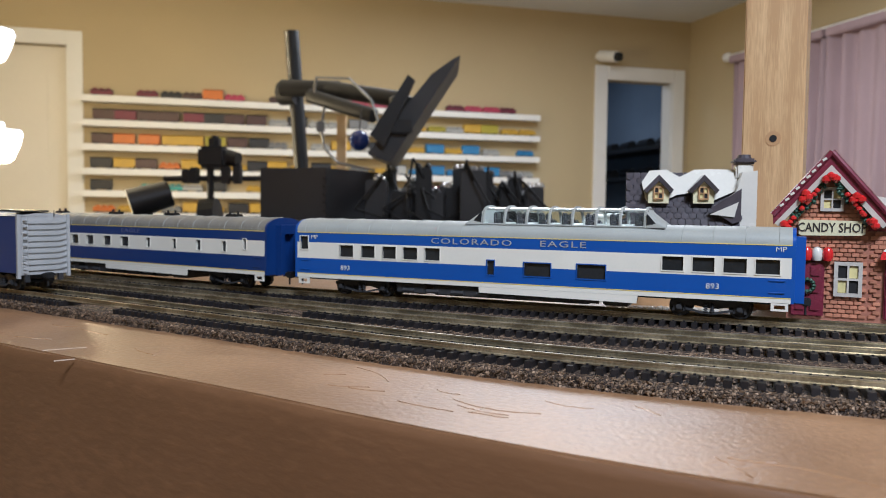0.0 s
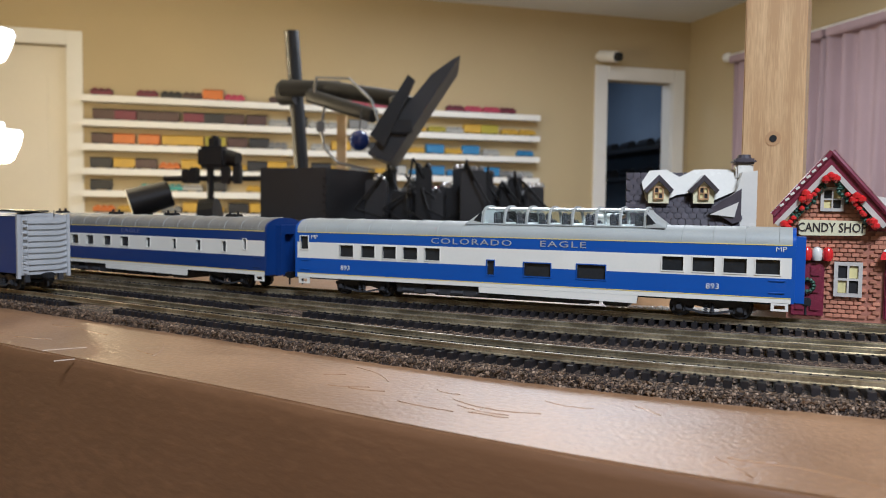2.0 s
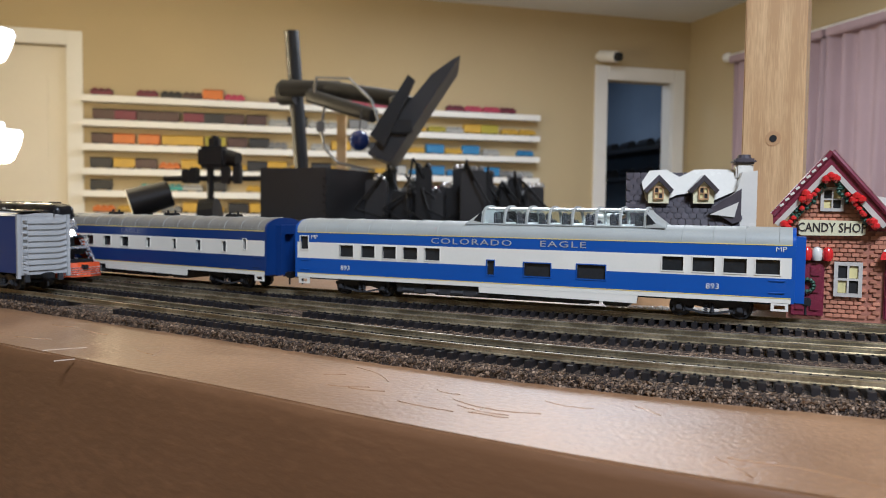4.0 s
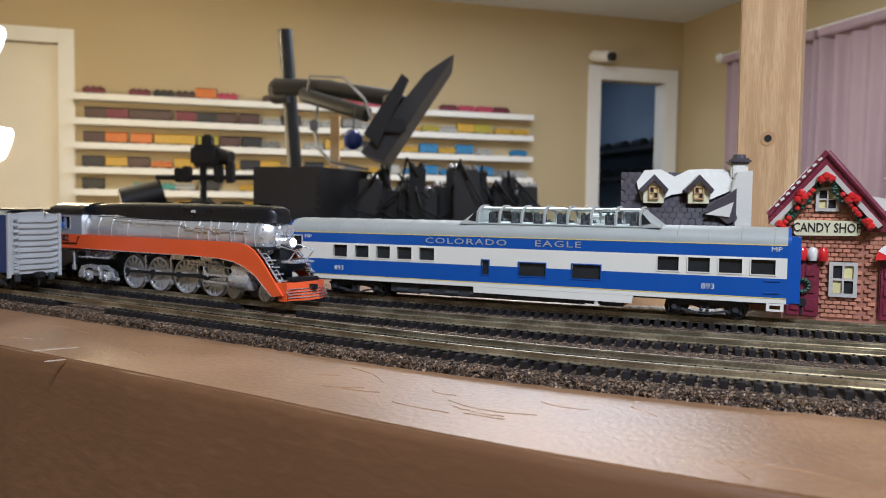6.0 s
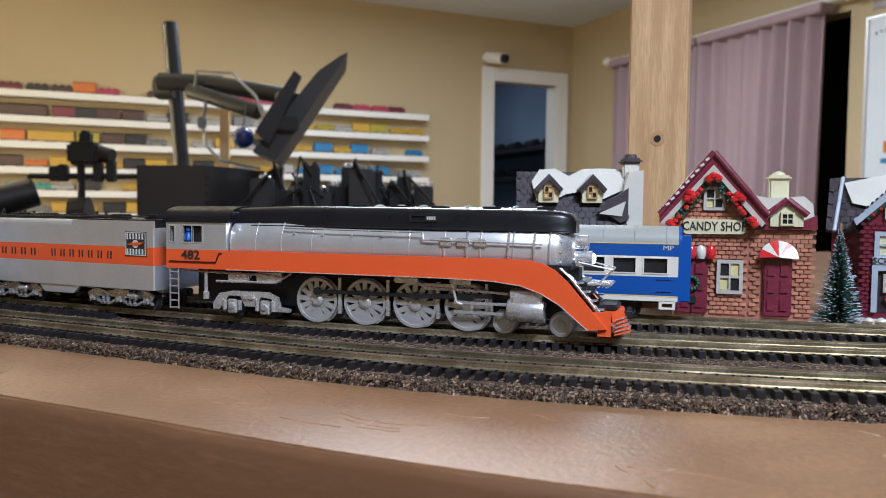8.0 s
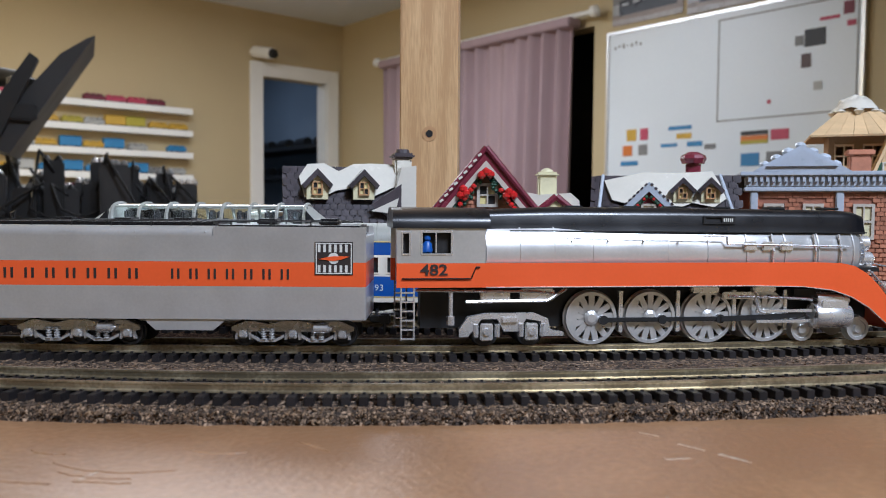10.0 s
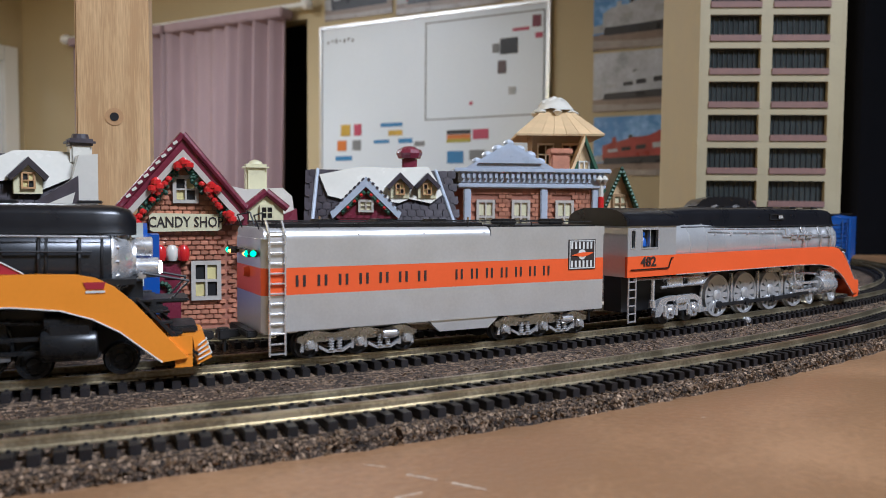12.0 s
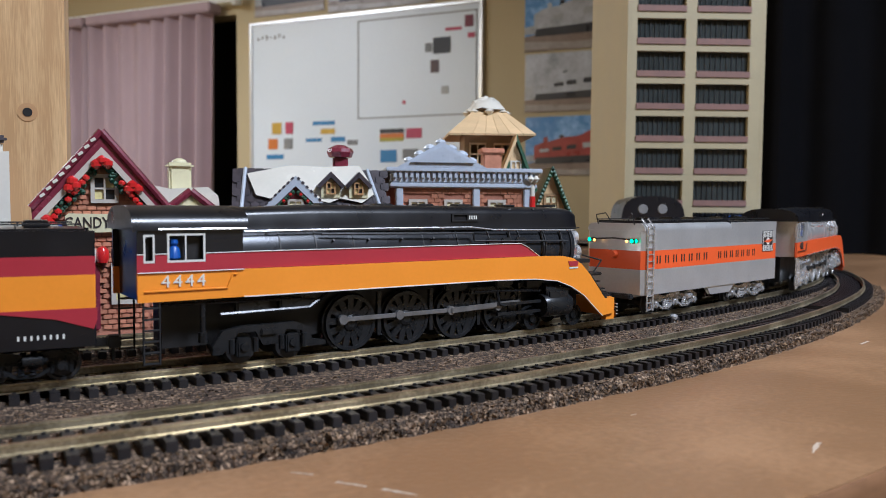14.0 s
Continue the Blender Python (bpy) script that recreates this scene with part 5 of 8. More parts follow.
# ---- ceramic and wooden village houses ----
BRICK = material("terracotta_glaze", (0.44, 0.19, 0.115), 0.4, vary=0.2, scale=150, fine=900, bump=0.08, spread=0.22, coat=0.3)
MORTAR = material("brick_backing_glaze", (0.32, 0.135, 0.088), 0.5, vary=0.2, scale=150, fine=900, bump=0.08)
SNOW = material("white_glaze", (0.66, 0.635, 0.56), 0.25, vary=0.05, scale=60, fine=500, bump=0.06, coat=0.5)
MAROON = material("maroon_glaze", (0.17, 0.025, 0.045), 0.25, vary=0.25, scale=120, fine=700, bump=0.06, coat=0.4)
SLATE = material("dark_purple_grey_glaze", (0.05, 0.042, 0.05), 0.35, vary=0.3, scale=150, fine=700, bump=0.1, coat=0.3, spread=0.25)
PANEYELLOW = material("pale_yellow_glaze", (0.66, 0.58, 0.27), 0.3, vary=0.08, scale=100, fine=700, bump=0.04, coat=0.3)
PALEYELLOW = material("cream_yellow_glaze", (0.68, 0.64, 0.42), 0.3, vary=0.06, scale=100, fine=700, bump=0.04, coat=0.3)
STONE = material("pale_stone_glaze", (0.52, 0.48, 0.42), 0.35, vary=0.12, scale=120, fine=700, bump=0.06, coat=0.3)
BERRY = material("red_berry_glaze", (0.55, 0.02, 0.02), 0.22, vary=0.15, scale=200, fine=900, bump=0.04, coat=0.5)
LEAF = material("dark_green_glaze", (0.02, 0.07, 0.04), 0.35, vary=0.3, scale=300, fine=900, bump=0.08, coat=0.3)
BLUEGREY = material("blue_grey_glaze", (0.45, 0.50, 0.58), 0.3, vary=0.08, scale=120, fine=700, bump=0.05, coat=0.3)
TAN = material("tan_glaze", (0.50, 0.30, 0.15), 0.3, vary=0.12, scale=120, fine=700, bump=0.05, coat=0.3)
PLY = material("pale_laser_cut_wood", (0.62, 0.44, 0.24), 0.6, vary=0.12, scale=40, fine=500, bump=0.05, stretch=(1, 6, 1), spread=0.08)
DARKPLY = material("brown_laser_cut_wood", (0.30, 0.19, 0.09), 0.6, vary=0.15, scale=40, fine=500, bump=0.05)
GREENFOIL = material("dark_green_trim", (0.03, 0.09, 0.05), 0.5, vary=0.3, scale=200, fine=900, bump=0.08)
PINE = material("planed_pine", (0.56, 0.345, 0.165), 0.45, vary=0.12, scale=22, fine=260, bump=0.06, second=(0.62, 0.42, 0.215), stretch=(6, 6, 0.35), bump_scale=0.0006)
KNOT = material("dark_knot_wood", (0.20, 0.085, 0.035), 0.6, vary=0.3, scale=300, fine=900, bump=0.1)


def snow_blob(bm, pts, r):
    """Lumpy glazed snow along a line of points."""
    for i, p in enumerate(pts):
        q = r * (0.85 + 0.3 * ((i * 37) % 11) / 11)
        lathe(bm, [(-q * 0.6, q * 0.3), (-q * 0.3, q * 0.85), (0, q), (q * 0.35, q * 0.8), (q * 0.6, q * 0.25)], 10, "z", p)


def window_part(parent, x, y, z, w, h, frame_mat, pane_mat, face=-1):
    """Framed four-light window on a front wall facing -y."""
    bm = B()
    f = w * 0.2
    panel(bm, x - w / 2 - f, x + w / 2 + f, z - h / 2 - f, z + h / 2 + f, [(x - w / 2, x - w * 0.05, z - h / 2, z - h * 0.04), (x + w * 0.05, x + w / 2, z - h / 2, z - h * 0.04), (x - w / 2, x - w * 0.05, z + h * 0.04, z + h / 2), (x + w * 0.05, x + w / 2, z + h * 0.04, z + h / 2)], y - 0.0012, y + 0.0004)
    fr = part("window", bm, frame_mat, parent)
    for k, (sx, sz) in enumerate(((-1, -1), (1, -1), (-1, 1), (1, 1))):
        bm = B()
        box(bm, x + sx * w * 0.275 - w * 0.22, x + sx * w * 0.275 + w * 0.22, y - 0.0002, y + 0.0004, z + sz * h * 0.27 - h * 0.22, z + sz * h * 0.27 + h * 0.22)
        part("pane", bm, FLATBLACK if k in (1, 2) and pane_mat is PANEYELLOW else pane_mat, fr)
    return fr


def brick_face(parent, x0, x1, z0, z1, y, keep, bw=0.0038, bh=0.0023, limit=300, seed=1, mat=None):
    """Bricks standing proud of a front wall, kept where keep(x, z) holds; the first ones are separate parts."""
    rnd = random.Random(seed)
    mesh = None
    rest = B()
    n = 0
    row = 0
    z = z0
    while z < z1:
        x = x0 - (bw / 2 if row % 2 else 0)
        while x < x1:
            if keep(x + bw / 2, z + bh / 2):
                j = rnd.uniform(-0.0002, 0.0002)
                if n < limit:
                    m = pose(x + bw / 2, y + j, z + bh / 2, 0, rnd.uniform(-2, 2), 0)
                    if mesh is None:
                        bm = B()
                        box(bm, -bw * 0.46, bw * 0.46, -0.0008, 0.0006, -bh * 0.43, bh * 0.43, 0.00025)
                        mesh = part("brick", bm, mat or BRICK, parent)
                        mesh.matrix_basis = m
                    else:
                        twin(mesh, "brick", m, parent)
                else:
                    box(rest, x + bw * 0.04, x + bw * 0.96, y - 0.0007 + j, y + 0.0006, z + bh * 0.07, z + bh * 0.93)
                n += 1
            x += bw
        z += bh
        row += 1
    if rest.verts:
        tagged(part("upper_bricks", rest, mat or BRICK, parent), kind="stuff")
    else:
        rest.free()


def house_base(parent, x0, x1, y0, y1):
    bm = B()
    rnd = random.Random(8)
    pts = [(x0 + (x1 - x0) * i / 14, y0 + rnd.uniform(-0.002, 0.001)) for i in range(15)] + [(x1 + 0.002, y1), (x0 - 0.002, y1)]
    prism(bm, pts, "z", TOP, TOP + 0.006)
    snow_blob(bm, [(p[0], p[1] + 0.001, TOP + 0.005) for p in pts[:15]], 0.003)
    part("snow_base", bm, SNOW, parent, "white glazed snow base", smooth=True)


def gable(parent, x, y0, y1, zb, zt, hw, wall, name="gable_wall"):
    bm = B()
    prism(bm, [(x - hw, zb), (x + hw, zb), (x, zt)], "y", y0, y1)
    return part(name, bm, wall, parent)


def candy_shop():
    h = thing("candy_shop", "glazed ceramic brick candy shop with maroon snowy roof", "model house", group="village houses")
    z0 = -0.004
    house_base(h, -0.042, 0.050, -0.007, 0.045)
    bm = B()
    prism(bm, [(-0.0240, z0), (0.0145, z0), (0.0145, 0.058), (-0.0045, 0.0830), (-0.0240, 0.057)], "y", 0.0006, 0.040)
    box(bm, 0.0145, 0.0450, 0.002, 0.038, z0, 0.0480)
    part("wall", bm, MORTAR, h)

    def keep(x, z):
        if -0.0235 < x < 0.0140:
            top = 0.0820 - abs(x + 0.0045) * 1.25
            return z < top - 0.002 and not (abs(x + 0.0035) < 0.0055 and 0.0560 < z < 0.0690) and not (abs(x - 0.0052) < 0.0065 and 0.0105 < z < 0.030) and not (x < -0.0050 and z < 0.030)
        return False
    brick_face(h, -0.0240, 0.0145, z0 + 0.004, 0.09, 0.0003, keep, seed=2)
    brick_face(h, 0.0150, 0.0445, z0 + 0.004, 0.044, 0.0018, lambda x, z: x > 0.0165 and not (abs(x - 0.0290) < 0.0085 and z < 0.034), limit=60, seed=3)
    # steep roof with barge boards, snow-edged
    for sx in (-1, 1):
        bm = B()
        ax, az = -0.0045, 0.0872
        ex, ez = ax + sx * 0.0275, 0.0540
        prism(bm, [(ax, az), (ex, ez), (ex - sx * 0.0004, ez - 0.0052), (ax, az - 0.0075)], "y", -0.005, 0.041)
        r = part("roof", bm, MAROON, h, "maroon glazed roof slope")
        bm = B()
        prism(bm, [(ax, az - 0.0068), (ex - sx * 0.001, ez - 0.0045), (ex - sx * 0.003, ez - 0.0062), (ax, az - 0.0105)], "y", -0.0055, -0.001)
        part("barge_board", bm, STONE, r)
        bm = B()
        tube(bm, [(ax, -0.0052, az), (ex, -0.0052, ez)], 0.0016, 8)
        part("roof_edge", bm, MAROON, r, smooth=True)
        bm = B()
        for i in range(9):
            t = 0.12 + i * 0.09
            if sx < 0:
                box(bm, -0.0006, 0.0006, -0.0072, -0.0063, -0.0011, 0.0011, m=pose(ax + (ex - ax) * t, 0, az + (ez - az) * t, 0, 55, 0))
        if bm.verts:
            pieces("snow_dab", bm, SNOW, r)
        else:
            bm.free()
    bm = B()
    # white sweep of snow from the ridge over the side wing
    prism(bm, [(-0.0010, 0.0855), (0.004, 0.0790), (0.010, 0.0715), (0.0165, 0.0645), (0.024, 0.0630), (0.041, 0.0640), (0.0455, 0.060), (0.047, 0.0480), (0.0145, 0.0480), (0.0145, 0.060)], "y", 0.004, 0.040)
    part("snow_roof", bm, SNOW, h, "white snow-covered side roof")
    bm = B()
    prism(bm, [(0.0130, 0.0460), (0.0475, 0.0465), (0.0470, 0.0540), (0.038, 0.0500), (0.022, 0.0520), (0.0150, 0.0490)], "y", -0.001, 0.006)
    part("eave", bm, MAROON, h)
    bm = B()
    box(bm, 0.0245, 0.0345, 0.012, 0.022, 0.060, 0.0735, 0.001)
    box(bm, 0.0233, 0.0357, 0.011, 0.023, 0.0725, 0.0755, 0.0012)
    snow_blob(bm, [(0.0295, 0.017, 0.0755)], 0.0045)
    part("chimney", bm, PALEYELLOW, h, "cream yellow chimney", smooth=True)
    # side dormer
    bm = B()
    prism(bm, [(0.0245, 0.0480), (0.0405, 0.0480), (0.0405, 0.0555), (0.0325, 0.0605), (0.0245, 0.0555)], "y", -0.002, 0.01)
    d = part("dormer", bm, PALEYELLOW, h, "small cream dormer")
    window_part(d, 0.0327, -0.0022, 0.0520, 0.0048, 0.0050, PALEYELLOW, FLATBLACK)
    bm = B()
    tube(bm, [(0.0227, -0.0026, 0.0540), (0.0325, -0.0026, 0.0620), (0.0423, -0.0026, 0.0540)], 0.0018, 8)
    part("dormer_roof", bm, MAROON, d, smooth=True)
    window_part(h, -0.0035, -0.0006, 0.0625, 0.0080, 0.0095, STONE, PANEYELLOW)
    window_part(h, 0.0052, -0.0006, 0.0205, 0.0095, 0.0145, STONE, PANEYELLOW)
    # garlands
    bm = B()
    leaf = B()
    rnd = random.Random(6)
    for sx in (-1, 1):
        for i in range(22):
            t = 0.12 + i * 0.038
            x, z = -0.0045 + sx * 0.0205 * t, 0.0755 - 0.0275 * t
            for _ in range(2):
                px, pz = x + rnd.uniform(-0.002, 0.002), z + rnd.uniform(-0.002, 0.002)
                lathe(leaf, [(-0.0012, 0.0004), (0, 0.0012), (0.0012, 0.0004)], 6, "z", (px, -0.0040, pz))
            if i % 7 == 0 or rnd.random() < 0.2:
                bm = B()
                lathe(bm, [(-0.0014, 0.0004), (-0.0005, 0.0015), (0.0006, 0.0015), (0.0014, 0.0004)], 8, "z", (x, -0.0052, z))
                part("berry", bm, BERRY, h, smooth=True)
    for x, z in ((-0.0045, 0.0745), (-0.0068, 0.0728), (-0.0022, 0.0732), (-0.0150, 0.0635), (-0.0175, 0.0625), (-0.0162, 0.0655), (0.0075, 0.0640), (0.0098, 0.0625), (0.0062, 0.0622), (-0.0262, 0.0490), (-0.0245, 0.0470), (0.0155, 0.0510), (0.0165, 0.0490)):
        bm = B()
        lathe(bm, [(-0.0022, 0.0006), (-0.0008, 0.0023), (0.0010, 0.0022), (0.0022, 0.0006)], 10, "z", (x, -0.0062, z))
        part("berry", bm, BERRY, h, "glossy red berry", smooth=True)
    part("garland", leaf, LEAF, h, "dark green garland")
    # sign board
    bm = B()
    prism(bm, [(-0.0190, 0.0440), (-0.0176, 0.0432), (0.0105, 0.0436), (0.0123, 0.0445), (0.0125, 0.0505), (0.0110, 0.0512), (-0.0180, 0.0516), (-0.0193, 0.0505)], "y", -0.0030, -0.0004)
    s = part("sign_board", bm, PALEYELLOW, h, "cream sign board with black hand lettering")
    letters("CANDY SHOP", 0.0068, LETTER, s, pose(-0.0034, -0.0031, 0.0474), stretch=0.76, bold=0.00006)
    # striped awnings over the doors
    for cx, w, zt, zb, yy in ((0.0290, 0.0095, 0.0405, 0.0315, 0.001),):
        for i in range(6):
            a0, a1 = math.pi * i / 6, math.pi * (i + 1) / 6
            bm = B()
            pts = [(cx - w * math.cos(a), zb + (zt - zb) * math.sin(a)) for a in (a0, (a0 + a1) / 2, a1)]
            bot = [(cx - w * math.cos(a), zb) for a in (a1, a0)]
            va = [bm.verts.new((x, yy - 0.001 - 0.004 * (1 - (z - zb) / (zt - zb)), z)) for x, z in pts]
            c0 = bm.verts.new((cx, yy - 0.006, zb + 0.0005))
            b0 = bm.verts.new((cx, yy + 0.001, zb + 0.0005))
            for p, q in zip(va[:-1], va[1:]):
                bm.faces.new((c0, p, q))
                bm.faces.new((b0, q, p))
            bm.faces.new((c0, b0, va[0]))
            bm.faces.new((c0, va[-1], b0))
            part("awning_stripe", bm, BERRY if i % 2 == 0 else SNOW, h)
    for cx, mat in ((-0.0195, SNOW), (-0.0148, BERRY), (-0.0098, SNOW), (-0.0048, BERRY)):
        bm = B()
        lathe(bm, [(-0.0038, 0.0006), (-0.0034, 0.0022), (-0.0012, 0.0029), (0.0018, 0.0027), (0.0034, 0.0017), (0.0039, 0.0004)], 12, "z", (cx, -0.0022, 0.0334))
        part("awning_lobe", bm, mat, h, smooth=True)
    for cx, w, zt, yy in ((0.0290, 0.0070, 0.031, 0.0012), (-0.0140, 0.0080, 0.0290, -0.0002)):
        bm = B()
        box(bm, cx - w, cx + w, yy - 0.0015, yy + 0.0002, z0 + 0.004, zt, 0.0006)
        for sx in (-1, 1):
            for za, zb in ((z0 + 0.007, 0.010), (0.0125, 0.0195), (0.0215, 0.0275)):
                box(bm, cx + sx * w * 0.45 - w * 0.3, cx + sx * w * 0.45 + w * 0.3, yy - 0.0022, yy - 0.0012, za, zb, 0.0004)
        part("door", bm, MAROON, h, "maroon glazed panelled door")
    bm = B()
    for k in range(12):
        t = 2 * math.pi * k / 12
        lathe(bm, [(-0.0012, 0.0004), (0, 0.0013), (0.0012, 0.0004)], 6, "z", (-0.0140 + 0.0032 * math.cos(t), -0.003, 0.0165 + 0.0032 * math.sin(t)))
    part("wreath", bm, LEAF, h, "green door wreath")
    return h


def shingle_roof(parent, x0, x1, zlo, zhi, ylo, yhi, mat, limit=220, step=0.0040, name="shingle"):
    """Sloping slab with overlapping rounded shingles."""
    bm = B()
    prism(bm, [(ylo, zlo), (yhi, zhi), (yhi + 0.002, zhi - 0.001), (ylo + 0.001, zlo - 0.002)], "x", x0, x1)
    r = part("roof", bm, mat, parent)
    slope = math.degrees(math.atan2(zhi - zlo, yhi - ylo))
    n = max(2, int(math.hypot(zhi - zlo, yhi - ylo) / 0.0042))
    mesh = None
    k = 0
    for j in range(n):
        t = (j + 0.15) / n
        y, z = ylo + (yhi - ylo) * t, zlo + (zhi - zlo) * t
        x = x0 + (step / 2 if j % 2 else 0)
        while x < x1 - step * 0.4 and k < limit:
            m = pose(x + step / 2, y, z, slope, 0, 0)
            if mesh is None:
                bm = B()
                prism(bm, [(-step * 0.46, 0.0036), (-step * 0.46, -0.0006), (-step * 0.25, -0.0018), (step * 0.25, -0.0018), (step * 0.46, -0.0006), (step * 0.46, 0.0036)], "z", 0.0001, 0.0010)
                mesh = part(name, bm, mat, r)
                mesh.matrix_basis = m
            else:
                twin(mesh, name, m, r)
            k += 1
            x += step
    return r


def dormer(parent, x, y, z, w, hgt, wall, roof, pane=PANEYELLOW):
    """Small gabled dormer facing -y, snow on its roof."""
    bm = B()
    prism(bm, [(x - w / 2, z), (x + w / 2, z), (x + w / 2, z + hgt * 0.62), (x, z + hgt), (x - w / 2, z + hgt * 0.62)], "y", y, y + 0.014)
    d = part("dormer", bm, wall, parent)
    window_part(d, x, y - 0.0004, z + hgt * 0.42, w * 0.36, hgt * 0.42, TAN if wall is PALEYELLOW else STONE, pane)
    for sx in (-1, 1):
        bm = B()
        prism(bm, [(x, z + hgt * 1.16), (x + sx * w * 0.72, z + hgt * 0.55), (x + sx * w * 0.60, z + hgt * 0.40), (x, z + hgt * 0.90)], "y", y - 0.0032, y + 0.014)
        part("dormer_roof", bm, roof, d)
    return d


def snow_cottage():
    h = thing("snowy_cottage", "glazed ceramic cottage with dark shingles and thick white snow", "model house", group="village houses")
    house_base(h, -0.040, 0.040, -0.004, 0.05)
    bm = B()
    box(bm, -0.0295, 0.030, 0.002, 0.046, -0.004, 0.046)
    part("wall", bm, TAN, h)
    bm = B()
    prism(bm, [(0.0255, -0.004), (0.0378, -0.004), (0.0378, 0.080), (0.030, 0.079), (0.0255, 0.060)], "y", -0.001, 0.046)
    part("end_wall", bm, SNOW, h, "thick white end wall")
    shingle_roof(h, -0.0315, 0.029, 0.0470, 0.0790, -0.004, 0.018, SLATE)
    bm = B()
    pts = [(-0.0205, 0.0600), (-0.0230, 0.0720), (-0.0185, 0.0795), (-0.0095, 0.0802), (-0.002, 0.0755), (0.0060, 0.0800), (0.0150, 0.0805), (0.032, 0.0800), (0.032, 0.0690), (0.0220, 0.0640), (0.0140, 0.0600), (0.004, 0.0655), (-0.004, 0.0640), (-0.0110, 0.0600)]
    vs = []
    for o in (0.0, -0.0035):
        vs.append([bm.verts.new((x, -0.004 + (z - 0.0470) * 0.6875 + o, z + 0.0012)) for x, z in pts])
    for i in range(len(pts)):
        j = (i + 1) % len(pts)
        bm.faces.new((vs[0][i], vs[0][j], vs[1][j], vs[1][i]))
    bm.faces.new(vs[0])
    bm.faces.new(vs[1][::-1])
    part("snow_drift", bm, SNOW, h, "drift of white snow on the roof")
    dormer(h, -0.0140, -0.001, 0.0600, 0.0110, 0.0150, PALEYELLOW, SLATE)
    dormer(h, 0.0100, -0.001, 0.0600, 0.0110, 0.0150, PALEYELLOW, SLATE)
    bm = B()
    box(bm, 0.0280, 0.0372, 0.010, 0.022, 0.075, 0.0850, 0.001)
    part("chimney", bm, SNOW, h)
    bm = B()
    box(bm, 0.0266, 0.0386, 0.008, 0.024, 0.0845, 0.0880, 0.0012)
    cyl(bm, (0.0330, 0.016, 0.0875), (0.0330, 0.016, 0.0905), 0.0042, 0.0034, 12)
    part("chimney_cap", bm, SLATE, h, "grey chimney cap")
    # arched porch with berries
    bm = B()
    pts = [(-0.018 + 0.0165 * math.cos(math.pi * i / 12), 0.0370 + 0.0085 * math.sin(math.pi * i / 12)) for i in range(13)]
    inner = [(-0.018 + 0.0145 * math.cos(math.pi * i / 12), 0.0370 + 0.0065 * math.sin(math.pi * i / 12)) for i in range(13)]
    prism(bm, pts + inner[::-1], "y", -0.008, 0.004)
    for i in range(12):
        a = math.pi * (i + 0.5) / 12
        tube(bm, [(-0.018 + 0.0166 * math.cos(a), -0.0082, 0.0370 + 0.0086 * math.sin(a)), (-0.018 + 0.0166 * math.cos(a), 0.004, 0.0370 + 0.0086 * math.sin(a))], 0.0005, 5)
    part("porch_arch", bm, TAN, h)
    for x, z in ((0.006, 0.0410), (0.0095, 0.0395), (0.0125, 0.0425), (0.0085, 0.0440), (0.0145, 0.0395)):
        bm = B()
        lathe(bm, [(-0.002, 0.0006), (0, 0.0023), (0.002, 0.0006)], 10, "z", (x, -0.003, z))
        part("berry", bm, BERRY, h, smooth=True)
    bm = B()
    box(bm, -0.055, -0.036, 0.012, 0.04, -0.004, 0.0500)
    snow_blob(bm, [(-0.050 + 0.005 * i, 0.018, 0.0505 + 0.001 * i) for i in range(4)], 0.006)
    part("side_wing", bm, SNOW, h, smooth=True)
    bm = B()
    prism(bm, [(0.0130, 0.0570), (0.0290, 0.0690), (0.0290, 0.0500), (0.0250, 0.0480)], "y", -0.0068, -0.0045)
    part("bare_shingles", bm, SLATE, h)
    bm = B()
    prism(bm, [(0.0130, 0.0535), (0.0275, 0.0610), (0.0255, 0.0520)], "y", -0.0078, -0.0066)
    part("snow_patch", bm, SNOW, h)
    return h


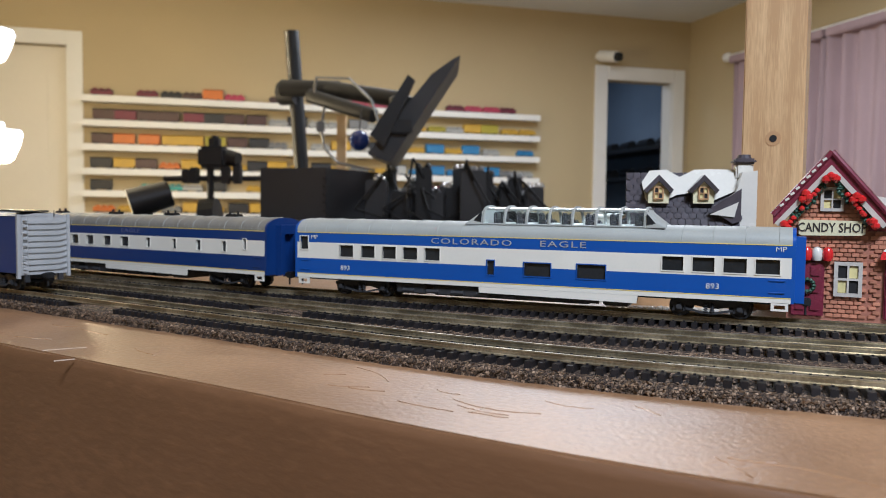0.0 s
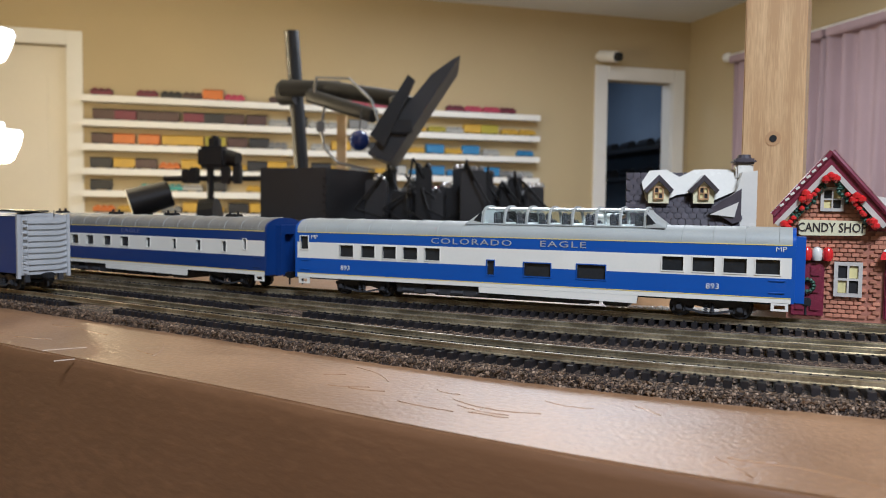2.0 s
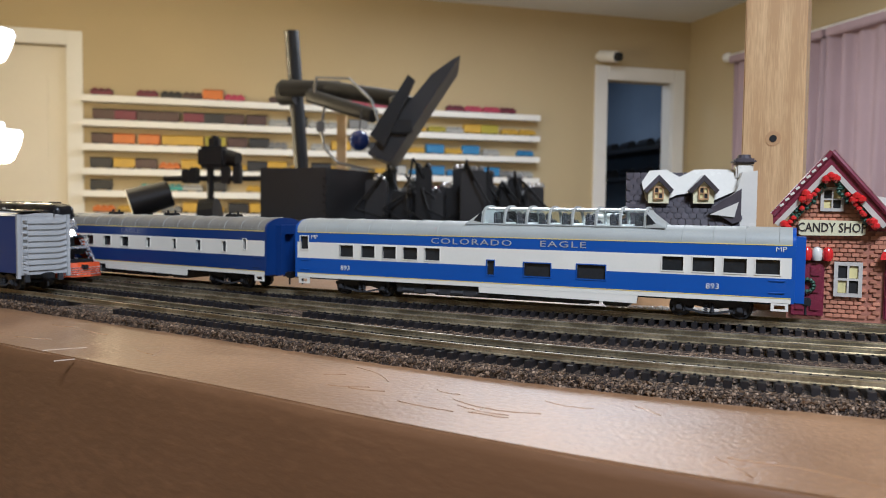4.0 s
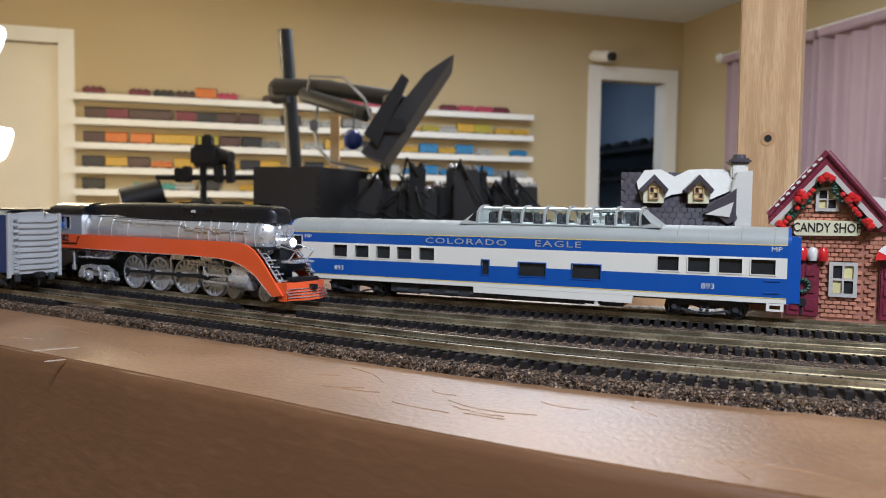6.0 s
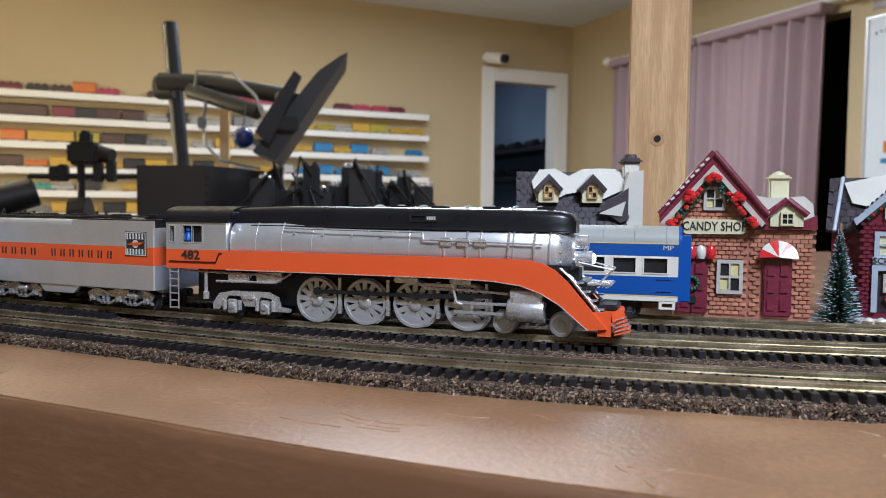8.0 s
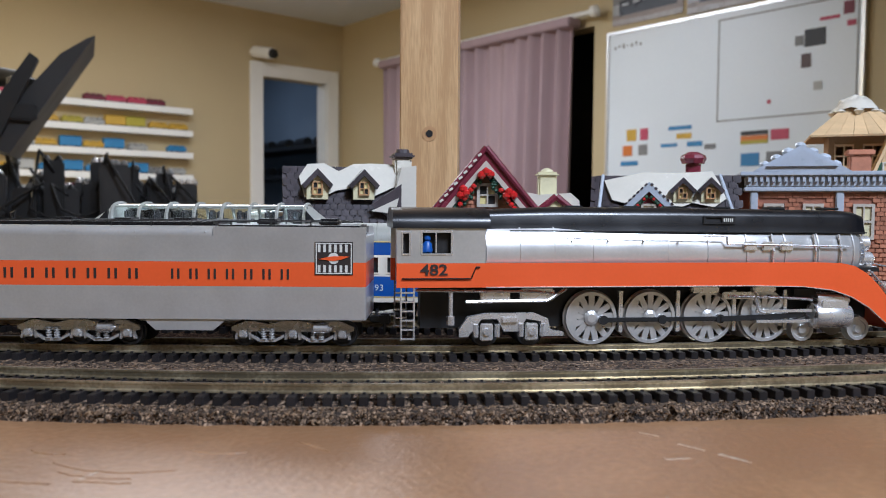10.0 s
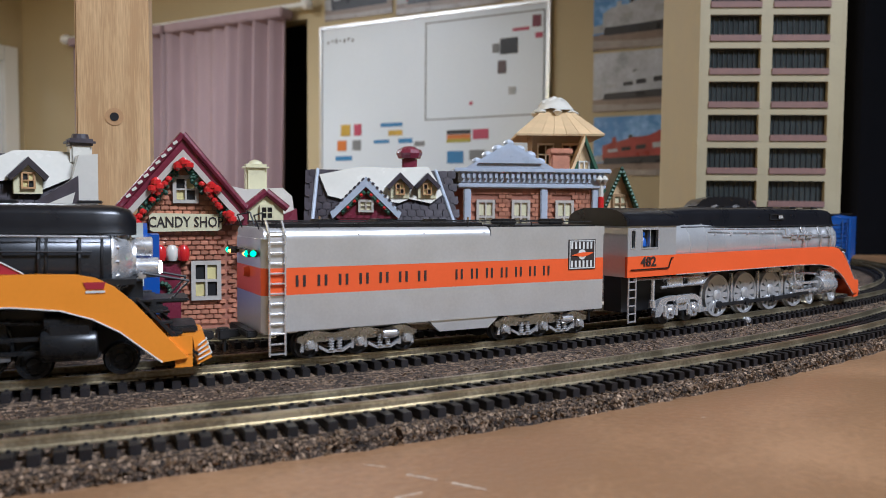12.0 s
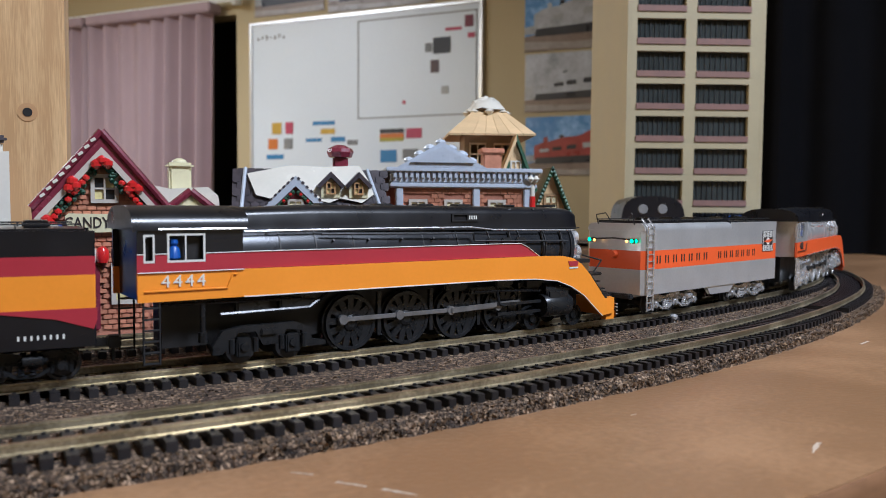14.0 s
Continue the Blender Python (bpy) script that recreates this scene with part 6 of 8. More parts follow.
def schoolhouse():
    h = thing("school_house", "glazed ceramic red brick school with snowy grey roof", "model house", group="village houses")
    house_base(h, -0.042, 0.045, -0.008, 0.05)
    bm = B()
    box(bm, -0.038, 0.041, 0.004, 0.048, -0.004, 0.046)
    prism(bm, [(-0.022, -0.004), (0.008, -0.004), (0.008, 0.0520), (-0.007, 0.0670), (-0.022, 0.0520)], "y", -0.006, 0.01)
    part("wall", bm, MAROON, h, "dark red glazed walls")
    brick_face(h, -0.0215, 0.0075, 0.0, 0.050, -0.0063, lambda x, z: abs(x) > 0 and not (abs(x + 0.007) < 0.0095 and z < 0.043), limit=120, seed=5, mat=MAROON)
    brick_face(h, 0.0085, 0.0405, 0.0, 0.044, 0.0037, lambda x, z: not (abs(x - 0.0165) < 0.005 and 0.016 < z < 0.036) and not (abs(x - 0.0315) < 0.005 and 0.016 < z < 0.036), limit=150, seed=6, mat=MAROON)
    shingle_roof(h, -0.041, 0.0445, 0.0460, 0.0760, -0.001, 0.020, SLATE, limit=150, step=0.005)
    bm = B()
    vs = []
    pts = [(-0.033, 0.0720), (-0.028, 0.0600), (-0.012, 0.0560), (0.004, 0.0575), (0.012, 0.0560), (0.018, 0.0585), (0.030, 0.0560), (0.037, 0.0610), (0.034, 0.0700), (0.030, 0.0775), (0.010, 0.0765), (-0.010, 0.0770)]
    for o in (0.0, -0.003):
        vs.append([bm.verts.new((x, -0.001 + (z - 0.0460) * 0.7 + o, z + 0.0012)) for x, z in pts])
    for i in range(len(pts)):
        j = (i + 1) % len(pts)
        bm.faces.new((vs[0][i], vs[0][j], vs[1][j], vs[1][i]))
    bm.faces.new(vs[0])
    bm.faces.new(vs[1][::-1])
    part("snow_drift", bm, SNOW, h, "white snow on the roof")
    for sx in (-1, 1):
        bm = B()
        prism(bm, [(-0.007, 0.0715), (-0.007 + sx * 0.0195, 0.0520), (-0.007 + sx * 0.0180, 0.0485), (-0.007, 0.0660)], "y", -0.009, 0.012)
        part("gable_roof", bm, BLUEGREY, h, "blue-grey snow-striped gable roof")
        bm = B()
        for i in range(8):
            t = 0.08 + i * 0.115
            x, z = -0.007 + sx * 0.0195 * t, 0.0715 - 0.0195 * t
            box(bm, -0.0008, 0.0008, -0.0094, 0.01, -0.0004, 0.0007, m=pose(x, 0, z, 0, sx * 45, 0))
        part("roof_stripes", bm, SLATE, h)
    bm = B()
    tube(bm, [(-0.0365, -0.003, 0.0450), (-0.0340, 0.019, 0.0765)], 0.0011, 8)
    tube(bm, [(0.0430, -0.003, 0.0450), (0.0345, 0.019, 0.0765)], 0.0010, 8)
    part("roof_edge", bm, BLUEGREY, h, smooth=True)
    dormer(h, 0.0125, 0.004, 0.0600, 0.0105, 0.0125, PALEYELLOW, SLATE)
    dormer(h, 0.0280, 0.004, 0.0600, 0.0105, 0.0125, PALEYELLOW, SLATE)
    bm = B()
    box(bm, 0.0150, 0.0235, 0.018, 0.026, 0.074, 0.0840, 0.001)
    lathe(bm, [(0.0835, 0.0065), (0.0865, 0.0078), (0.0885, 0.0070), (0.0905, 0.003)], 8, "z", (0.0192, 0.022, 0))
    part("chimney", bm, MAROON, h, "maroon chimney")
    leaf, bm = B(), B()
    for sx in (-1, 1):
        for i in range(10):
            t = 0.1 + i * 0.08
            lathe(leaf, [(-0.0014, 0.0004), (0, 0.0014), (0.0014, 0.0004)], 6, "z", (-0.007 + sx * 0.0150 * t, -0.0078, 0.0640 - 0.0145 * t))
            if i % 3 == 1:
                bm = B()
                lathe(bm, [(-0.001, 0.0003), (0, 0.0011), (0.001, 0.0003)], 6, "z", (-0.007 + sx * 0.0150 * t, -0.0092, 0.0640 - 0.0145 * t))
                part("berry", bm, BERRY, h)
    part("garland", leaf, LEAF, h)
    window_part(h, -0.007, -0.0066, 0.0555, 0.006, 0.0045, STONE, PALEYELLOW)
    window_part(h, -0.007, -0.0066, 0.0375, 0.0125, 0.0105, BLUEGREY, PALEYELLOW)
    for x in (0.0165, 0.0315):
        window_part(h, x, 0.0034, 0.0265, 0.006, 0.0145, STONE, PALEYELLOW)
    bm = B()
    box(bm, -0.0165, 0.0025, -0.0085, -0.006, 0.0265, 0.0315, 0.0006)
    s = part("sign_board", bm, BLUEGREY, h, "pale sign board over the door")
    letters("SCHOOL", 0.0048, LETTER, s, pose(-0.007, -0.0087, 0.0290), stretch=0.95)
    bm = B()
    panel(bm, -0.0165, 0.0025, 0.0, 0.0265, [(-0.0135, -0.0005, 0.0, 0.0235)], -0.0085, -0.006)
    part("door_frame", bm, BLUEGREY, h)
    bm = B()
    box(bm, -0.0135, -0.0005, -0.0064, -0.0058, 0.0, 0.0235)
    d = part("door", bm, SLATE, h)
    window_part(d, -0.007, -0.0070, 0.0165, 0.0055, 0.008, STONE, PALEYELLOW)
    bm = B()
    for k in range(7):
        t = 2 * math.pi * k / 7
        lathe(bm, [(-0.001, 0.0004), (0, 0.0013), (0.001, 0.0004)], 6, "z", (-0.007 + 0.002 * math.cos(t), -0.0085, 0.0085 + 0.002 * math.sin(t)))
    part("wreath", bm, BERRY, d)
    return h


def bank_house():
    h = thing("savings_bank", "glazed ceramic brick bank with pale blue cornice and pediment", "model house", group="village houses")
    house_base(h, -0.048, 0.046, -0.006, 0.05)
    bm = B()
    box(bm, -0.036, 0.040, 0.002, 0.046, -0.004, 0.058)
    part("wall", bm, MORTAR, h)
    wins = (-0.024, -0.004, 0.021)
    brick_face(h, -0.0355, 0.0395, 0.0, 0.056, 0.0017, lambda x, z: all(abs(x - w) > 0.006 or not 0.030 < z < 0.052 for w in wins), limit=280, seed=7)
    bm = B()
    for z0, z1, o in ((0.0560, 0.0585, 0.002), (0.0585, 0.0640, 0.0015), (0.0640, 0.0665, 0.0045)):
        box(bm, -0.038 - o, 0.042 + o, -o, 0.048, z0, z1, 0.0006)
    for i in range(26):
        x = -0.038 + i * 0.0031
        box(bm, x, x + 0.0016, -0.0034, 0.0, 0.0612, 0.0640)
    c = part("cornice", bm, BLUEGREY, h, "pale blue-grey dentilled cornice")
    bm = B()
    prism(bm, [(-0.036, 0.0665), (0.014, 0.0665), (-0.011, 0.0800)], "y", -0.004, 0.02)
    prism(bm, [(-0.029, 0.0690), (0.007, 0.0690), (-0.011, 0.0775)], "y", -0.0055, -0.003)
    snow_blob(bm, [(-0.011 + 0.006 * k, 0.004, 0.0800 - abs(k) * 0.0032) for k in (-3, -2, -1, 0, 1, 2, 3)], 0.0035)
    part("pediment", bm, BLUEGREY, h, "pale pediment with snow")
    for x in (-0.0345, 0.0090, 0.0385):
        bm = B()
        box(bm, x - 0.002, x + 0.002, -0.001, 0.003, 0.0, 0.0562, 0.0005)
        part("pilaster", bm, BLUEGREY, h)
    for x in wins:
        window_part(h, x, 0.0012, 0.041, 0.0075, 0.0150, STONE, PALEYELLOW)
    bm = B()
    box(bm, -0.018, 0.004, -0.0025, 0.002, 0.0200, 0.0275, 0.0006)
    s = part("sign_board", bm, SNOW, h, "pale sign board with dark lettering bars")
    bar_row("1111111 1111", 0.019, 0.0032, LETTER, s, pose(-0.007, -0.0027, 0.0238))
    bm = B()
    for k in range(4):
        cyl(bm, (0.0415, -0.001, 0.010 + k * 0.012), (0.0415, -0.001, 0.016 + k * 0.012), 0.0017, n=10)
    part("candy_stripe", bm, BERRY, h, "red candy stripes on the corner post")
    bm = B()
    cyl(bm, (0.0415, -0.001, -0.004), (0.0415, -0.001, 0.060), 0.0014, n=10)
    for k in range(2):
        lathe(bm, [(-0.002, 0.0006), (0, 0.0022), (0.002, 0.0006)], 8, "z", (0.040 + k * 0.003, -0.003, 0.061))
    part("corner_post", bm, SNOW, h)
    # recessed side porch with dark columns
    bm = B()
    box(bm, -0.058, -0.036, 0.012, 0.044, -0.004, 0.056)
    p = part("side_porch", bm, MORTAR, h)
    bm = B()
    box(bm, -0.060, -0.036, 0.006, 0.046, 0.0560, 0.0640, 0.0008)
    part("porch_cornice", bm, SLATE, p)
    bm = B()
    box(bm, 0.0165, 0.0275, 0.020, 0.030, 0.066, 0.0760, 0.0008)
    box(bm, 0.0150, 0.0290, 0.0185, 0.0315, 0.0755, 0.0785, 0.0006)
    part("chimney", bm, BRICK, h)
    return h


def wooden_tower():
    h = thing("wooden_tower_house", "pale laser-cut wooden house with snowy tower roof", "model house", group="village houses")
    bm = B()
    panel(bm, -0.020, 0.020, TOP, 0.108, [(-0.0155, -0.0035, 0.086, 0.100), (0.0035, 0.0155, 0.086, 0.100)], -0.020, -0.018)
    box(bm, -0.020, -0.018, -0.018, 0.020, TOP, 0.108)
    box(bm, 0.018, 0.020, -0.018, 0.020, TOP, 0.108)
    box(bm, -0.018, 0.018, 0.018, 0.020, TOP, 0.108)
    t = part("tower_wall", bm, DARKPLY, h, "brown boarded tower walls")
    for x in (-0.0095, 0.0095):
        bm = B()
        panel(bm, x - 0.0065, x + 0.0065, 0.085, 0.101, [(x - 0.0055, x - 0.0005, 0.0865, 0.0925), (x + 0.0005, x + 0.0055, 0.0865, 0.0925), (x - 0.0055, x - 0.0005, 0.0935, 0.0995), (x + 0.0005, x + 0.0055, 0.0935, 0.0995)], -0.0212, -0.0200)
        part("window", bm, PLY, t)
    # tower roof of sloping boards
    apex = 0.131
    for k in range(4):
        for i in range(7):
            a0, a1 = -0.034 + i * 0.068 / 7, -0.034 + (i + 1) * 0.068 / 7 - 0.0003
            bm = B()
            v = [bm.verts.new(p) for p in ((a0, -0.034, 0.1065), (a1, -0.034, 0.1065), (a1 * 0.22, -0.0075, apex - 0.003), (a0 * 0.22, -0.0075, apex - 0.003))]
            w = [bm.verts.new(p.co + Vector((0, 0.0003, -0.0013))) for p in v]
            bm.faces.new(v)
            bm.faces.new(w[::-1])
            for p in range(4):
                q = (p + 1) % 4
                bm.faces.new((v[p], w[p], w[q], v[q]))
            o = part("roof_board", bm, PLY, h)
            o.matrix_basis = pose(0, 0, 0, 0, 0, 90 * k)
    bm = B()
    rnd = random.Random(9)
    lathe(bm, [(apex - 0.0060, 0.0165), (apex - 0.0035, 0.0150), (apex + 0.0005, 0.0105), (apex + 0.0030, 0.0050), (apex + 0.0038, 0.001)], 16, "z")
    for v in bm.verts:
        v.co += Vector((rnd.uniform(-1, 1), rnd.uniform(-1, 1), rnd.uniform(-1, 1))) * 0.0013
    for k in range(8):
        t_ = 2 * math.pi * k / 8
        lathe(bm, [(-0.003, 0.001), (0, 0.004), (0.002, 0.001)], 8, "z", (0.016 * math.cos(t_), 0.016 * math.sin(t_), apex - 0.0075))
    part("snow_cap", bm, SNOW, h, "white snow cap", smooth=True)
    # front wing with green trimmed gable
    bm = B()
    prism(bm, [(0.006, TOP), (0.030, TOP), (0.030, 0.0700), (0.018, 0.100), (0.006, 0.0700)], "y", -0.036, -0.0205)
    box(bm, 0.030, 0.062, -0.030, 0.010, TOP, 0.0560)
    w = part("wing_wall", bm, PLY, h)
    for x, z in ((0.018, 0.080), (0.018, 0.052)):
        bm = B()
        panel(bm, x - 0.0042, x + 0.0042, z - 0.008, z + 0.008, [(x - 0.0032, x - 0.0004, z - 0.007, z + 0.007), (x + 0.0004, x + 0.0032, z - 0.007, z + 0.007)], -0.0372, -0.036)
        part("window", bm, SNOW, w)
        for sx in (-1, 1):
            bm = B()
            box(bm, x + sx * 0.0065 - 0.0018, x + sx * 0.0065 + 0.0018, -0.0376, -0.036, z - 0.008, z + 0.008, 0.0003)
            part("shutter", bm, GREENFOIL, w)
    for sx in (-1, 1):
        bm = B()
        prism(bm, [(0.018, 0.1060), (0.018 + sx * 0.0165, 0.0680), (0.018 + sx * 0.0150, 0.0660), (0.018, 0.1010)], "y", -0.040, -0.021)
        part("gable_roof", bm, GREENFOIL if sx > 0 else PLY, h)
    bm = B()
    prism(bm, [(0.034, 0.0520), (0.058, 0.0520), (0.046, 0.0790)], "y", -0.036, -0.030)
    g = part("side_gable", bm, PLY, h)
    window_part(g, 0.046, -0.0363, 0.0590, 0.0085, 0.0100, DARKPLY, PALEYELLOW)
    for sx in (-1, 1):
        bm = B()
        prism(bm, [(0.046, 0.0840), (0.046 + sx * 0.0155, 0.0510), (0.046 + sx * 0.0140, 0.0490), (0.046, 0.0790)], "y", -0.040, 0.004)
        part("side_gable_roof", bm, PLY if sx < 0 else GREENFOIL, h)
        bm = B()
        for i in range(14):
            t_ = i / 13
            lathe(bm, [(-0.0018, 0.0005), (0, 0.0018), (0.0018, 0.0005)], 6, "z", (0.046 + sx * 0.0150 * t_, -0.0405, 0.0825 - 0.0320 * t_))
        part("trim_garland", bm, GREENFOIL, h)
    return h


def bottle_brush_tree():
    t = thing("bottle_brush_tree", "frosted green bottle-brush model tree", "model tree")
    bm = B()
    cyl(bm, (0, 0, TOP), (0, 0, 0.05), 0.0012, 0.0006, 8)
    cyl(bm, (0, 0, TOP), (0, 0, TOP + 0.005), 0.007, 0.006, 12)
    part("trunk", bm, DARKPLY, t)
    rnd = random.Random(3)
    for name, mat, n in (("bristles", LEAF, 1500), ("frost", BLUEGREY, 500)):
        bm = B()
        for _ in range(n):
            z = rnd.uniform(TOP + 0.004, 0.043)
            r = 0.0165 * (1 - (z - TOP) / 0.058) * rnd.uniform(0.75, 1.05)
            a = rnd.uniform(0, 2 * math.pi)
            base = Vector((0, 0, z))
            tip = Vector((r * math.cos(a), r * math.sin(a), z + rnd.uniform(0.0, 0.004)))
            side = Vector((-math.sin(a), math.cos(a), 0)) * 0.0005
            if name == "frost":
                base = base.lerp(tip, 0.75)
                tip = tip + (tip - base) * 0.05
            va = [bm.verts.new(p) for p in (base + side, base - side, tip, base + Vector((0, 0, 0.0005)))]
            for f in ((0, 1, 2), (1, 3, 2), (3, 0, 2), (0, 3, 1)):
                bm.faces.new([va[i] for i in f])
        part(name, bm, mat, t)
    return t


cottage = snow_cottage()
cottage.matrix_basis = pose(0.2310, 0.0765, 0, 0, 0, 12) @ Matrix.Diagonal((1.1, 1.0, 1.0, 1))
shop = candy_shop()
shop.matrix_basis = pose(0.3140, 0.0410, 0, 0, 0, -2)
school = schoolhouse()
school.matrix_basis = pose(0.4150, 0.0840, 0, 0, 0, -14)
bank = bank_house()
bank.matrix_basis = pose(0.5200, 0.1050, 0, 0, 0, -18) @ Matrix.Diagonal((1.12, 1.0, 1.2, 1))
tower = wooden_tower()
tower.matrix_basis = pose(0.5660, 0.1540, 0, 0, 0, -22) @ Matrix.Diagonal((0.88, 0.88, 0.985, 1))
brush = bottle_brush_tree()
brush.matrix_basis = pose(0.3765, 0.0600, 0)
copy_thing(brush, pose(0.4560, 0.0520, 0))

# pine post that carries the upper level
post = thing("pine_post", "planed pine post with a dark knot", "wooden post")
bm = B()
box(bm, -0.0178, 0.0178, 0, 0.036, TOP, CEIL, 0.0008)
part("timber", bm, PINE, post)
bm = B()
lathe(bm, [(-0.0003, 0.0046), (0.0004, 0.0046)], 18, "y", (0, 0, 0))
k = part("knot", bm, TAN, post)
k.matrix_basis = pose(0.0006, 0, 0.1010)
bm = B()
lathe(bm, [(-0.0006, 0.0022), (0.0003, 0.0022)], 14, "y", (0, 0, 0))
kk = part("knot_core", bm, FLATBLACK, post)
kk.matrix_basis = pose(0.0006, 0, 0.1010)
post.matrix_basis = pose(0.2785, 0.1090, 0, 0, 0, -4)

# ---- things along the shelf wall ----
ROOMTURN = pose(0, 0, 0, 0, 0, TURN)
TINTS = {
    "maroon": (0.17, 0.02, 0.04), "rose": (0.45, 0.05, 0.10), "brown": (0.075, 0.035, 0.028), "orange": (0.60, 0.17, 0.02), "yellow": (0.55, 0.34, 0.03),
    "grey": (0.20, 0.20, 0.20), "white": (0.42, 0.42, 0.40), "blue": (0.04, 0.20, 0.42), "teal": (0.06, 0.34, 0.30), "black": (0.018, 0.018, 0.020), "olive": (0.40, 0.34, 0.03)}
CARPAINT = {k: material(k + "_model_paint", v, 0.5, vary=0.12, scale=30, fine=300, bump=0.03) for k, v in TINTS.items()}


def shelf_model(tint, low):
    """Model freight car, about the size of a hand, as shown on the wall shelves."""
    kind = "flat car" if low else "box car"
    ob = thing("model_" + kind.replace(" ", "_"), "%s model %s on a white wall shelf" % (tint, kind), "model train car", group="shelf models")
    h = 0.018 if low else 0.046
    bm = B()
    box(bm, -0.085, 0.085, -0.019, 0.019, 0.012, 0.012 + h, 0.003)
    if low:
        for x in (-0.05, 0.0, 0.05):
            box(bm, x - 0.02, x + 0.02, -0.016, 0.016, 0.03, 0.044, 0.004)
    part("body", bm, CARPAINT[tint], ob)
    bm = B()
    prism(bm, [(-0.020, 0.012 + h), (0.020, 0.012 + h), (0.012, 0.017 + h), (-0.012, 0.017 + h)], "x", -0.086, 0.086)
    part("roof", bm, CARPAINT["grey" if tint in ("white", "teal") else "black" if tint in ("maroon", "brown") else tint], ob)
    bm = B()
    box(bm, -0.02, 0.02, -0.0195, 0.0195, 0.016, 0.008 + h, 0.001)
    part("door", bm, CARPAINT[tint], ob)
    for x in (-0.058, 0.058):
        bm = B()
        box(bm, x - 0.02, x + 0.02, -0.017, 0.017, 0.006, 0.014, 0.002)
        for k in (-1, 1):
            cyl(bm, (x + k * 0.012, -0.018, 0.006), (x + k * 0.012, 0.018, 0.006), 0.006, n=12)
        part("truck", bm, CARPAINT["black"], ob)
    return ob


SHELF_Z = (0.607, 0.482, 0.358, 0.233, 0.119, 0.004)
for z in SHELF_Z:
    sh = thing("wall_shelf", "long narrow white wall shelf carrying model trains", "shelf", ROOMTURN, group="wall shelves")
    bm = B()
    box(bm, -0.745, 1.785, BACK - 0.085, BACK - 0.001, z - 0.026, z, 0.002)
    part("board", bm, WHITE, sh)
    bm = B()
    box(bm, -0.745, 1.785, BACK - 0.090, BACK - 0.0852, z - 0.028, z + 0.005, 0.001)
    part("lip", bm, WHITE, sh)
ROWS = (
    "maroon- maroon- maroon- black- brown- orange rose- maroon- brown- rose- rose- rose- rose- rose- maroon- rose- rose- maroon- rose- rose- maroon- maroon-",
    "brown maroon brown brown maroon black brown brown white- black white- white- grey white- yellow- yellow- olive- white- yellow olive yellow- yellow-",
    "brown orange orange yellow yellow olive brown black grey- grey- white- yellow white- black white- yellow- blue yellow- blue white- yellow- blue-",
    "black yellow brown orange- yellow black yellow- black yellow yellow- black yellow- grey- yellow- white blue- blue blue- black- blue grey- white-",
    "black brown teal- teal- white- black brown yellow- black grey white- black yellow- black white- brown maroon rose black grey- black black",
    "orange- yellow- black grey- yellow yellow- black yellow black yellow- white- black yellow- black orange yellow- black black grey- black white black",
)
protos = {}
rnd = random.Random(12)
for z, row in zip(SHELF_Z, ROWS):
    names = row.split()
    a = -0.70
    for i, n in enumerate(names):
        length = 2.46 / len(names)
        low = n.endswith("-")
        key = n
        p = room(a + length * (i + 0.5) + rnd.uniform(-0.012, 0.012), BACK - 0.045, z + 0.0002, rnd.uniform(-1.5, 1.5))
        if key not in protos:
            protos[key] = shelf_model(n.rstrip("-"), low)
            protos[key].matrix_basis = p
            protos[key].scale.x = 0.62
        elif rnd.random() > 0.08:
            copy_thing(protos[key], p)

# security camera over the doorway
sc = thing("security_camera", "white bullet security camera over the doorway", "camera", ROOMTURN)
bm = B()
cyl(bm, (2.20, BACK - 0.03, 1.00), (2.245, BACK - 0.16, 0.975), 0.034, 0.034, 18)
part("housing", bm, WHITE, sc, smooth=True)
bm = B()
cyl(bm, (2.243, BACK - 0.155, 0.976), (2.252, BACK - 0.185, 0.970), 0.030, 0.026, 18)
part("lens", bm, GLAZE, sc, smooth=True)
bm = B()
cyl(bm, (2.20, BACK, 1.0), (2.20, BACK - 0.05, 1.0), 0.022, 0.022, 12)
part("bracket", bm, WHITE, sc)

# hung garments rail and shelf edges in the room beyond
for z in (0.46, 0.26):
    s2 = thing("dark_shelf", "dark shelf with black tools in the unlit back room", "shelf", ROOMTURN, group="back room shelves")
    bm = B()
    box(bm, 2.72, 2.998, BACK + 0.12, BACK + 1.44, z, z + 0.03, 0.004)
    part("board", bm, FLATBLACK, s2)
    bm = B()
    for k in range(4):
        cyl(bm, (2.86, BACK + 0.20 + k * 0.26, z + 0.065), (2.88, BACK + 0.38 + k * 0.26, z + 0.067), 0.036, 0.03, 10)
    part("tool_case", bm, FLATBLACK, s2)
# unseen cool fill, added to brighten the slate walls beyond the doorway
area_lamp("back_room_fill", room(2.1, BACK + 0.8, CEIL - 0.05), 0.3, 0.3, 4, (0.85, 0.92, 1.0))

# ---- curtain wall ----
PINK = material("dusty_pink_curtain_cloth", (0.38, 0.28, 0.30), 0.9, vary=0.08, scale=20, fine=400, bump=0.08, stretch=(1, 1, 0.2))
DRAPE = material("black_drape_cloth", (0.003, 0.003, 0.004), 1.0, vary=0.3, scale=20, fine=400, bump=0.08)
DRAPE.node_tree.nodes["Principled BSDF"].inputs["Specular IOR Level"].default_value = 0.1
BOARDWHITE = material("whiteboard_enamel", (0.72, 0.77, 0.82), 0.36, vary=0.03, scale=3, fine=80, bump=0.0)


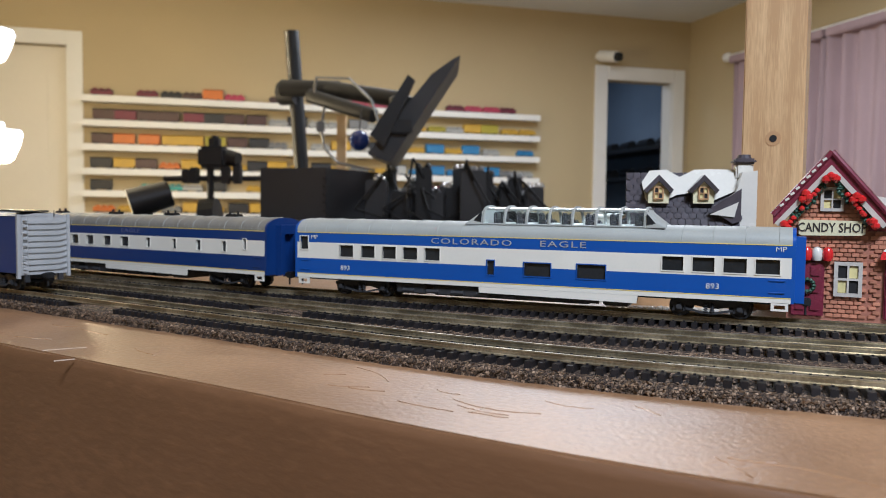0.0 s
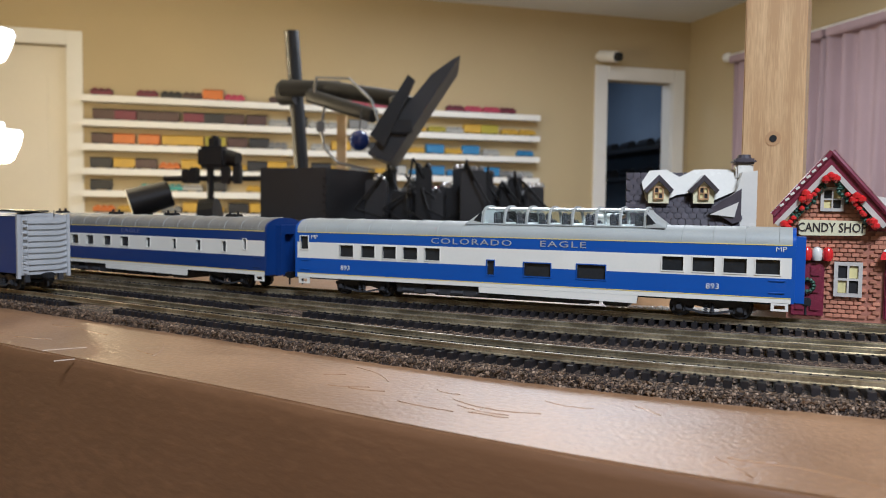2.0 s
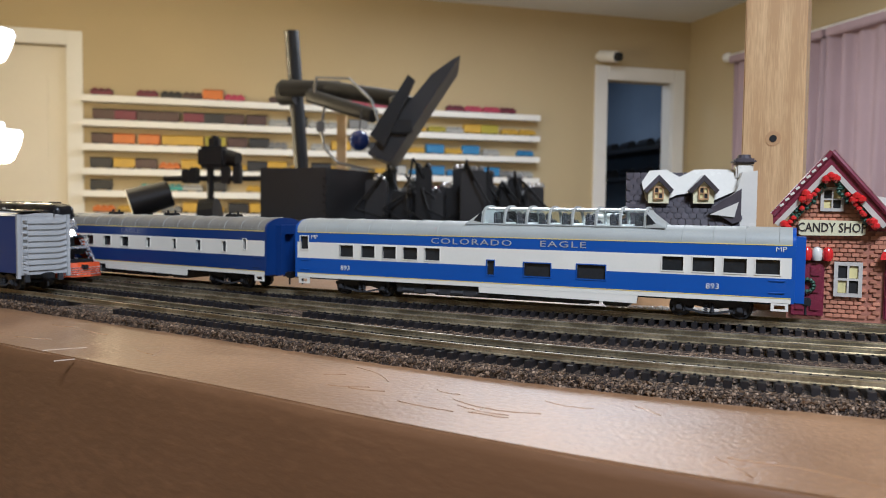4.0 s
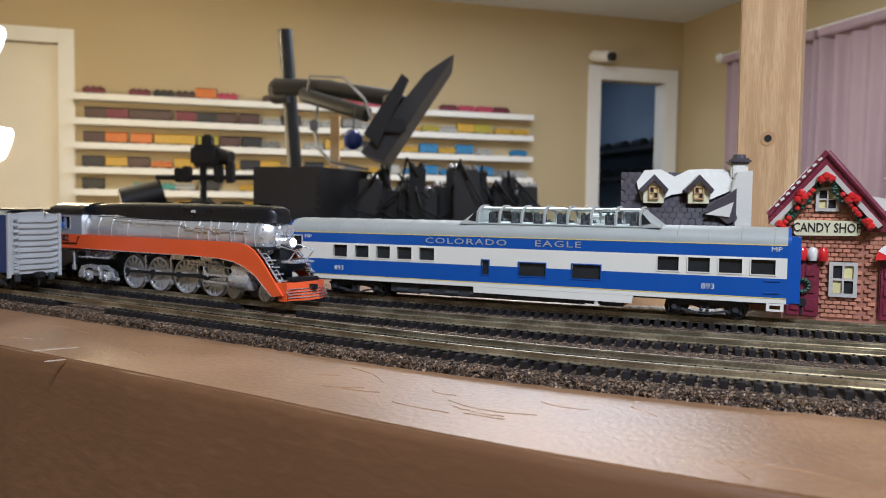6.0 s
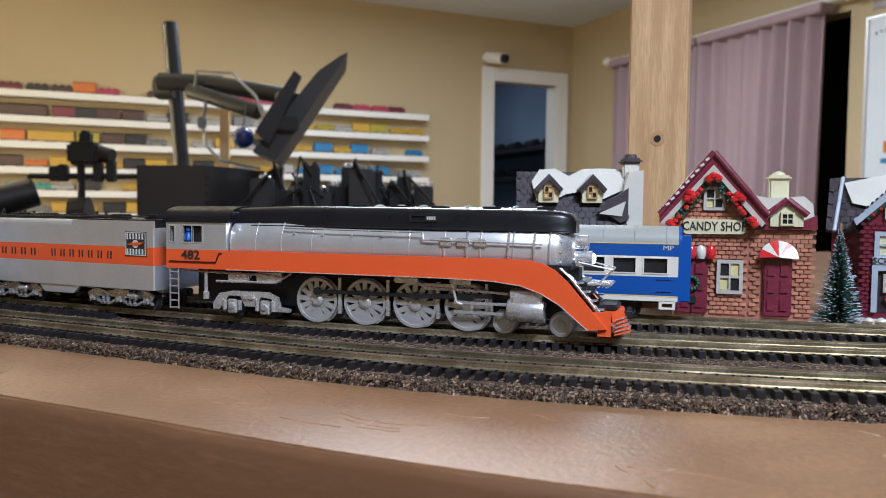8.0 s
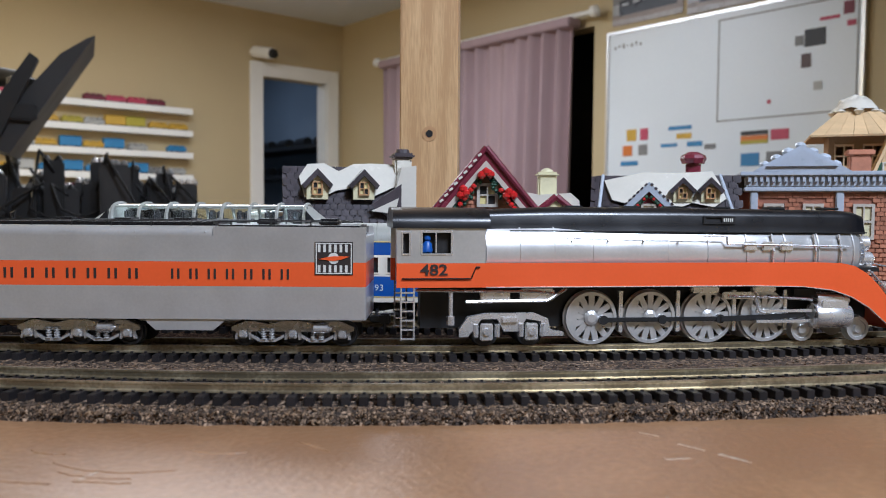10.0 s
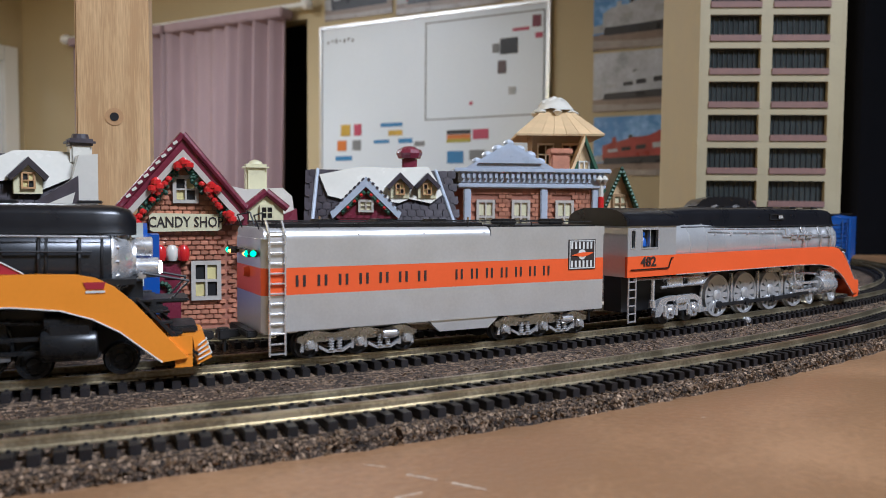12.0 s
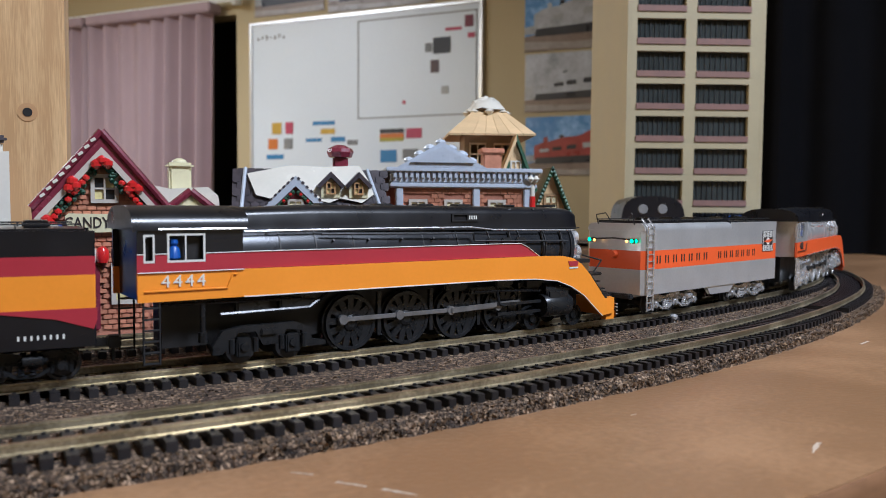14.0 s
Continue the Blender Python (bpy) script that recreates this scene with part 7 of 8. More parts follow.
def cloth(name, label, mat, x0, x1, z0, z1, waves, depth, m, flare=0.0, seed=1):
    """Hanging folds, with thickness, along x."""
    rnd = random.Random(seed)
    ob = thing(name, label, "curtain", m, group="curtains")
    n, rows = waves * 10, 10
    ph = [rnd.uniform(0, 6.28) for _ in range(4)]
    bm = B()
    sheets = []
    for off in (0.0, 0.004):
        sheet = []
        for k in range(rows + 1):
            t = k / rows
            line = []
            for i in range(n + 1):
                u = i / n
                x = x0 + (x1 - x0) * (u + flare * t * (u - 0.0) * (1 - u * 0.3))
                y = depth * (0.55 + 0.45 * t) * (math.sin(u * waves * 6.283 + ph[0]) + 0.5 * math.sin(u * waves * 2.3 * 3.1 + ph[1] + t) + 0.3 * math.sin(u * 9 + ph[2] + 2 * t))
                line.append(bm.verts.new((x, y + off, z1 + (z0 - z1) * t)))
            sheet.append(line)
        sheets.append(sheet)
    for s in sheets:
        for p, q in zip(s[:-1], s[1:]):
            for i in range(n):
                bm.faces.new((p[i], p[i + 1], q[i + 1], q[i]))
    for i in range(n):
        for k in (0, rows):
            bm.faces.new((sheets[0][k][i], sheets[1][k][i], sheets[1][k][i + 1], sheets[0][k][i + 1]))
    for k in range(rows):
        for i in (0, n):
            bm.faces.new((sheets[0][k][i], sheets[0][k + 1][i], sheets[1][k + 1][i], sheets[1][k][i]))
    part("cloth", bm, mat, ob, smooth=True)
    bm = B()
    box(bm, x0 - 0.002, x1 + 0.002, -depth * 1.1 - 0.006, depth * 1.1 + 0.006, z1 - 0.03, z1 + 0.012, 0.006)
    part("heading", bm, mat, ob)
    return ob


# x runs from the corner towards the camera side along the wall
EAST = room(RIGHT - 0.07, BACK, 0, -90)
cloth("pink_curtain", "dusty pink cloth curtain on a white rod", PINK, BACK - 3.36, BACK - 2.645, FLOOR + 0.05, 0.925, 8, 0.034, EAST, seed=2)
cloth("pink_curtain", "dusty pink cloth curtain hanging beside a dark gap", PINK, BACK - 2.625, BACK - 1.885, FLOOR + 0.05, 0.925, 8, 0.034, EAST, flare=-0.07, seed=5)
rod = thing("curtain_rod", "white curtain rod with round ends", "curtain rod", EAST)
bm = B()
cyl(bm, (BACK - 3.42, 0, 0.945), (BACK - 1.78, 0, 0.945), 0.011, n=12)
for x in (BACK - 3.43, BACK - 1.77):
    lathe(bm, [(-0.03, 0.008), (-0.015, 0.026), (0.01, 0.026), (0.025, 0.008)], 14, "x", (x, 0, 0.945))
for x in (BACK - 3.38, BACK - 1.80):
    cyl(bm, (x, 0, 0.945), (x, 0.07, 0.945), 0.008, n=8)
part("rod", bm, WHITE, rod, smooth=True)

wb = thing("whiteboard", "framed whiteboard with drawn grid, stickers and magnets", "whiteboard", room(RIGHT, BACK, 0, -90))
x0, x1 = BACK - 1.727, BACK - 0.655
bm = B()
box(bm, x0, x1, -0.014, -0.001, -0.02, 0.835)
part("panel", bm, BOARDWHITE, wb)
bm = B()
panel(bm, x0 - 0.012, x1 + 0.012, -0.032, 0.847, [(x0, x1, -0.02, 0.835)], -0.022, -0.001)
part("frame", bm, SILVER, wb)
bm = B()
panel(bm, BACK - 1.195, BACK - 0.665, 0.410, 0.812, [(BACK - 1.190, BACK - 0.670, 0.415, 0.807)], -0.0152, -0.0142)
part("drawn_frame", bm, CARPAINT["grey"], wb)
for b, z, w, h, tint in ((0.815, 0.685, 0.075, 0.062, "black"), (0.845, 0.605, 0.036, 0.050, "brown"), (0.700, 0.770, 0.036, 0.045, "maroon"), (0.872, 0.680, 0.03, 0.035, "grey"), (0.690, 0.715, 0.03, 0.02, "rose"), (0.765, 0.745, 0.07, 0.012, "rose"), (1.035, 0.338, 0.110, 0.018, "orange"), (1.035, 0.357, 0.110, 0.016, "black"), (1.035, 0.322, 0.110, 0.014, "olive"), (0.935, 0.345, 0.07, 0.04, "rose"), (1.60, 0.385, 0.05, 0.05, "yellow"), (1.535, 0.385, 0.04, 0.05, "rose"), (1.62, 0.318, 0.05, 0.045, "orange"), (1.54, 0.318, 0.045, 0.045, "grey"), (1.36, 0.40, 0.11, 0.016, "blue"), (1.34, 0.365, 0.07, 0.022, "yellow"), (1.41, 0.330, 0.08, 0.014, "blue"), (1.29, 0.330, 0.07, 0.02, "blue"), (1.61, 0.262, 0.09, 0.02, "blue"), (1.05, 0.255, 0.075, 0.05, "blue"), (0.95, 0.262, 0.07, 0.04, "grey"), (0.98, 0.47, 0.014, 0.014, "rose"), (1.22, 0.315, 0.05, 0.02, "grey"), (0.80, 0.51, 0.03, 0.03, "white")):
    x = BACK - b
    bm = B()
    box(bm, x - w / 2, x + w / 2, -0.0165, -0.0142, z - h / 2, z + h / 2, 0.0005)
    part("sticker", bm, CARPAINT[tint], wb)
bm = B()
for k in range(7):
    box(bm, BACK - 1.70 + k * 0.022, BACK - 1.69 + k * 0.022, -0.0150, -0.0142, 0.770 + 0.006 * (k % 2), 0.782 + 0.004 * (k % 3))
part("scribble_bars", bm, CARPAINT["grey"], wb)

SKY = material("poster_sky_ink", (0.12, 0.32, 0.68), 0.3, vary=0.15, scale=5, fine=40, bump=0.0, second=(0.32, 0.52, 0.80))
EARTH = material("poster_earth_ink", (0.24, 0.18, 0.15), 0.3, vary=0.25, scale=12, fine=80, bump=0.0)
STEEL = material("poster_steel_ink", (0.46, 0.48, 0.52), 0.3, vary=0.3, scale=14, fine=90, bump=0.0)
REDINK = material("poster_red_ink", (0.34, 0.05, 0.045), 0.3, vary=0.3, scale=14, fine=90, bump=0.0)


def poster(label, b0, b1, z0, z1, train, sky, seed, lift=0.0):
    """Flat printed photograph of a train, in plain shapes of ink."""
    rnd = random.Random(seed)
    ob = thing("train_poster", label, "poster", room(RIGHT, BACK, 0, -90), group="posters")
    xa, xb = BACK - b1, BACK - b0
    w, h = xb - xa, z1 - z0

    def patch(name, mat, layer, pts):
        bm = B()
        prism(bm, [(xa + w * u, z0 + h * v) for u, v in pts], "y", -0.0041 - layer * 0.0006, -0.0037 - layer * 0.0006)
        part(name, bm, mat, ob)

    bm = B()
    box(bm, xa, xb, -0.0035, -0.001, z0, z1)
    part("sheet", bm, sky, ob)
    patch("printed_haze", HAZE, 0, [(0, 0.24), (1, 0.24), (1, 0.50 + lift), (0.7, 0.46 + lift), (0.4, 0.52 + lift), (0, 0.44 + lift)])
    patch("printed_ground", EARTH, 1, [(0, 0), (1, 0), (1, 0.30), (0.6, 0.24), (0.3, 0.26), (0, 0.21)])
    patch("printed_path", GRAVEL, 2, [(0.0, 0.03), (0.9, 0.0), (1, 0.05), (1, 0.12), (0.5, 0.10), (0, 0.14)])
    top = [(0.10 + 0.084 * k, 0.52 + 0.030 * k + rnd.uniform(-0.02, 0.03)) for k in range(10)]
    patch("printed_train", train, 3, [(0.10, 0.27)] + top + [(0.90, 0.60), (0.92, 0.28)])
    patch("printed_shade", INK, 4, [(0.11, 0.20), (0.93, 0.22), (0.91, 0.36), (0.55, 0.33), (0.12, 0.31)])
    for k in range(5):
        u = 0.14 + 0.155 * k + rnd.uniform(-0.02, 0.02)
        v = 0.40 + 0.02 * k
        patch("printed_panel", rnd.choice((HAZE, STEEL, INK)), 5, [(u, v), (u + 0.10, v + 0.01), (u + 0.10, v + 0.06 + 0.012 * k), (u, v + 0.05 + 0.012 * k)])
    for k in range(4):
        u = 0.2 + 0.2 * k + rnd.uniform(-0.04, 0.04)
        patch("printed_dome", INK if k % 2 else train, 2, [(u, 0.5), (u + 0.06, 0.5), (u + 0.05, 0.66 + 0.03 * k), (u + 0.01, 0.65 + 0.03 * k)])
    return ob


HAZE = material("poster_haze_ink", (0.40, 0.41, 0.43), 0.3, vary=0.25, scale=16, fine=90, bump=0.0)
GRAVEL = material("poster_gravel_ink", (0.34, 0.30, 0.27), 0.3, vary=0.25, scale=18, fine=90, bump=0.0)
INK = material("poster_dark_ink", (0.030, 0.032, 0.042), 0.3, vary=0.3, scale=20, fine=90, bump=0.0)
poster("glossy train photograph poster with blue sky", 0.112, 0.478, 0.635, 0.90, STEEL, SKY, 1, -0.1)
poster("glossy grey train photograph poster", 0.112, 0.475, 0.408, 0.625, STEEL, STEEL, 2)
poster("glossy poster of a red locomotive under blue sky", 0.112, 0.470, 0.170, 0.390, REDINK, SKY, 3, -0.1)
poster("train photograph above the whiteboard", 1.365, 1.722, 0.875, 1.08, INK, CARPAINT["grey"], 4)
poster("reddish train photograph above the whiteboard", 0.85, 1.345, 0.860, 1.06, REDINK, EARTH, 5)

# ---- computer desk and gear beyond the layout ----
DESK = pose(0.2909, -0.4175, 0, 0, 0, 24.13)
desk = thing("computer_desk", "dark desk beyond the layout carrying camera gear", "desk", DESK)
bm = B()
box(bm, -0.95, 0.32, 1.86, 2.55, -0.01, 0.02, 0.004)
part("desktop", bm, FLATBLACK, desk)
bm = B()
box(bm, -0.93, -0.88, 1.9, 1.95, FLOOR, -0.01)
leg = part("leg", bm, FLATBLACK, desk)
for x, y in ((1.19, 0), (0, 0.58), (1.19, 0.58)):
    twin(leg, "leg", pose(x, y, 0), desk)
GREYBOX = material("charcoal_sheet_metal", (0.045, 0.045, 0.048), 0.5, vary=0.1, scale=10, fine=200, bump=0.02)
pc = thing("computer_case", "charcoal metal computer case on the desk", "computer", DESK)
bm = B()
prism(bm, [(-0.469, 1.99), (-0.294, 1.95), (-0.185, 2.20), (-0.36, 2.25)], "z", 0.0205, 0.152)
part("case", bm, GREYBOX, pc)
bm = B()
for k in range(5):
    cyl(bm, (-0.296 - 0.003 + 0.0, 1.945, 0.045 + k * 0.02), (-0.296, 1.955, 0.045 + k * 0.02), 0.004, n=8)
part("screws", bm, CARPAINT["black"], pc)
arm = thing("monitor_arm", "black pole-mounted monitor arm with tilted screen", "monitor arm", DESK)
bm = B()
cyl(bm, (-0.410, 2.30, 0.0205), (-0.450, 2.30, 0.565), 0.021, n=18)
cyl(bm, (-0.410, 2.30, 0.0205), (-0.410, 2.30, 0.034), 0.07, n=20)
part("pole", bm, FLATBLACK, arm, smooth=True)
bm = B()
cyl(bm, (-0.47, 2.26, 0.395), (-0.30, 2.22, 0.387), 0.024, n=14)
cyl(bm, (-0.33, 2.22, 0.388), (-0.11, 2.12, 0.345), 0.023, n=14)
cyl(bm, (-0.38, 2.20, 0.365), (-0.19, 2.10, 0.300), 0.020, n=14)
cyl(bm, (-0.48, 2.30, 0.385), (-0.43, 2.28, 0.385), 0.035, n=14)
lathe(bm, [(-0.03, 0.012), (-0.02, 0.032), (0.02, 0.032), (0.03, 0.012)], 14, "z", (-0.115, 2.08, 0.325))
part("arm", bm, FLATBLACK, arm, smooth=True)
bm = B()
prism(bm, [(-0.195, 0.190), (-0.137, 0.168), (0.038, 0.440), (0.022, 0.432), (-0.034, 0.392)], "y", 1.98, 2.26)
scr = part("screen", bm, GREYBOX, arm, "dark tilted monitor seen from its edge")
bm = B()
prism(bm, [(-0.186, 0.235), (-0.150, 0.205), (-0.075, 0.372), (-0.092, 0.385)], "y", 1.95, 1.979)
box(bm, -0.14, -0.08, 1.955, 1.978, 0.24, 0.275, 0.004)
part("mount_plate", bm, FLATBLACK, scr)
bm = B()
tube(bm, [(-0.36, 2.16, 0.37), (-0.345, 2.1, 0.40), (-0.25, 2.05, 0.39), (-0.19, 2.02, 0.33), (-0.165, 2.0, 0.26)], 0.0035, 6)
tube(bm, [(-0.33, 2.18, 0.36), (-0.335, 2.12, 0.27), (-0.32, 2.08, 0.21), (-0.28, 2.05, 0.17), (-0.18, 2.03, 0.15)], 0.004, 6)
box(bm, -0.345, -0.325, 2.10, 2.13, 0.255, 0.285, 0.004)
part("cable", bm, CARPAINT["grey"], arm)
GLOBE = material("glossy_blue_ball", (0.01, 0.03, 0.16), 0.15, vary=0.2, scale=30, fine=200, bump=0.0, coat=0.5)
ball = thing("blue_ball_ornament", "glossy dark blue ball hanging on a wire", "ornament", DESK)
bm = B()
bmesh.ops.create_uvsphere(bm, u_segments=24, v_segments=14, radius=0.027, matrix=pose(-0.222, 2.04, 0.228))
part("ball", bm, GLOBE, ball, smooth=True)
bm = B()
tube(bm, [(-0.222, 2.04, 0.25), (-0.222, 2.09, 0.318)], 0.002, 6)
part("wire", bm, CARPAINT["black"], ball)
stick = thing("wooden_upright", "pale wooden upright behind the desk gear", "wooden strip", DESK)
bm = B()
box(bm, -0.325, -0.298, 2.36, 2.38, 0.0205, 0.33, 0.001)
part("strip", bm, PLY, stick)
mic = thing("camera_slider", "black camera on a horizontal slider bar", "camera slider", DESK)
bm = B()
cyl(bm, (-0.72, 2.0, 0.122), (-0.47, 2.02, 0.126), 0.007, n=10)
cyl(bm, (-0.60, 2.0, 0.0205), (-0.60, 2.0, 0.16), 0.009, n=10)
cyl(bm, (-0.62, 2.0, 0.0205), (-0.58, 2.0, 0.0205 + 0.004), 0.05, n=14)
part("bar", bm, FLATBLACK, mic)
bm = B()
box(bm, -0.625, -0.555, 1.97, 2.03, 0.150, 0.205, 0.008, m=None)
box(bm, -0.600, -0.575, 1.98, 2.02, 0.200, 0.232, 0.006)
cyl(bm, (-0.56, 2.0, 0.178), (-0.525, 1.99, 0.172), 0.022, 0.018, 14)
part("camera", bm, FLATBLACK, mic, smooth=True)
bm = B()
for k, x in enumerate((-0.66, -0.64, -0.56, -0.53)):
    box(bm, x - 0.01, x + 0.01, 1.985, 2.015, 0.110, 0.145 + 0.006 * k, 0.003)
part("clamp", bm, FLATBLACK, mic)
# speaker: a dark tilted cylinder on a short stem
spk = thing("black_microphone", "black cylindrical speaker lying on the desk edge", "microphone", DESK)
bm = B()
cyl(bm, (-0.80, 1.98, 0.055), (-0.71, 2.02, 0.085), 0.040, 0.034, 18)
cyl(bm, (-0.76, 2.0, 0.0205), (-0.76, 2.0, 0.07), 0.012, n=10)
part("body", bm, FLATBLACK, spk, smooth=True)
rnd = random.Random(21)
for k in range(24):
    g = thing("desk_gadget", "black electronic gadget among cables on the desk", "gadget", DESK, group="desk clutter")
    x = -0.17 + k * 0.0185 + rnd.uniform(-0.01, 0.01)
    w, d, hh = rnd.uniform(0.03, 0.07), rnd.uniform(0.03, 0.06), rnd.uniform(0.07, 0.145)
    y = rnd.uniform(1.95, 2.3)
    bm = B()
    box(bm, x - w / 2, x + w / 2, y, y + d, 0.0205, 0.0205 + hh, 0.005)
    part("case", bm, rnd.choice((FLATBLACK, GREYBOX, FLATBLACK)), g)
    bm = B()
    for q in range(3):
        lathe(bm, [(-0.006, 0.004), (0, 0.010), (0.006, 0.008), (0.012, 0.003)], 10, "z", (x + rnd.uniform(-w, w) * 0.4, y + d * 0.4, 0.0205 + hh))
    part("knob", bm, rnd.choice((CHROME, FLATBLACK, CARPAINT["grey"])), g, smooth=True)
    bm = B()
    tube(bm, [(x, y, 0.0205 + hh * 0.8), (x + rnd.uniform(-0.04, 0.04), y - 0.03, 0.0205 + hh * 1.15), (x + rnd.uniform(-0.05, 0.05), y - 0.05, 0.05), (x + rnd.uniform(-0.05, 0.05), y - 0.05, 0.022)], 0.003, 6)
    part("cable", bm, FLATBLACK, g)

# lamp with two frosted shades beside the door
lampglow = material("frosted_shade_glow", (1.0, 0.94, 0.84), 0.5, vary=0.02, bump=0.0, emit=6)
fl = thing("floor_lamp", "floor lamp with two lit frosted glass shades", "floor lamp", DESK)
bm = B()
cyl(bm, (-1.36, 2.25, FLOOR), (-1.36, 2.25, 0.75), 0.014, n=12)
cyl(bm, (-1.36, 2.25, FLOOR), (-1.36, 2.25, FLOOR + 0.03), 0.14, n=24)
part("pole", bm, CHROME, fl, smooth=True)
for x, z in ((-1.262, 0.505), (-1.245, 0.225)):
    bm = B()
    lathe(bm, [(-0.058, 0.012), (-0.048, 0.026), (-0.01, 0.042), (0.022, 0.050), (0.034, 0.046), (0.038, 0.016)], 24, "z", (x, 2.2, z))
    part("shade", bm, lampglow, fl, "glowing frosted glass shade", smooth=True)
    bm = B()
    tube(bm, [(-1.36, 2.25, z + 0.02), (x, 2.2, z + 0.05)], 0.008, 8)
    part("arm", bm, CHROME, fl)
for x, z in ((-1.262, 0.62), (-1.245, 0.12)):
    data = bpy.data.lights.new("shade_bulb", "POINT")
    data.energy, data.color, data.shadow_soft_size = 31, (1.0, 0.73, 0.38), 0.05
    lo = new("shade_bulb", data)
    lo.matrix_world = DESK @ pose(x, 2.30, z)

# ---- the far right of the layout ----
BEIGE = material("cream_plastic_facade", (0.37, 0.315, 0.19), 0.55, vary=0.08, scale=40, fine=500, bump=0.04)
SPANDREL = material("brick_red_spandrel", (0.20, 0.11, 0.09), 0.6, vary=0.15, scale=80, fine=600, bump=0.05)
SMOKED = material("smoked_window_plastic", (0.035, 0.042, 0.042), 0.12, vary=0.3, scale=60, fine=300, bump=0.0)
OFFICE = pose(0.2922, -0.3312, 0, 0, 0, -24.09)
off = thing("model_office_building", "tall cream model office building with smoked windows", "model building", OFFICE)
PITCH, HIGHW = 0.0332, 0.0262
rows = [0.2235 + PITCH * k for k in range(-6, 7)]
cols = ((0.2285, 0.2790), (0.2905, 0.3465))
holes = [(a, b, z, z + HIGHW) for z in rows for a, b in cols]
bm = B()
panel(bm, 0.2215, 0.3590, TOP, rows[-1] + PITCH, holes, 0.800, 0.806)
part("facade", bm, BEIGE, off)
bm = B()
box(bm, 0.2225, 0.3580, 0.813, 0.96, TOP, rows[-1] + PITCH - 0.002)
part("core", bm, SMOKED, off)
bm = B()
box(bm, 0.3591, 0.3625, 0.800, 0.962, TOP, rows[-1] + PITCH)
box(bm, 0.2185, 0.2214, 0.800, 0.962, TOP, rows[-1] + PITCH)
part("side_wall", bm, BEIGE, off)
for z in rows:
    for a, b in cols:
        bm = B()
        box(bm, a - 0.0005, b + 0.0005, 0.8062, 0.8075, z, z + HIGHW)
        w = part("window", bm, SMOKED, off)
        bm = B()
        box(bm, a, b, 0.7985, 0.8060, z, z + 0.0060)
        part("spandrel", bm, SPANDREL, w)
        bm = B()
        for k in range(1, 10):
            x = a + (b - a) * k / 10
            box(bm, x - 0.0003, x + 0.0003, 0.8050, 0.8061, z + 0.0060, z + HIGHW)
        part("mullion", bm, FLATBLACK, w)
cloth("black_drape", "black cloth drape behind the end of the layout", DRAPE, 0.0, 1.5, TOP + 0.001, CEIL - 0.02, 22, 0.018, pose(1.18, 0.62, 0, 0, 0, -58), seed=9)
hump = thing("black_arched_shell", "glossy black arched model shell with two round ports", "model vehicle", pose(0.815, 0.262, 0, 0, 0, -28))
bm = B()
prism(bm, [(-0.032, TOP)] + [(-0.031 * math.copysign(abs(math.cos(t)) ** 0.6, math.cos(t)), 0.040 + 0.027 * math.sin(t) ** 0.7) for t in [math.pi * i / 16 for i in range(17)]] + [(0.032, TOP)], "y", 0, 0.06)
part("shell", bm, BLACK, hump, smooth=True)
bm = B()
for x in (-0.010, 0.009):
    lathe(bm, [(-0.001, 0.0045), (0.0002, 0.005)], 16, "y", (x, 0, 0.054))
part("port", bm, CARPAINT["grey"], hump)
blue_car = boxcar("blue_freight_car", "blue freight car standing on the far siding", BLUE, BLUE)
blue_car.matrix_basis = along(SIDING, 0.955, 0.06)
BROWN = material("rusty_brown_car_paint", (0.13, 0.06, 0.04), 0.6, vary=0.25, scale=60, fine=700, bump=0.04)
brown = boxcar("brown_freight_car", "rusty brown freight car parked at the back of the layout", BROWN, BROWN)
brown.matrix_basis = pose(-0.36, 0.235, TOP, 0, 0, -26)
for k in range(1, 4):
    copy_thing(brown, pose(-0.36 - 0.182 * k * math.cos(radians(26)), 0.235 + 0.182 * k * math.sin(radians(26)), TOP, 0, 0, -26))
pin = thing("round_pin", "small shiny silver pin in the roadbed", "pin", pose(0.588, -0.014, -0.0058))
bm = B()
lathe(bm, [(0, 0.0010), (0.0015, 0.0010), (0.002, 0.0022), (0.0035, 0.0024), (0.0045, 0.0014)], 12, "z")
part("head", bm, CHROME, pin, smooth=True)
# ridges and runs where the board's paint lies thick
rnd = random.Random(17)
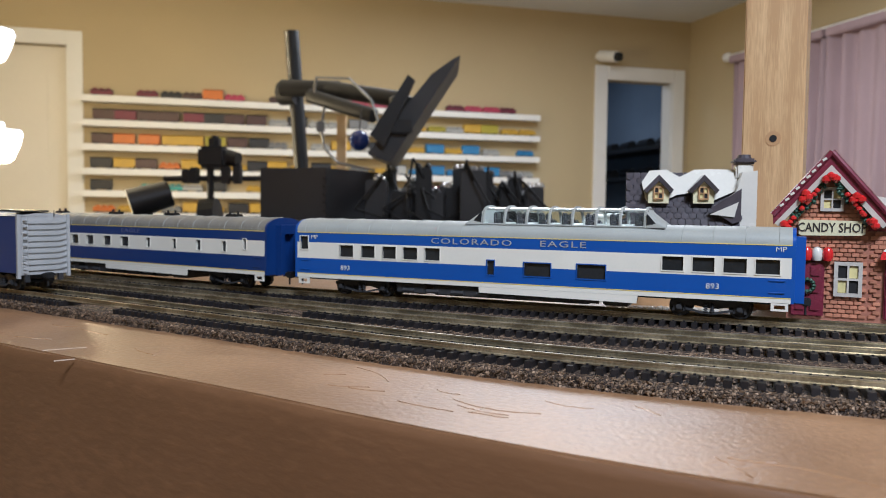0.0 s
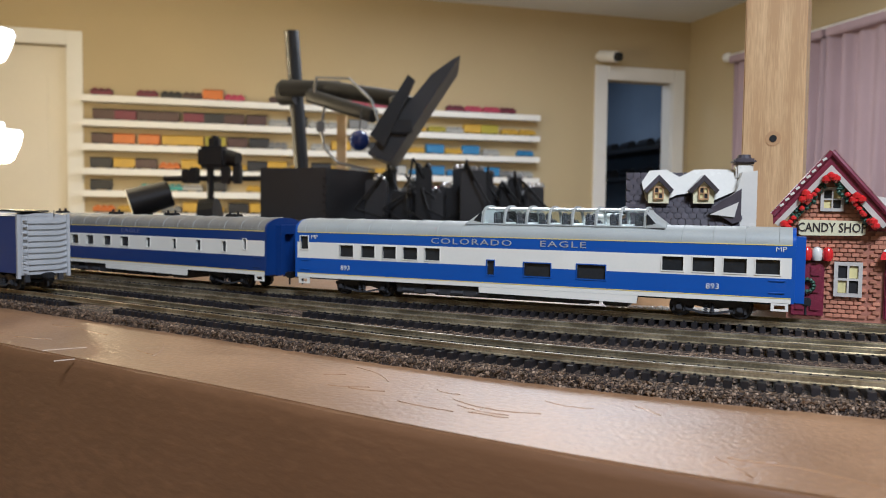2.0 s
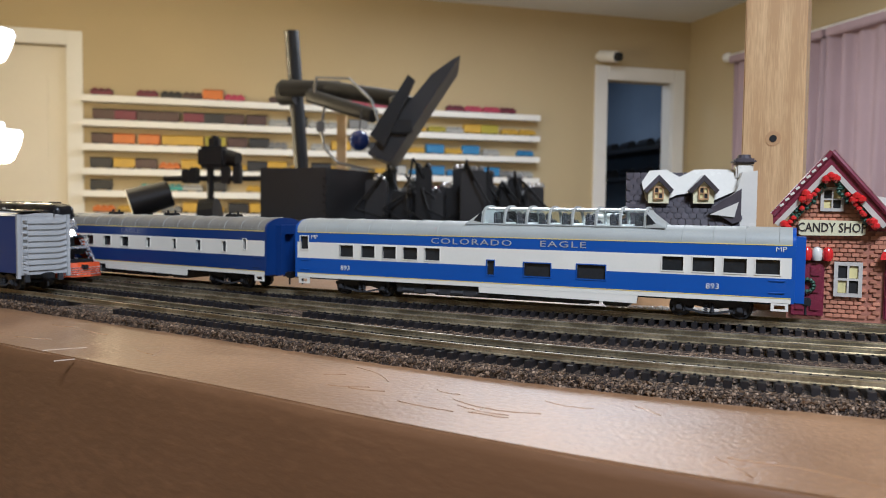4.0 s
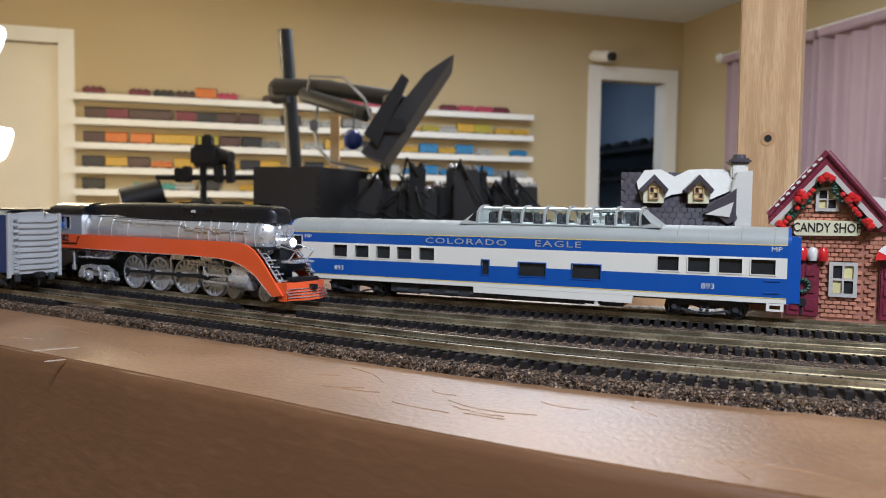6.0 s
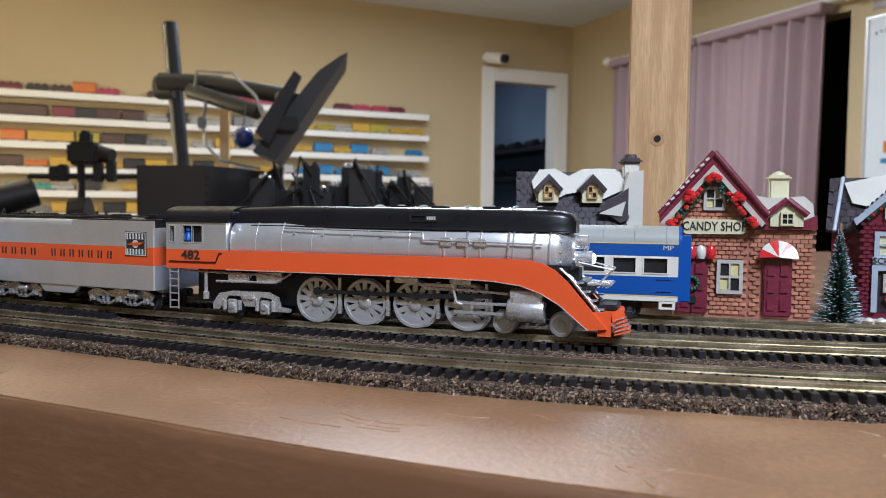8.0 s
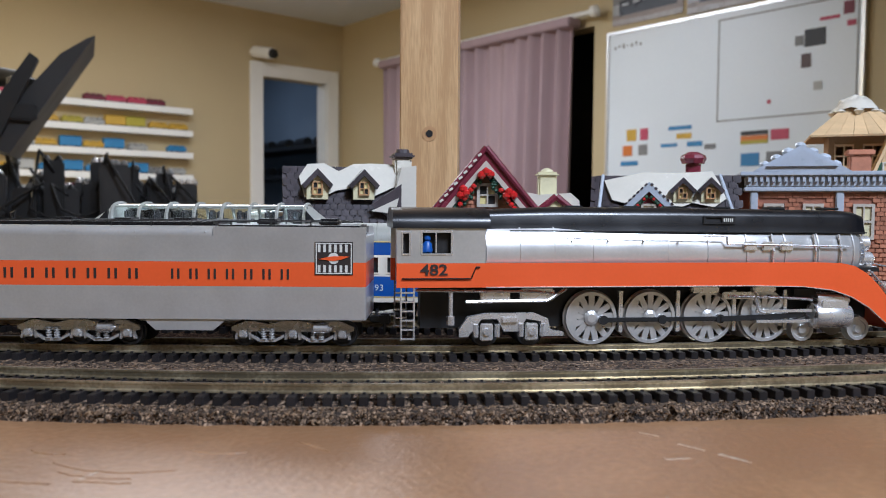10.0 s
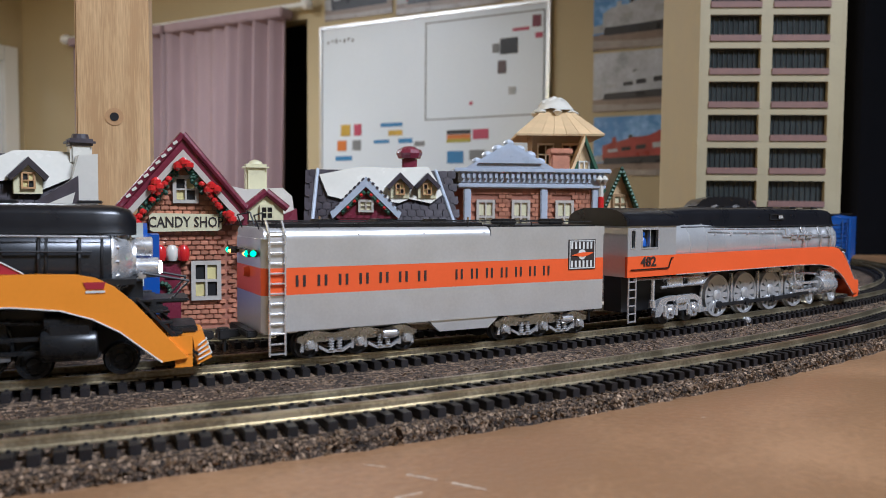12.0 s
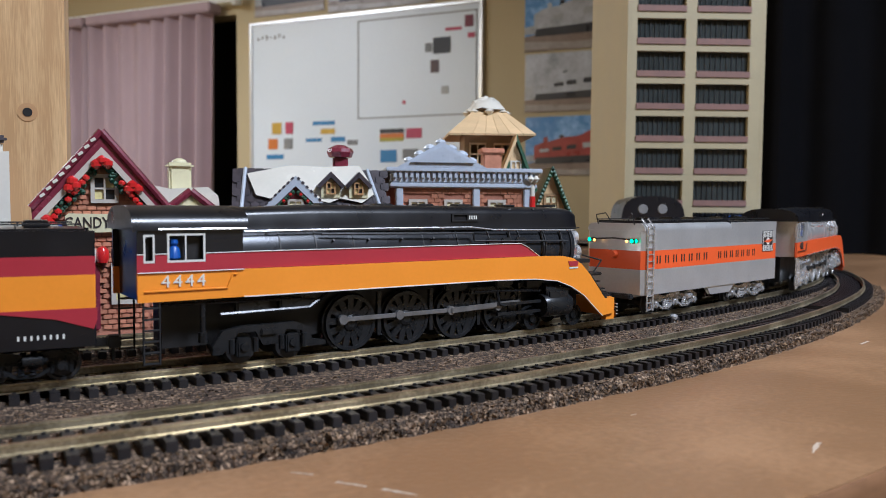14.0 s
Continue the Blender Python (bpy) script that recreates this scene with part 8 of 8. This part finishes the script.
for k in range(22):
    x, y0 = rnd.uniform(-0.10, 0.30), rnd.uniform(0.012, 0.060)
    a, l = rnd.gauss(-12, 16), rnd.uniform(0.008, 0.034)
    y = edge_y(x) + y0
    if y > FRONT.y - 0.036 + (x - 0.235) ** 2 * 0.42:
        continue
    n = 12
    bend = rnd.uniform(-0.12, 0.12) * l
    mid = [(l * (i / n - 0.5), bend * math.sin(math.pi * i / n) + rnd.uniform(-0.0003, 0.0003)) for i in range(n + 1)]
    bm = B()
    rows = []
    for i, (u, v) in enumerate(mid):
        w = 0.0011 * math.sin(math.pi * (i + 0.4) / (n + 0.8)) * rnd.uniform(0.6, 1.2)
        rows.append([bm.verts.new(p) for p in ((u, v - w, TOP - 0.0002), (u, v - w * 0.3, TOP + 0.00022), (u, v + w * 0.5, TOP + 0.00018), (u, v + w * 1.4, TOP - 0.0001))])
    for p, q in zip(rows[:-1], rows[1:]):
        for i in range(3):
            bm.faces.new((p[i], p[i + 1], q[i + 1], q[i]))
        bm.faces.new((p[3], p[0], q[0], q[3]))
    ridge = tagged(part("paint_ridge", bm, BOARD, smooth=True), kind="structure")
    ridge.matrix_basis = pose(x, y, 0, 0, 0, a)
# pale scuffs in the board's paint
SCUFF = material("bare_scuff", (0.46, 0.36, 0.27), 0.7, vary=0.2, scale=400, fine=1500, bump=0.05)
rnd = random.Random(31)
for x, y, a, l in ((0.3452, -0.1484, -40, 0.006), (0.3536, -0.1605, -48, 0.008), (0.362, -0.1700, -50, 0.009), (0.4552, -0.1400, 0, 0.002), (0.3469, -0.1705, 10, 0.007), (0.4790, -0.1880, 30, 0.011), (0.647, -0.0833, 20, 0.012), (-0.0377, -0.1568, 20, 0.010), (-0.006, -0.1705, 55, 0.018), (0.0145, -0.1880, 60, 0.008), (0.20, -0.185, 70, 0.006), (0.49, -0.11, 30, 0.0025)):
    bm = B()
    pts = [(l * (0.5 - i / 8) * -1, rnd.uniform(0.3, 1.0) * l * 0.09) for i in range(9)]
    prism(bm, pts + [(p[0], -p[1] * rnd.uniform(0.4, 1)) for p in pts[::-1]], "z", TOP - 0.0003, TOP + 0.00012)
    s = tagged(part("paint_scuff", bm, SCUFF), kind="structure")
    s.matrix_basis = pose(x, y, 0, 0, 0, a)


# ---- what moves ----
SPEED, GAIN, EASE = 0.1103, 0.0004, -0.00025
LEAD_AT, TENDER_AT, SECOND_SHIFT = 0.1852, -0.0108, -0.402


def run(t):
    """Metres that the train has gone along the running track, nought at ten seconds."""
    d = t - 10
    return SPEED * d + (GAIN if d > 0 else EASE) * d * d


def motions():
    coarse = [i * 0.25 for i in range(57)]
    for ob, at, reach in ((lead, LEAD_AT, 0.036), (lead_tender, TENDER_AT, 0.04), (second, LEAD_AT + SECOND_SHIFT, 0.036), (second_tender, TENDER_AT + SECOND_SHIFT, 0.04)):
        walk(ob, [(t, along(MAIN, at + run(t), reach)) for t in coarse])
    for turning, rods in ((lead_turning, lead_rods), (second_turning, second_rods)):
        for ob, x, r in turning:
            step = 0.1 if r > 0.008 else 0.05
            walk(ob, [(i * step, pose(x, 0, r, 0, math.degrees(run(i * step) / r) + 8, 0)) for i in range(int(14 / step) + 1)])
        rows = []
        for i in range(141):
            a = run(i * 0.1) / DRIVER_R + radians(8)
            rows.append((i * 0.1, pose(DRIVER_R * 0.42 * math.cos(a), 0, DRIVER_R - DRIVER_R * 0.42 * math.sin(a))))
        walk(rods, rows)


motions()
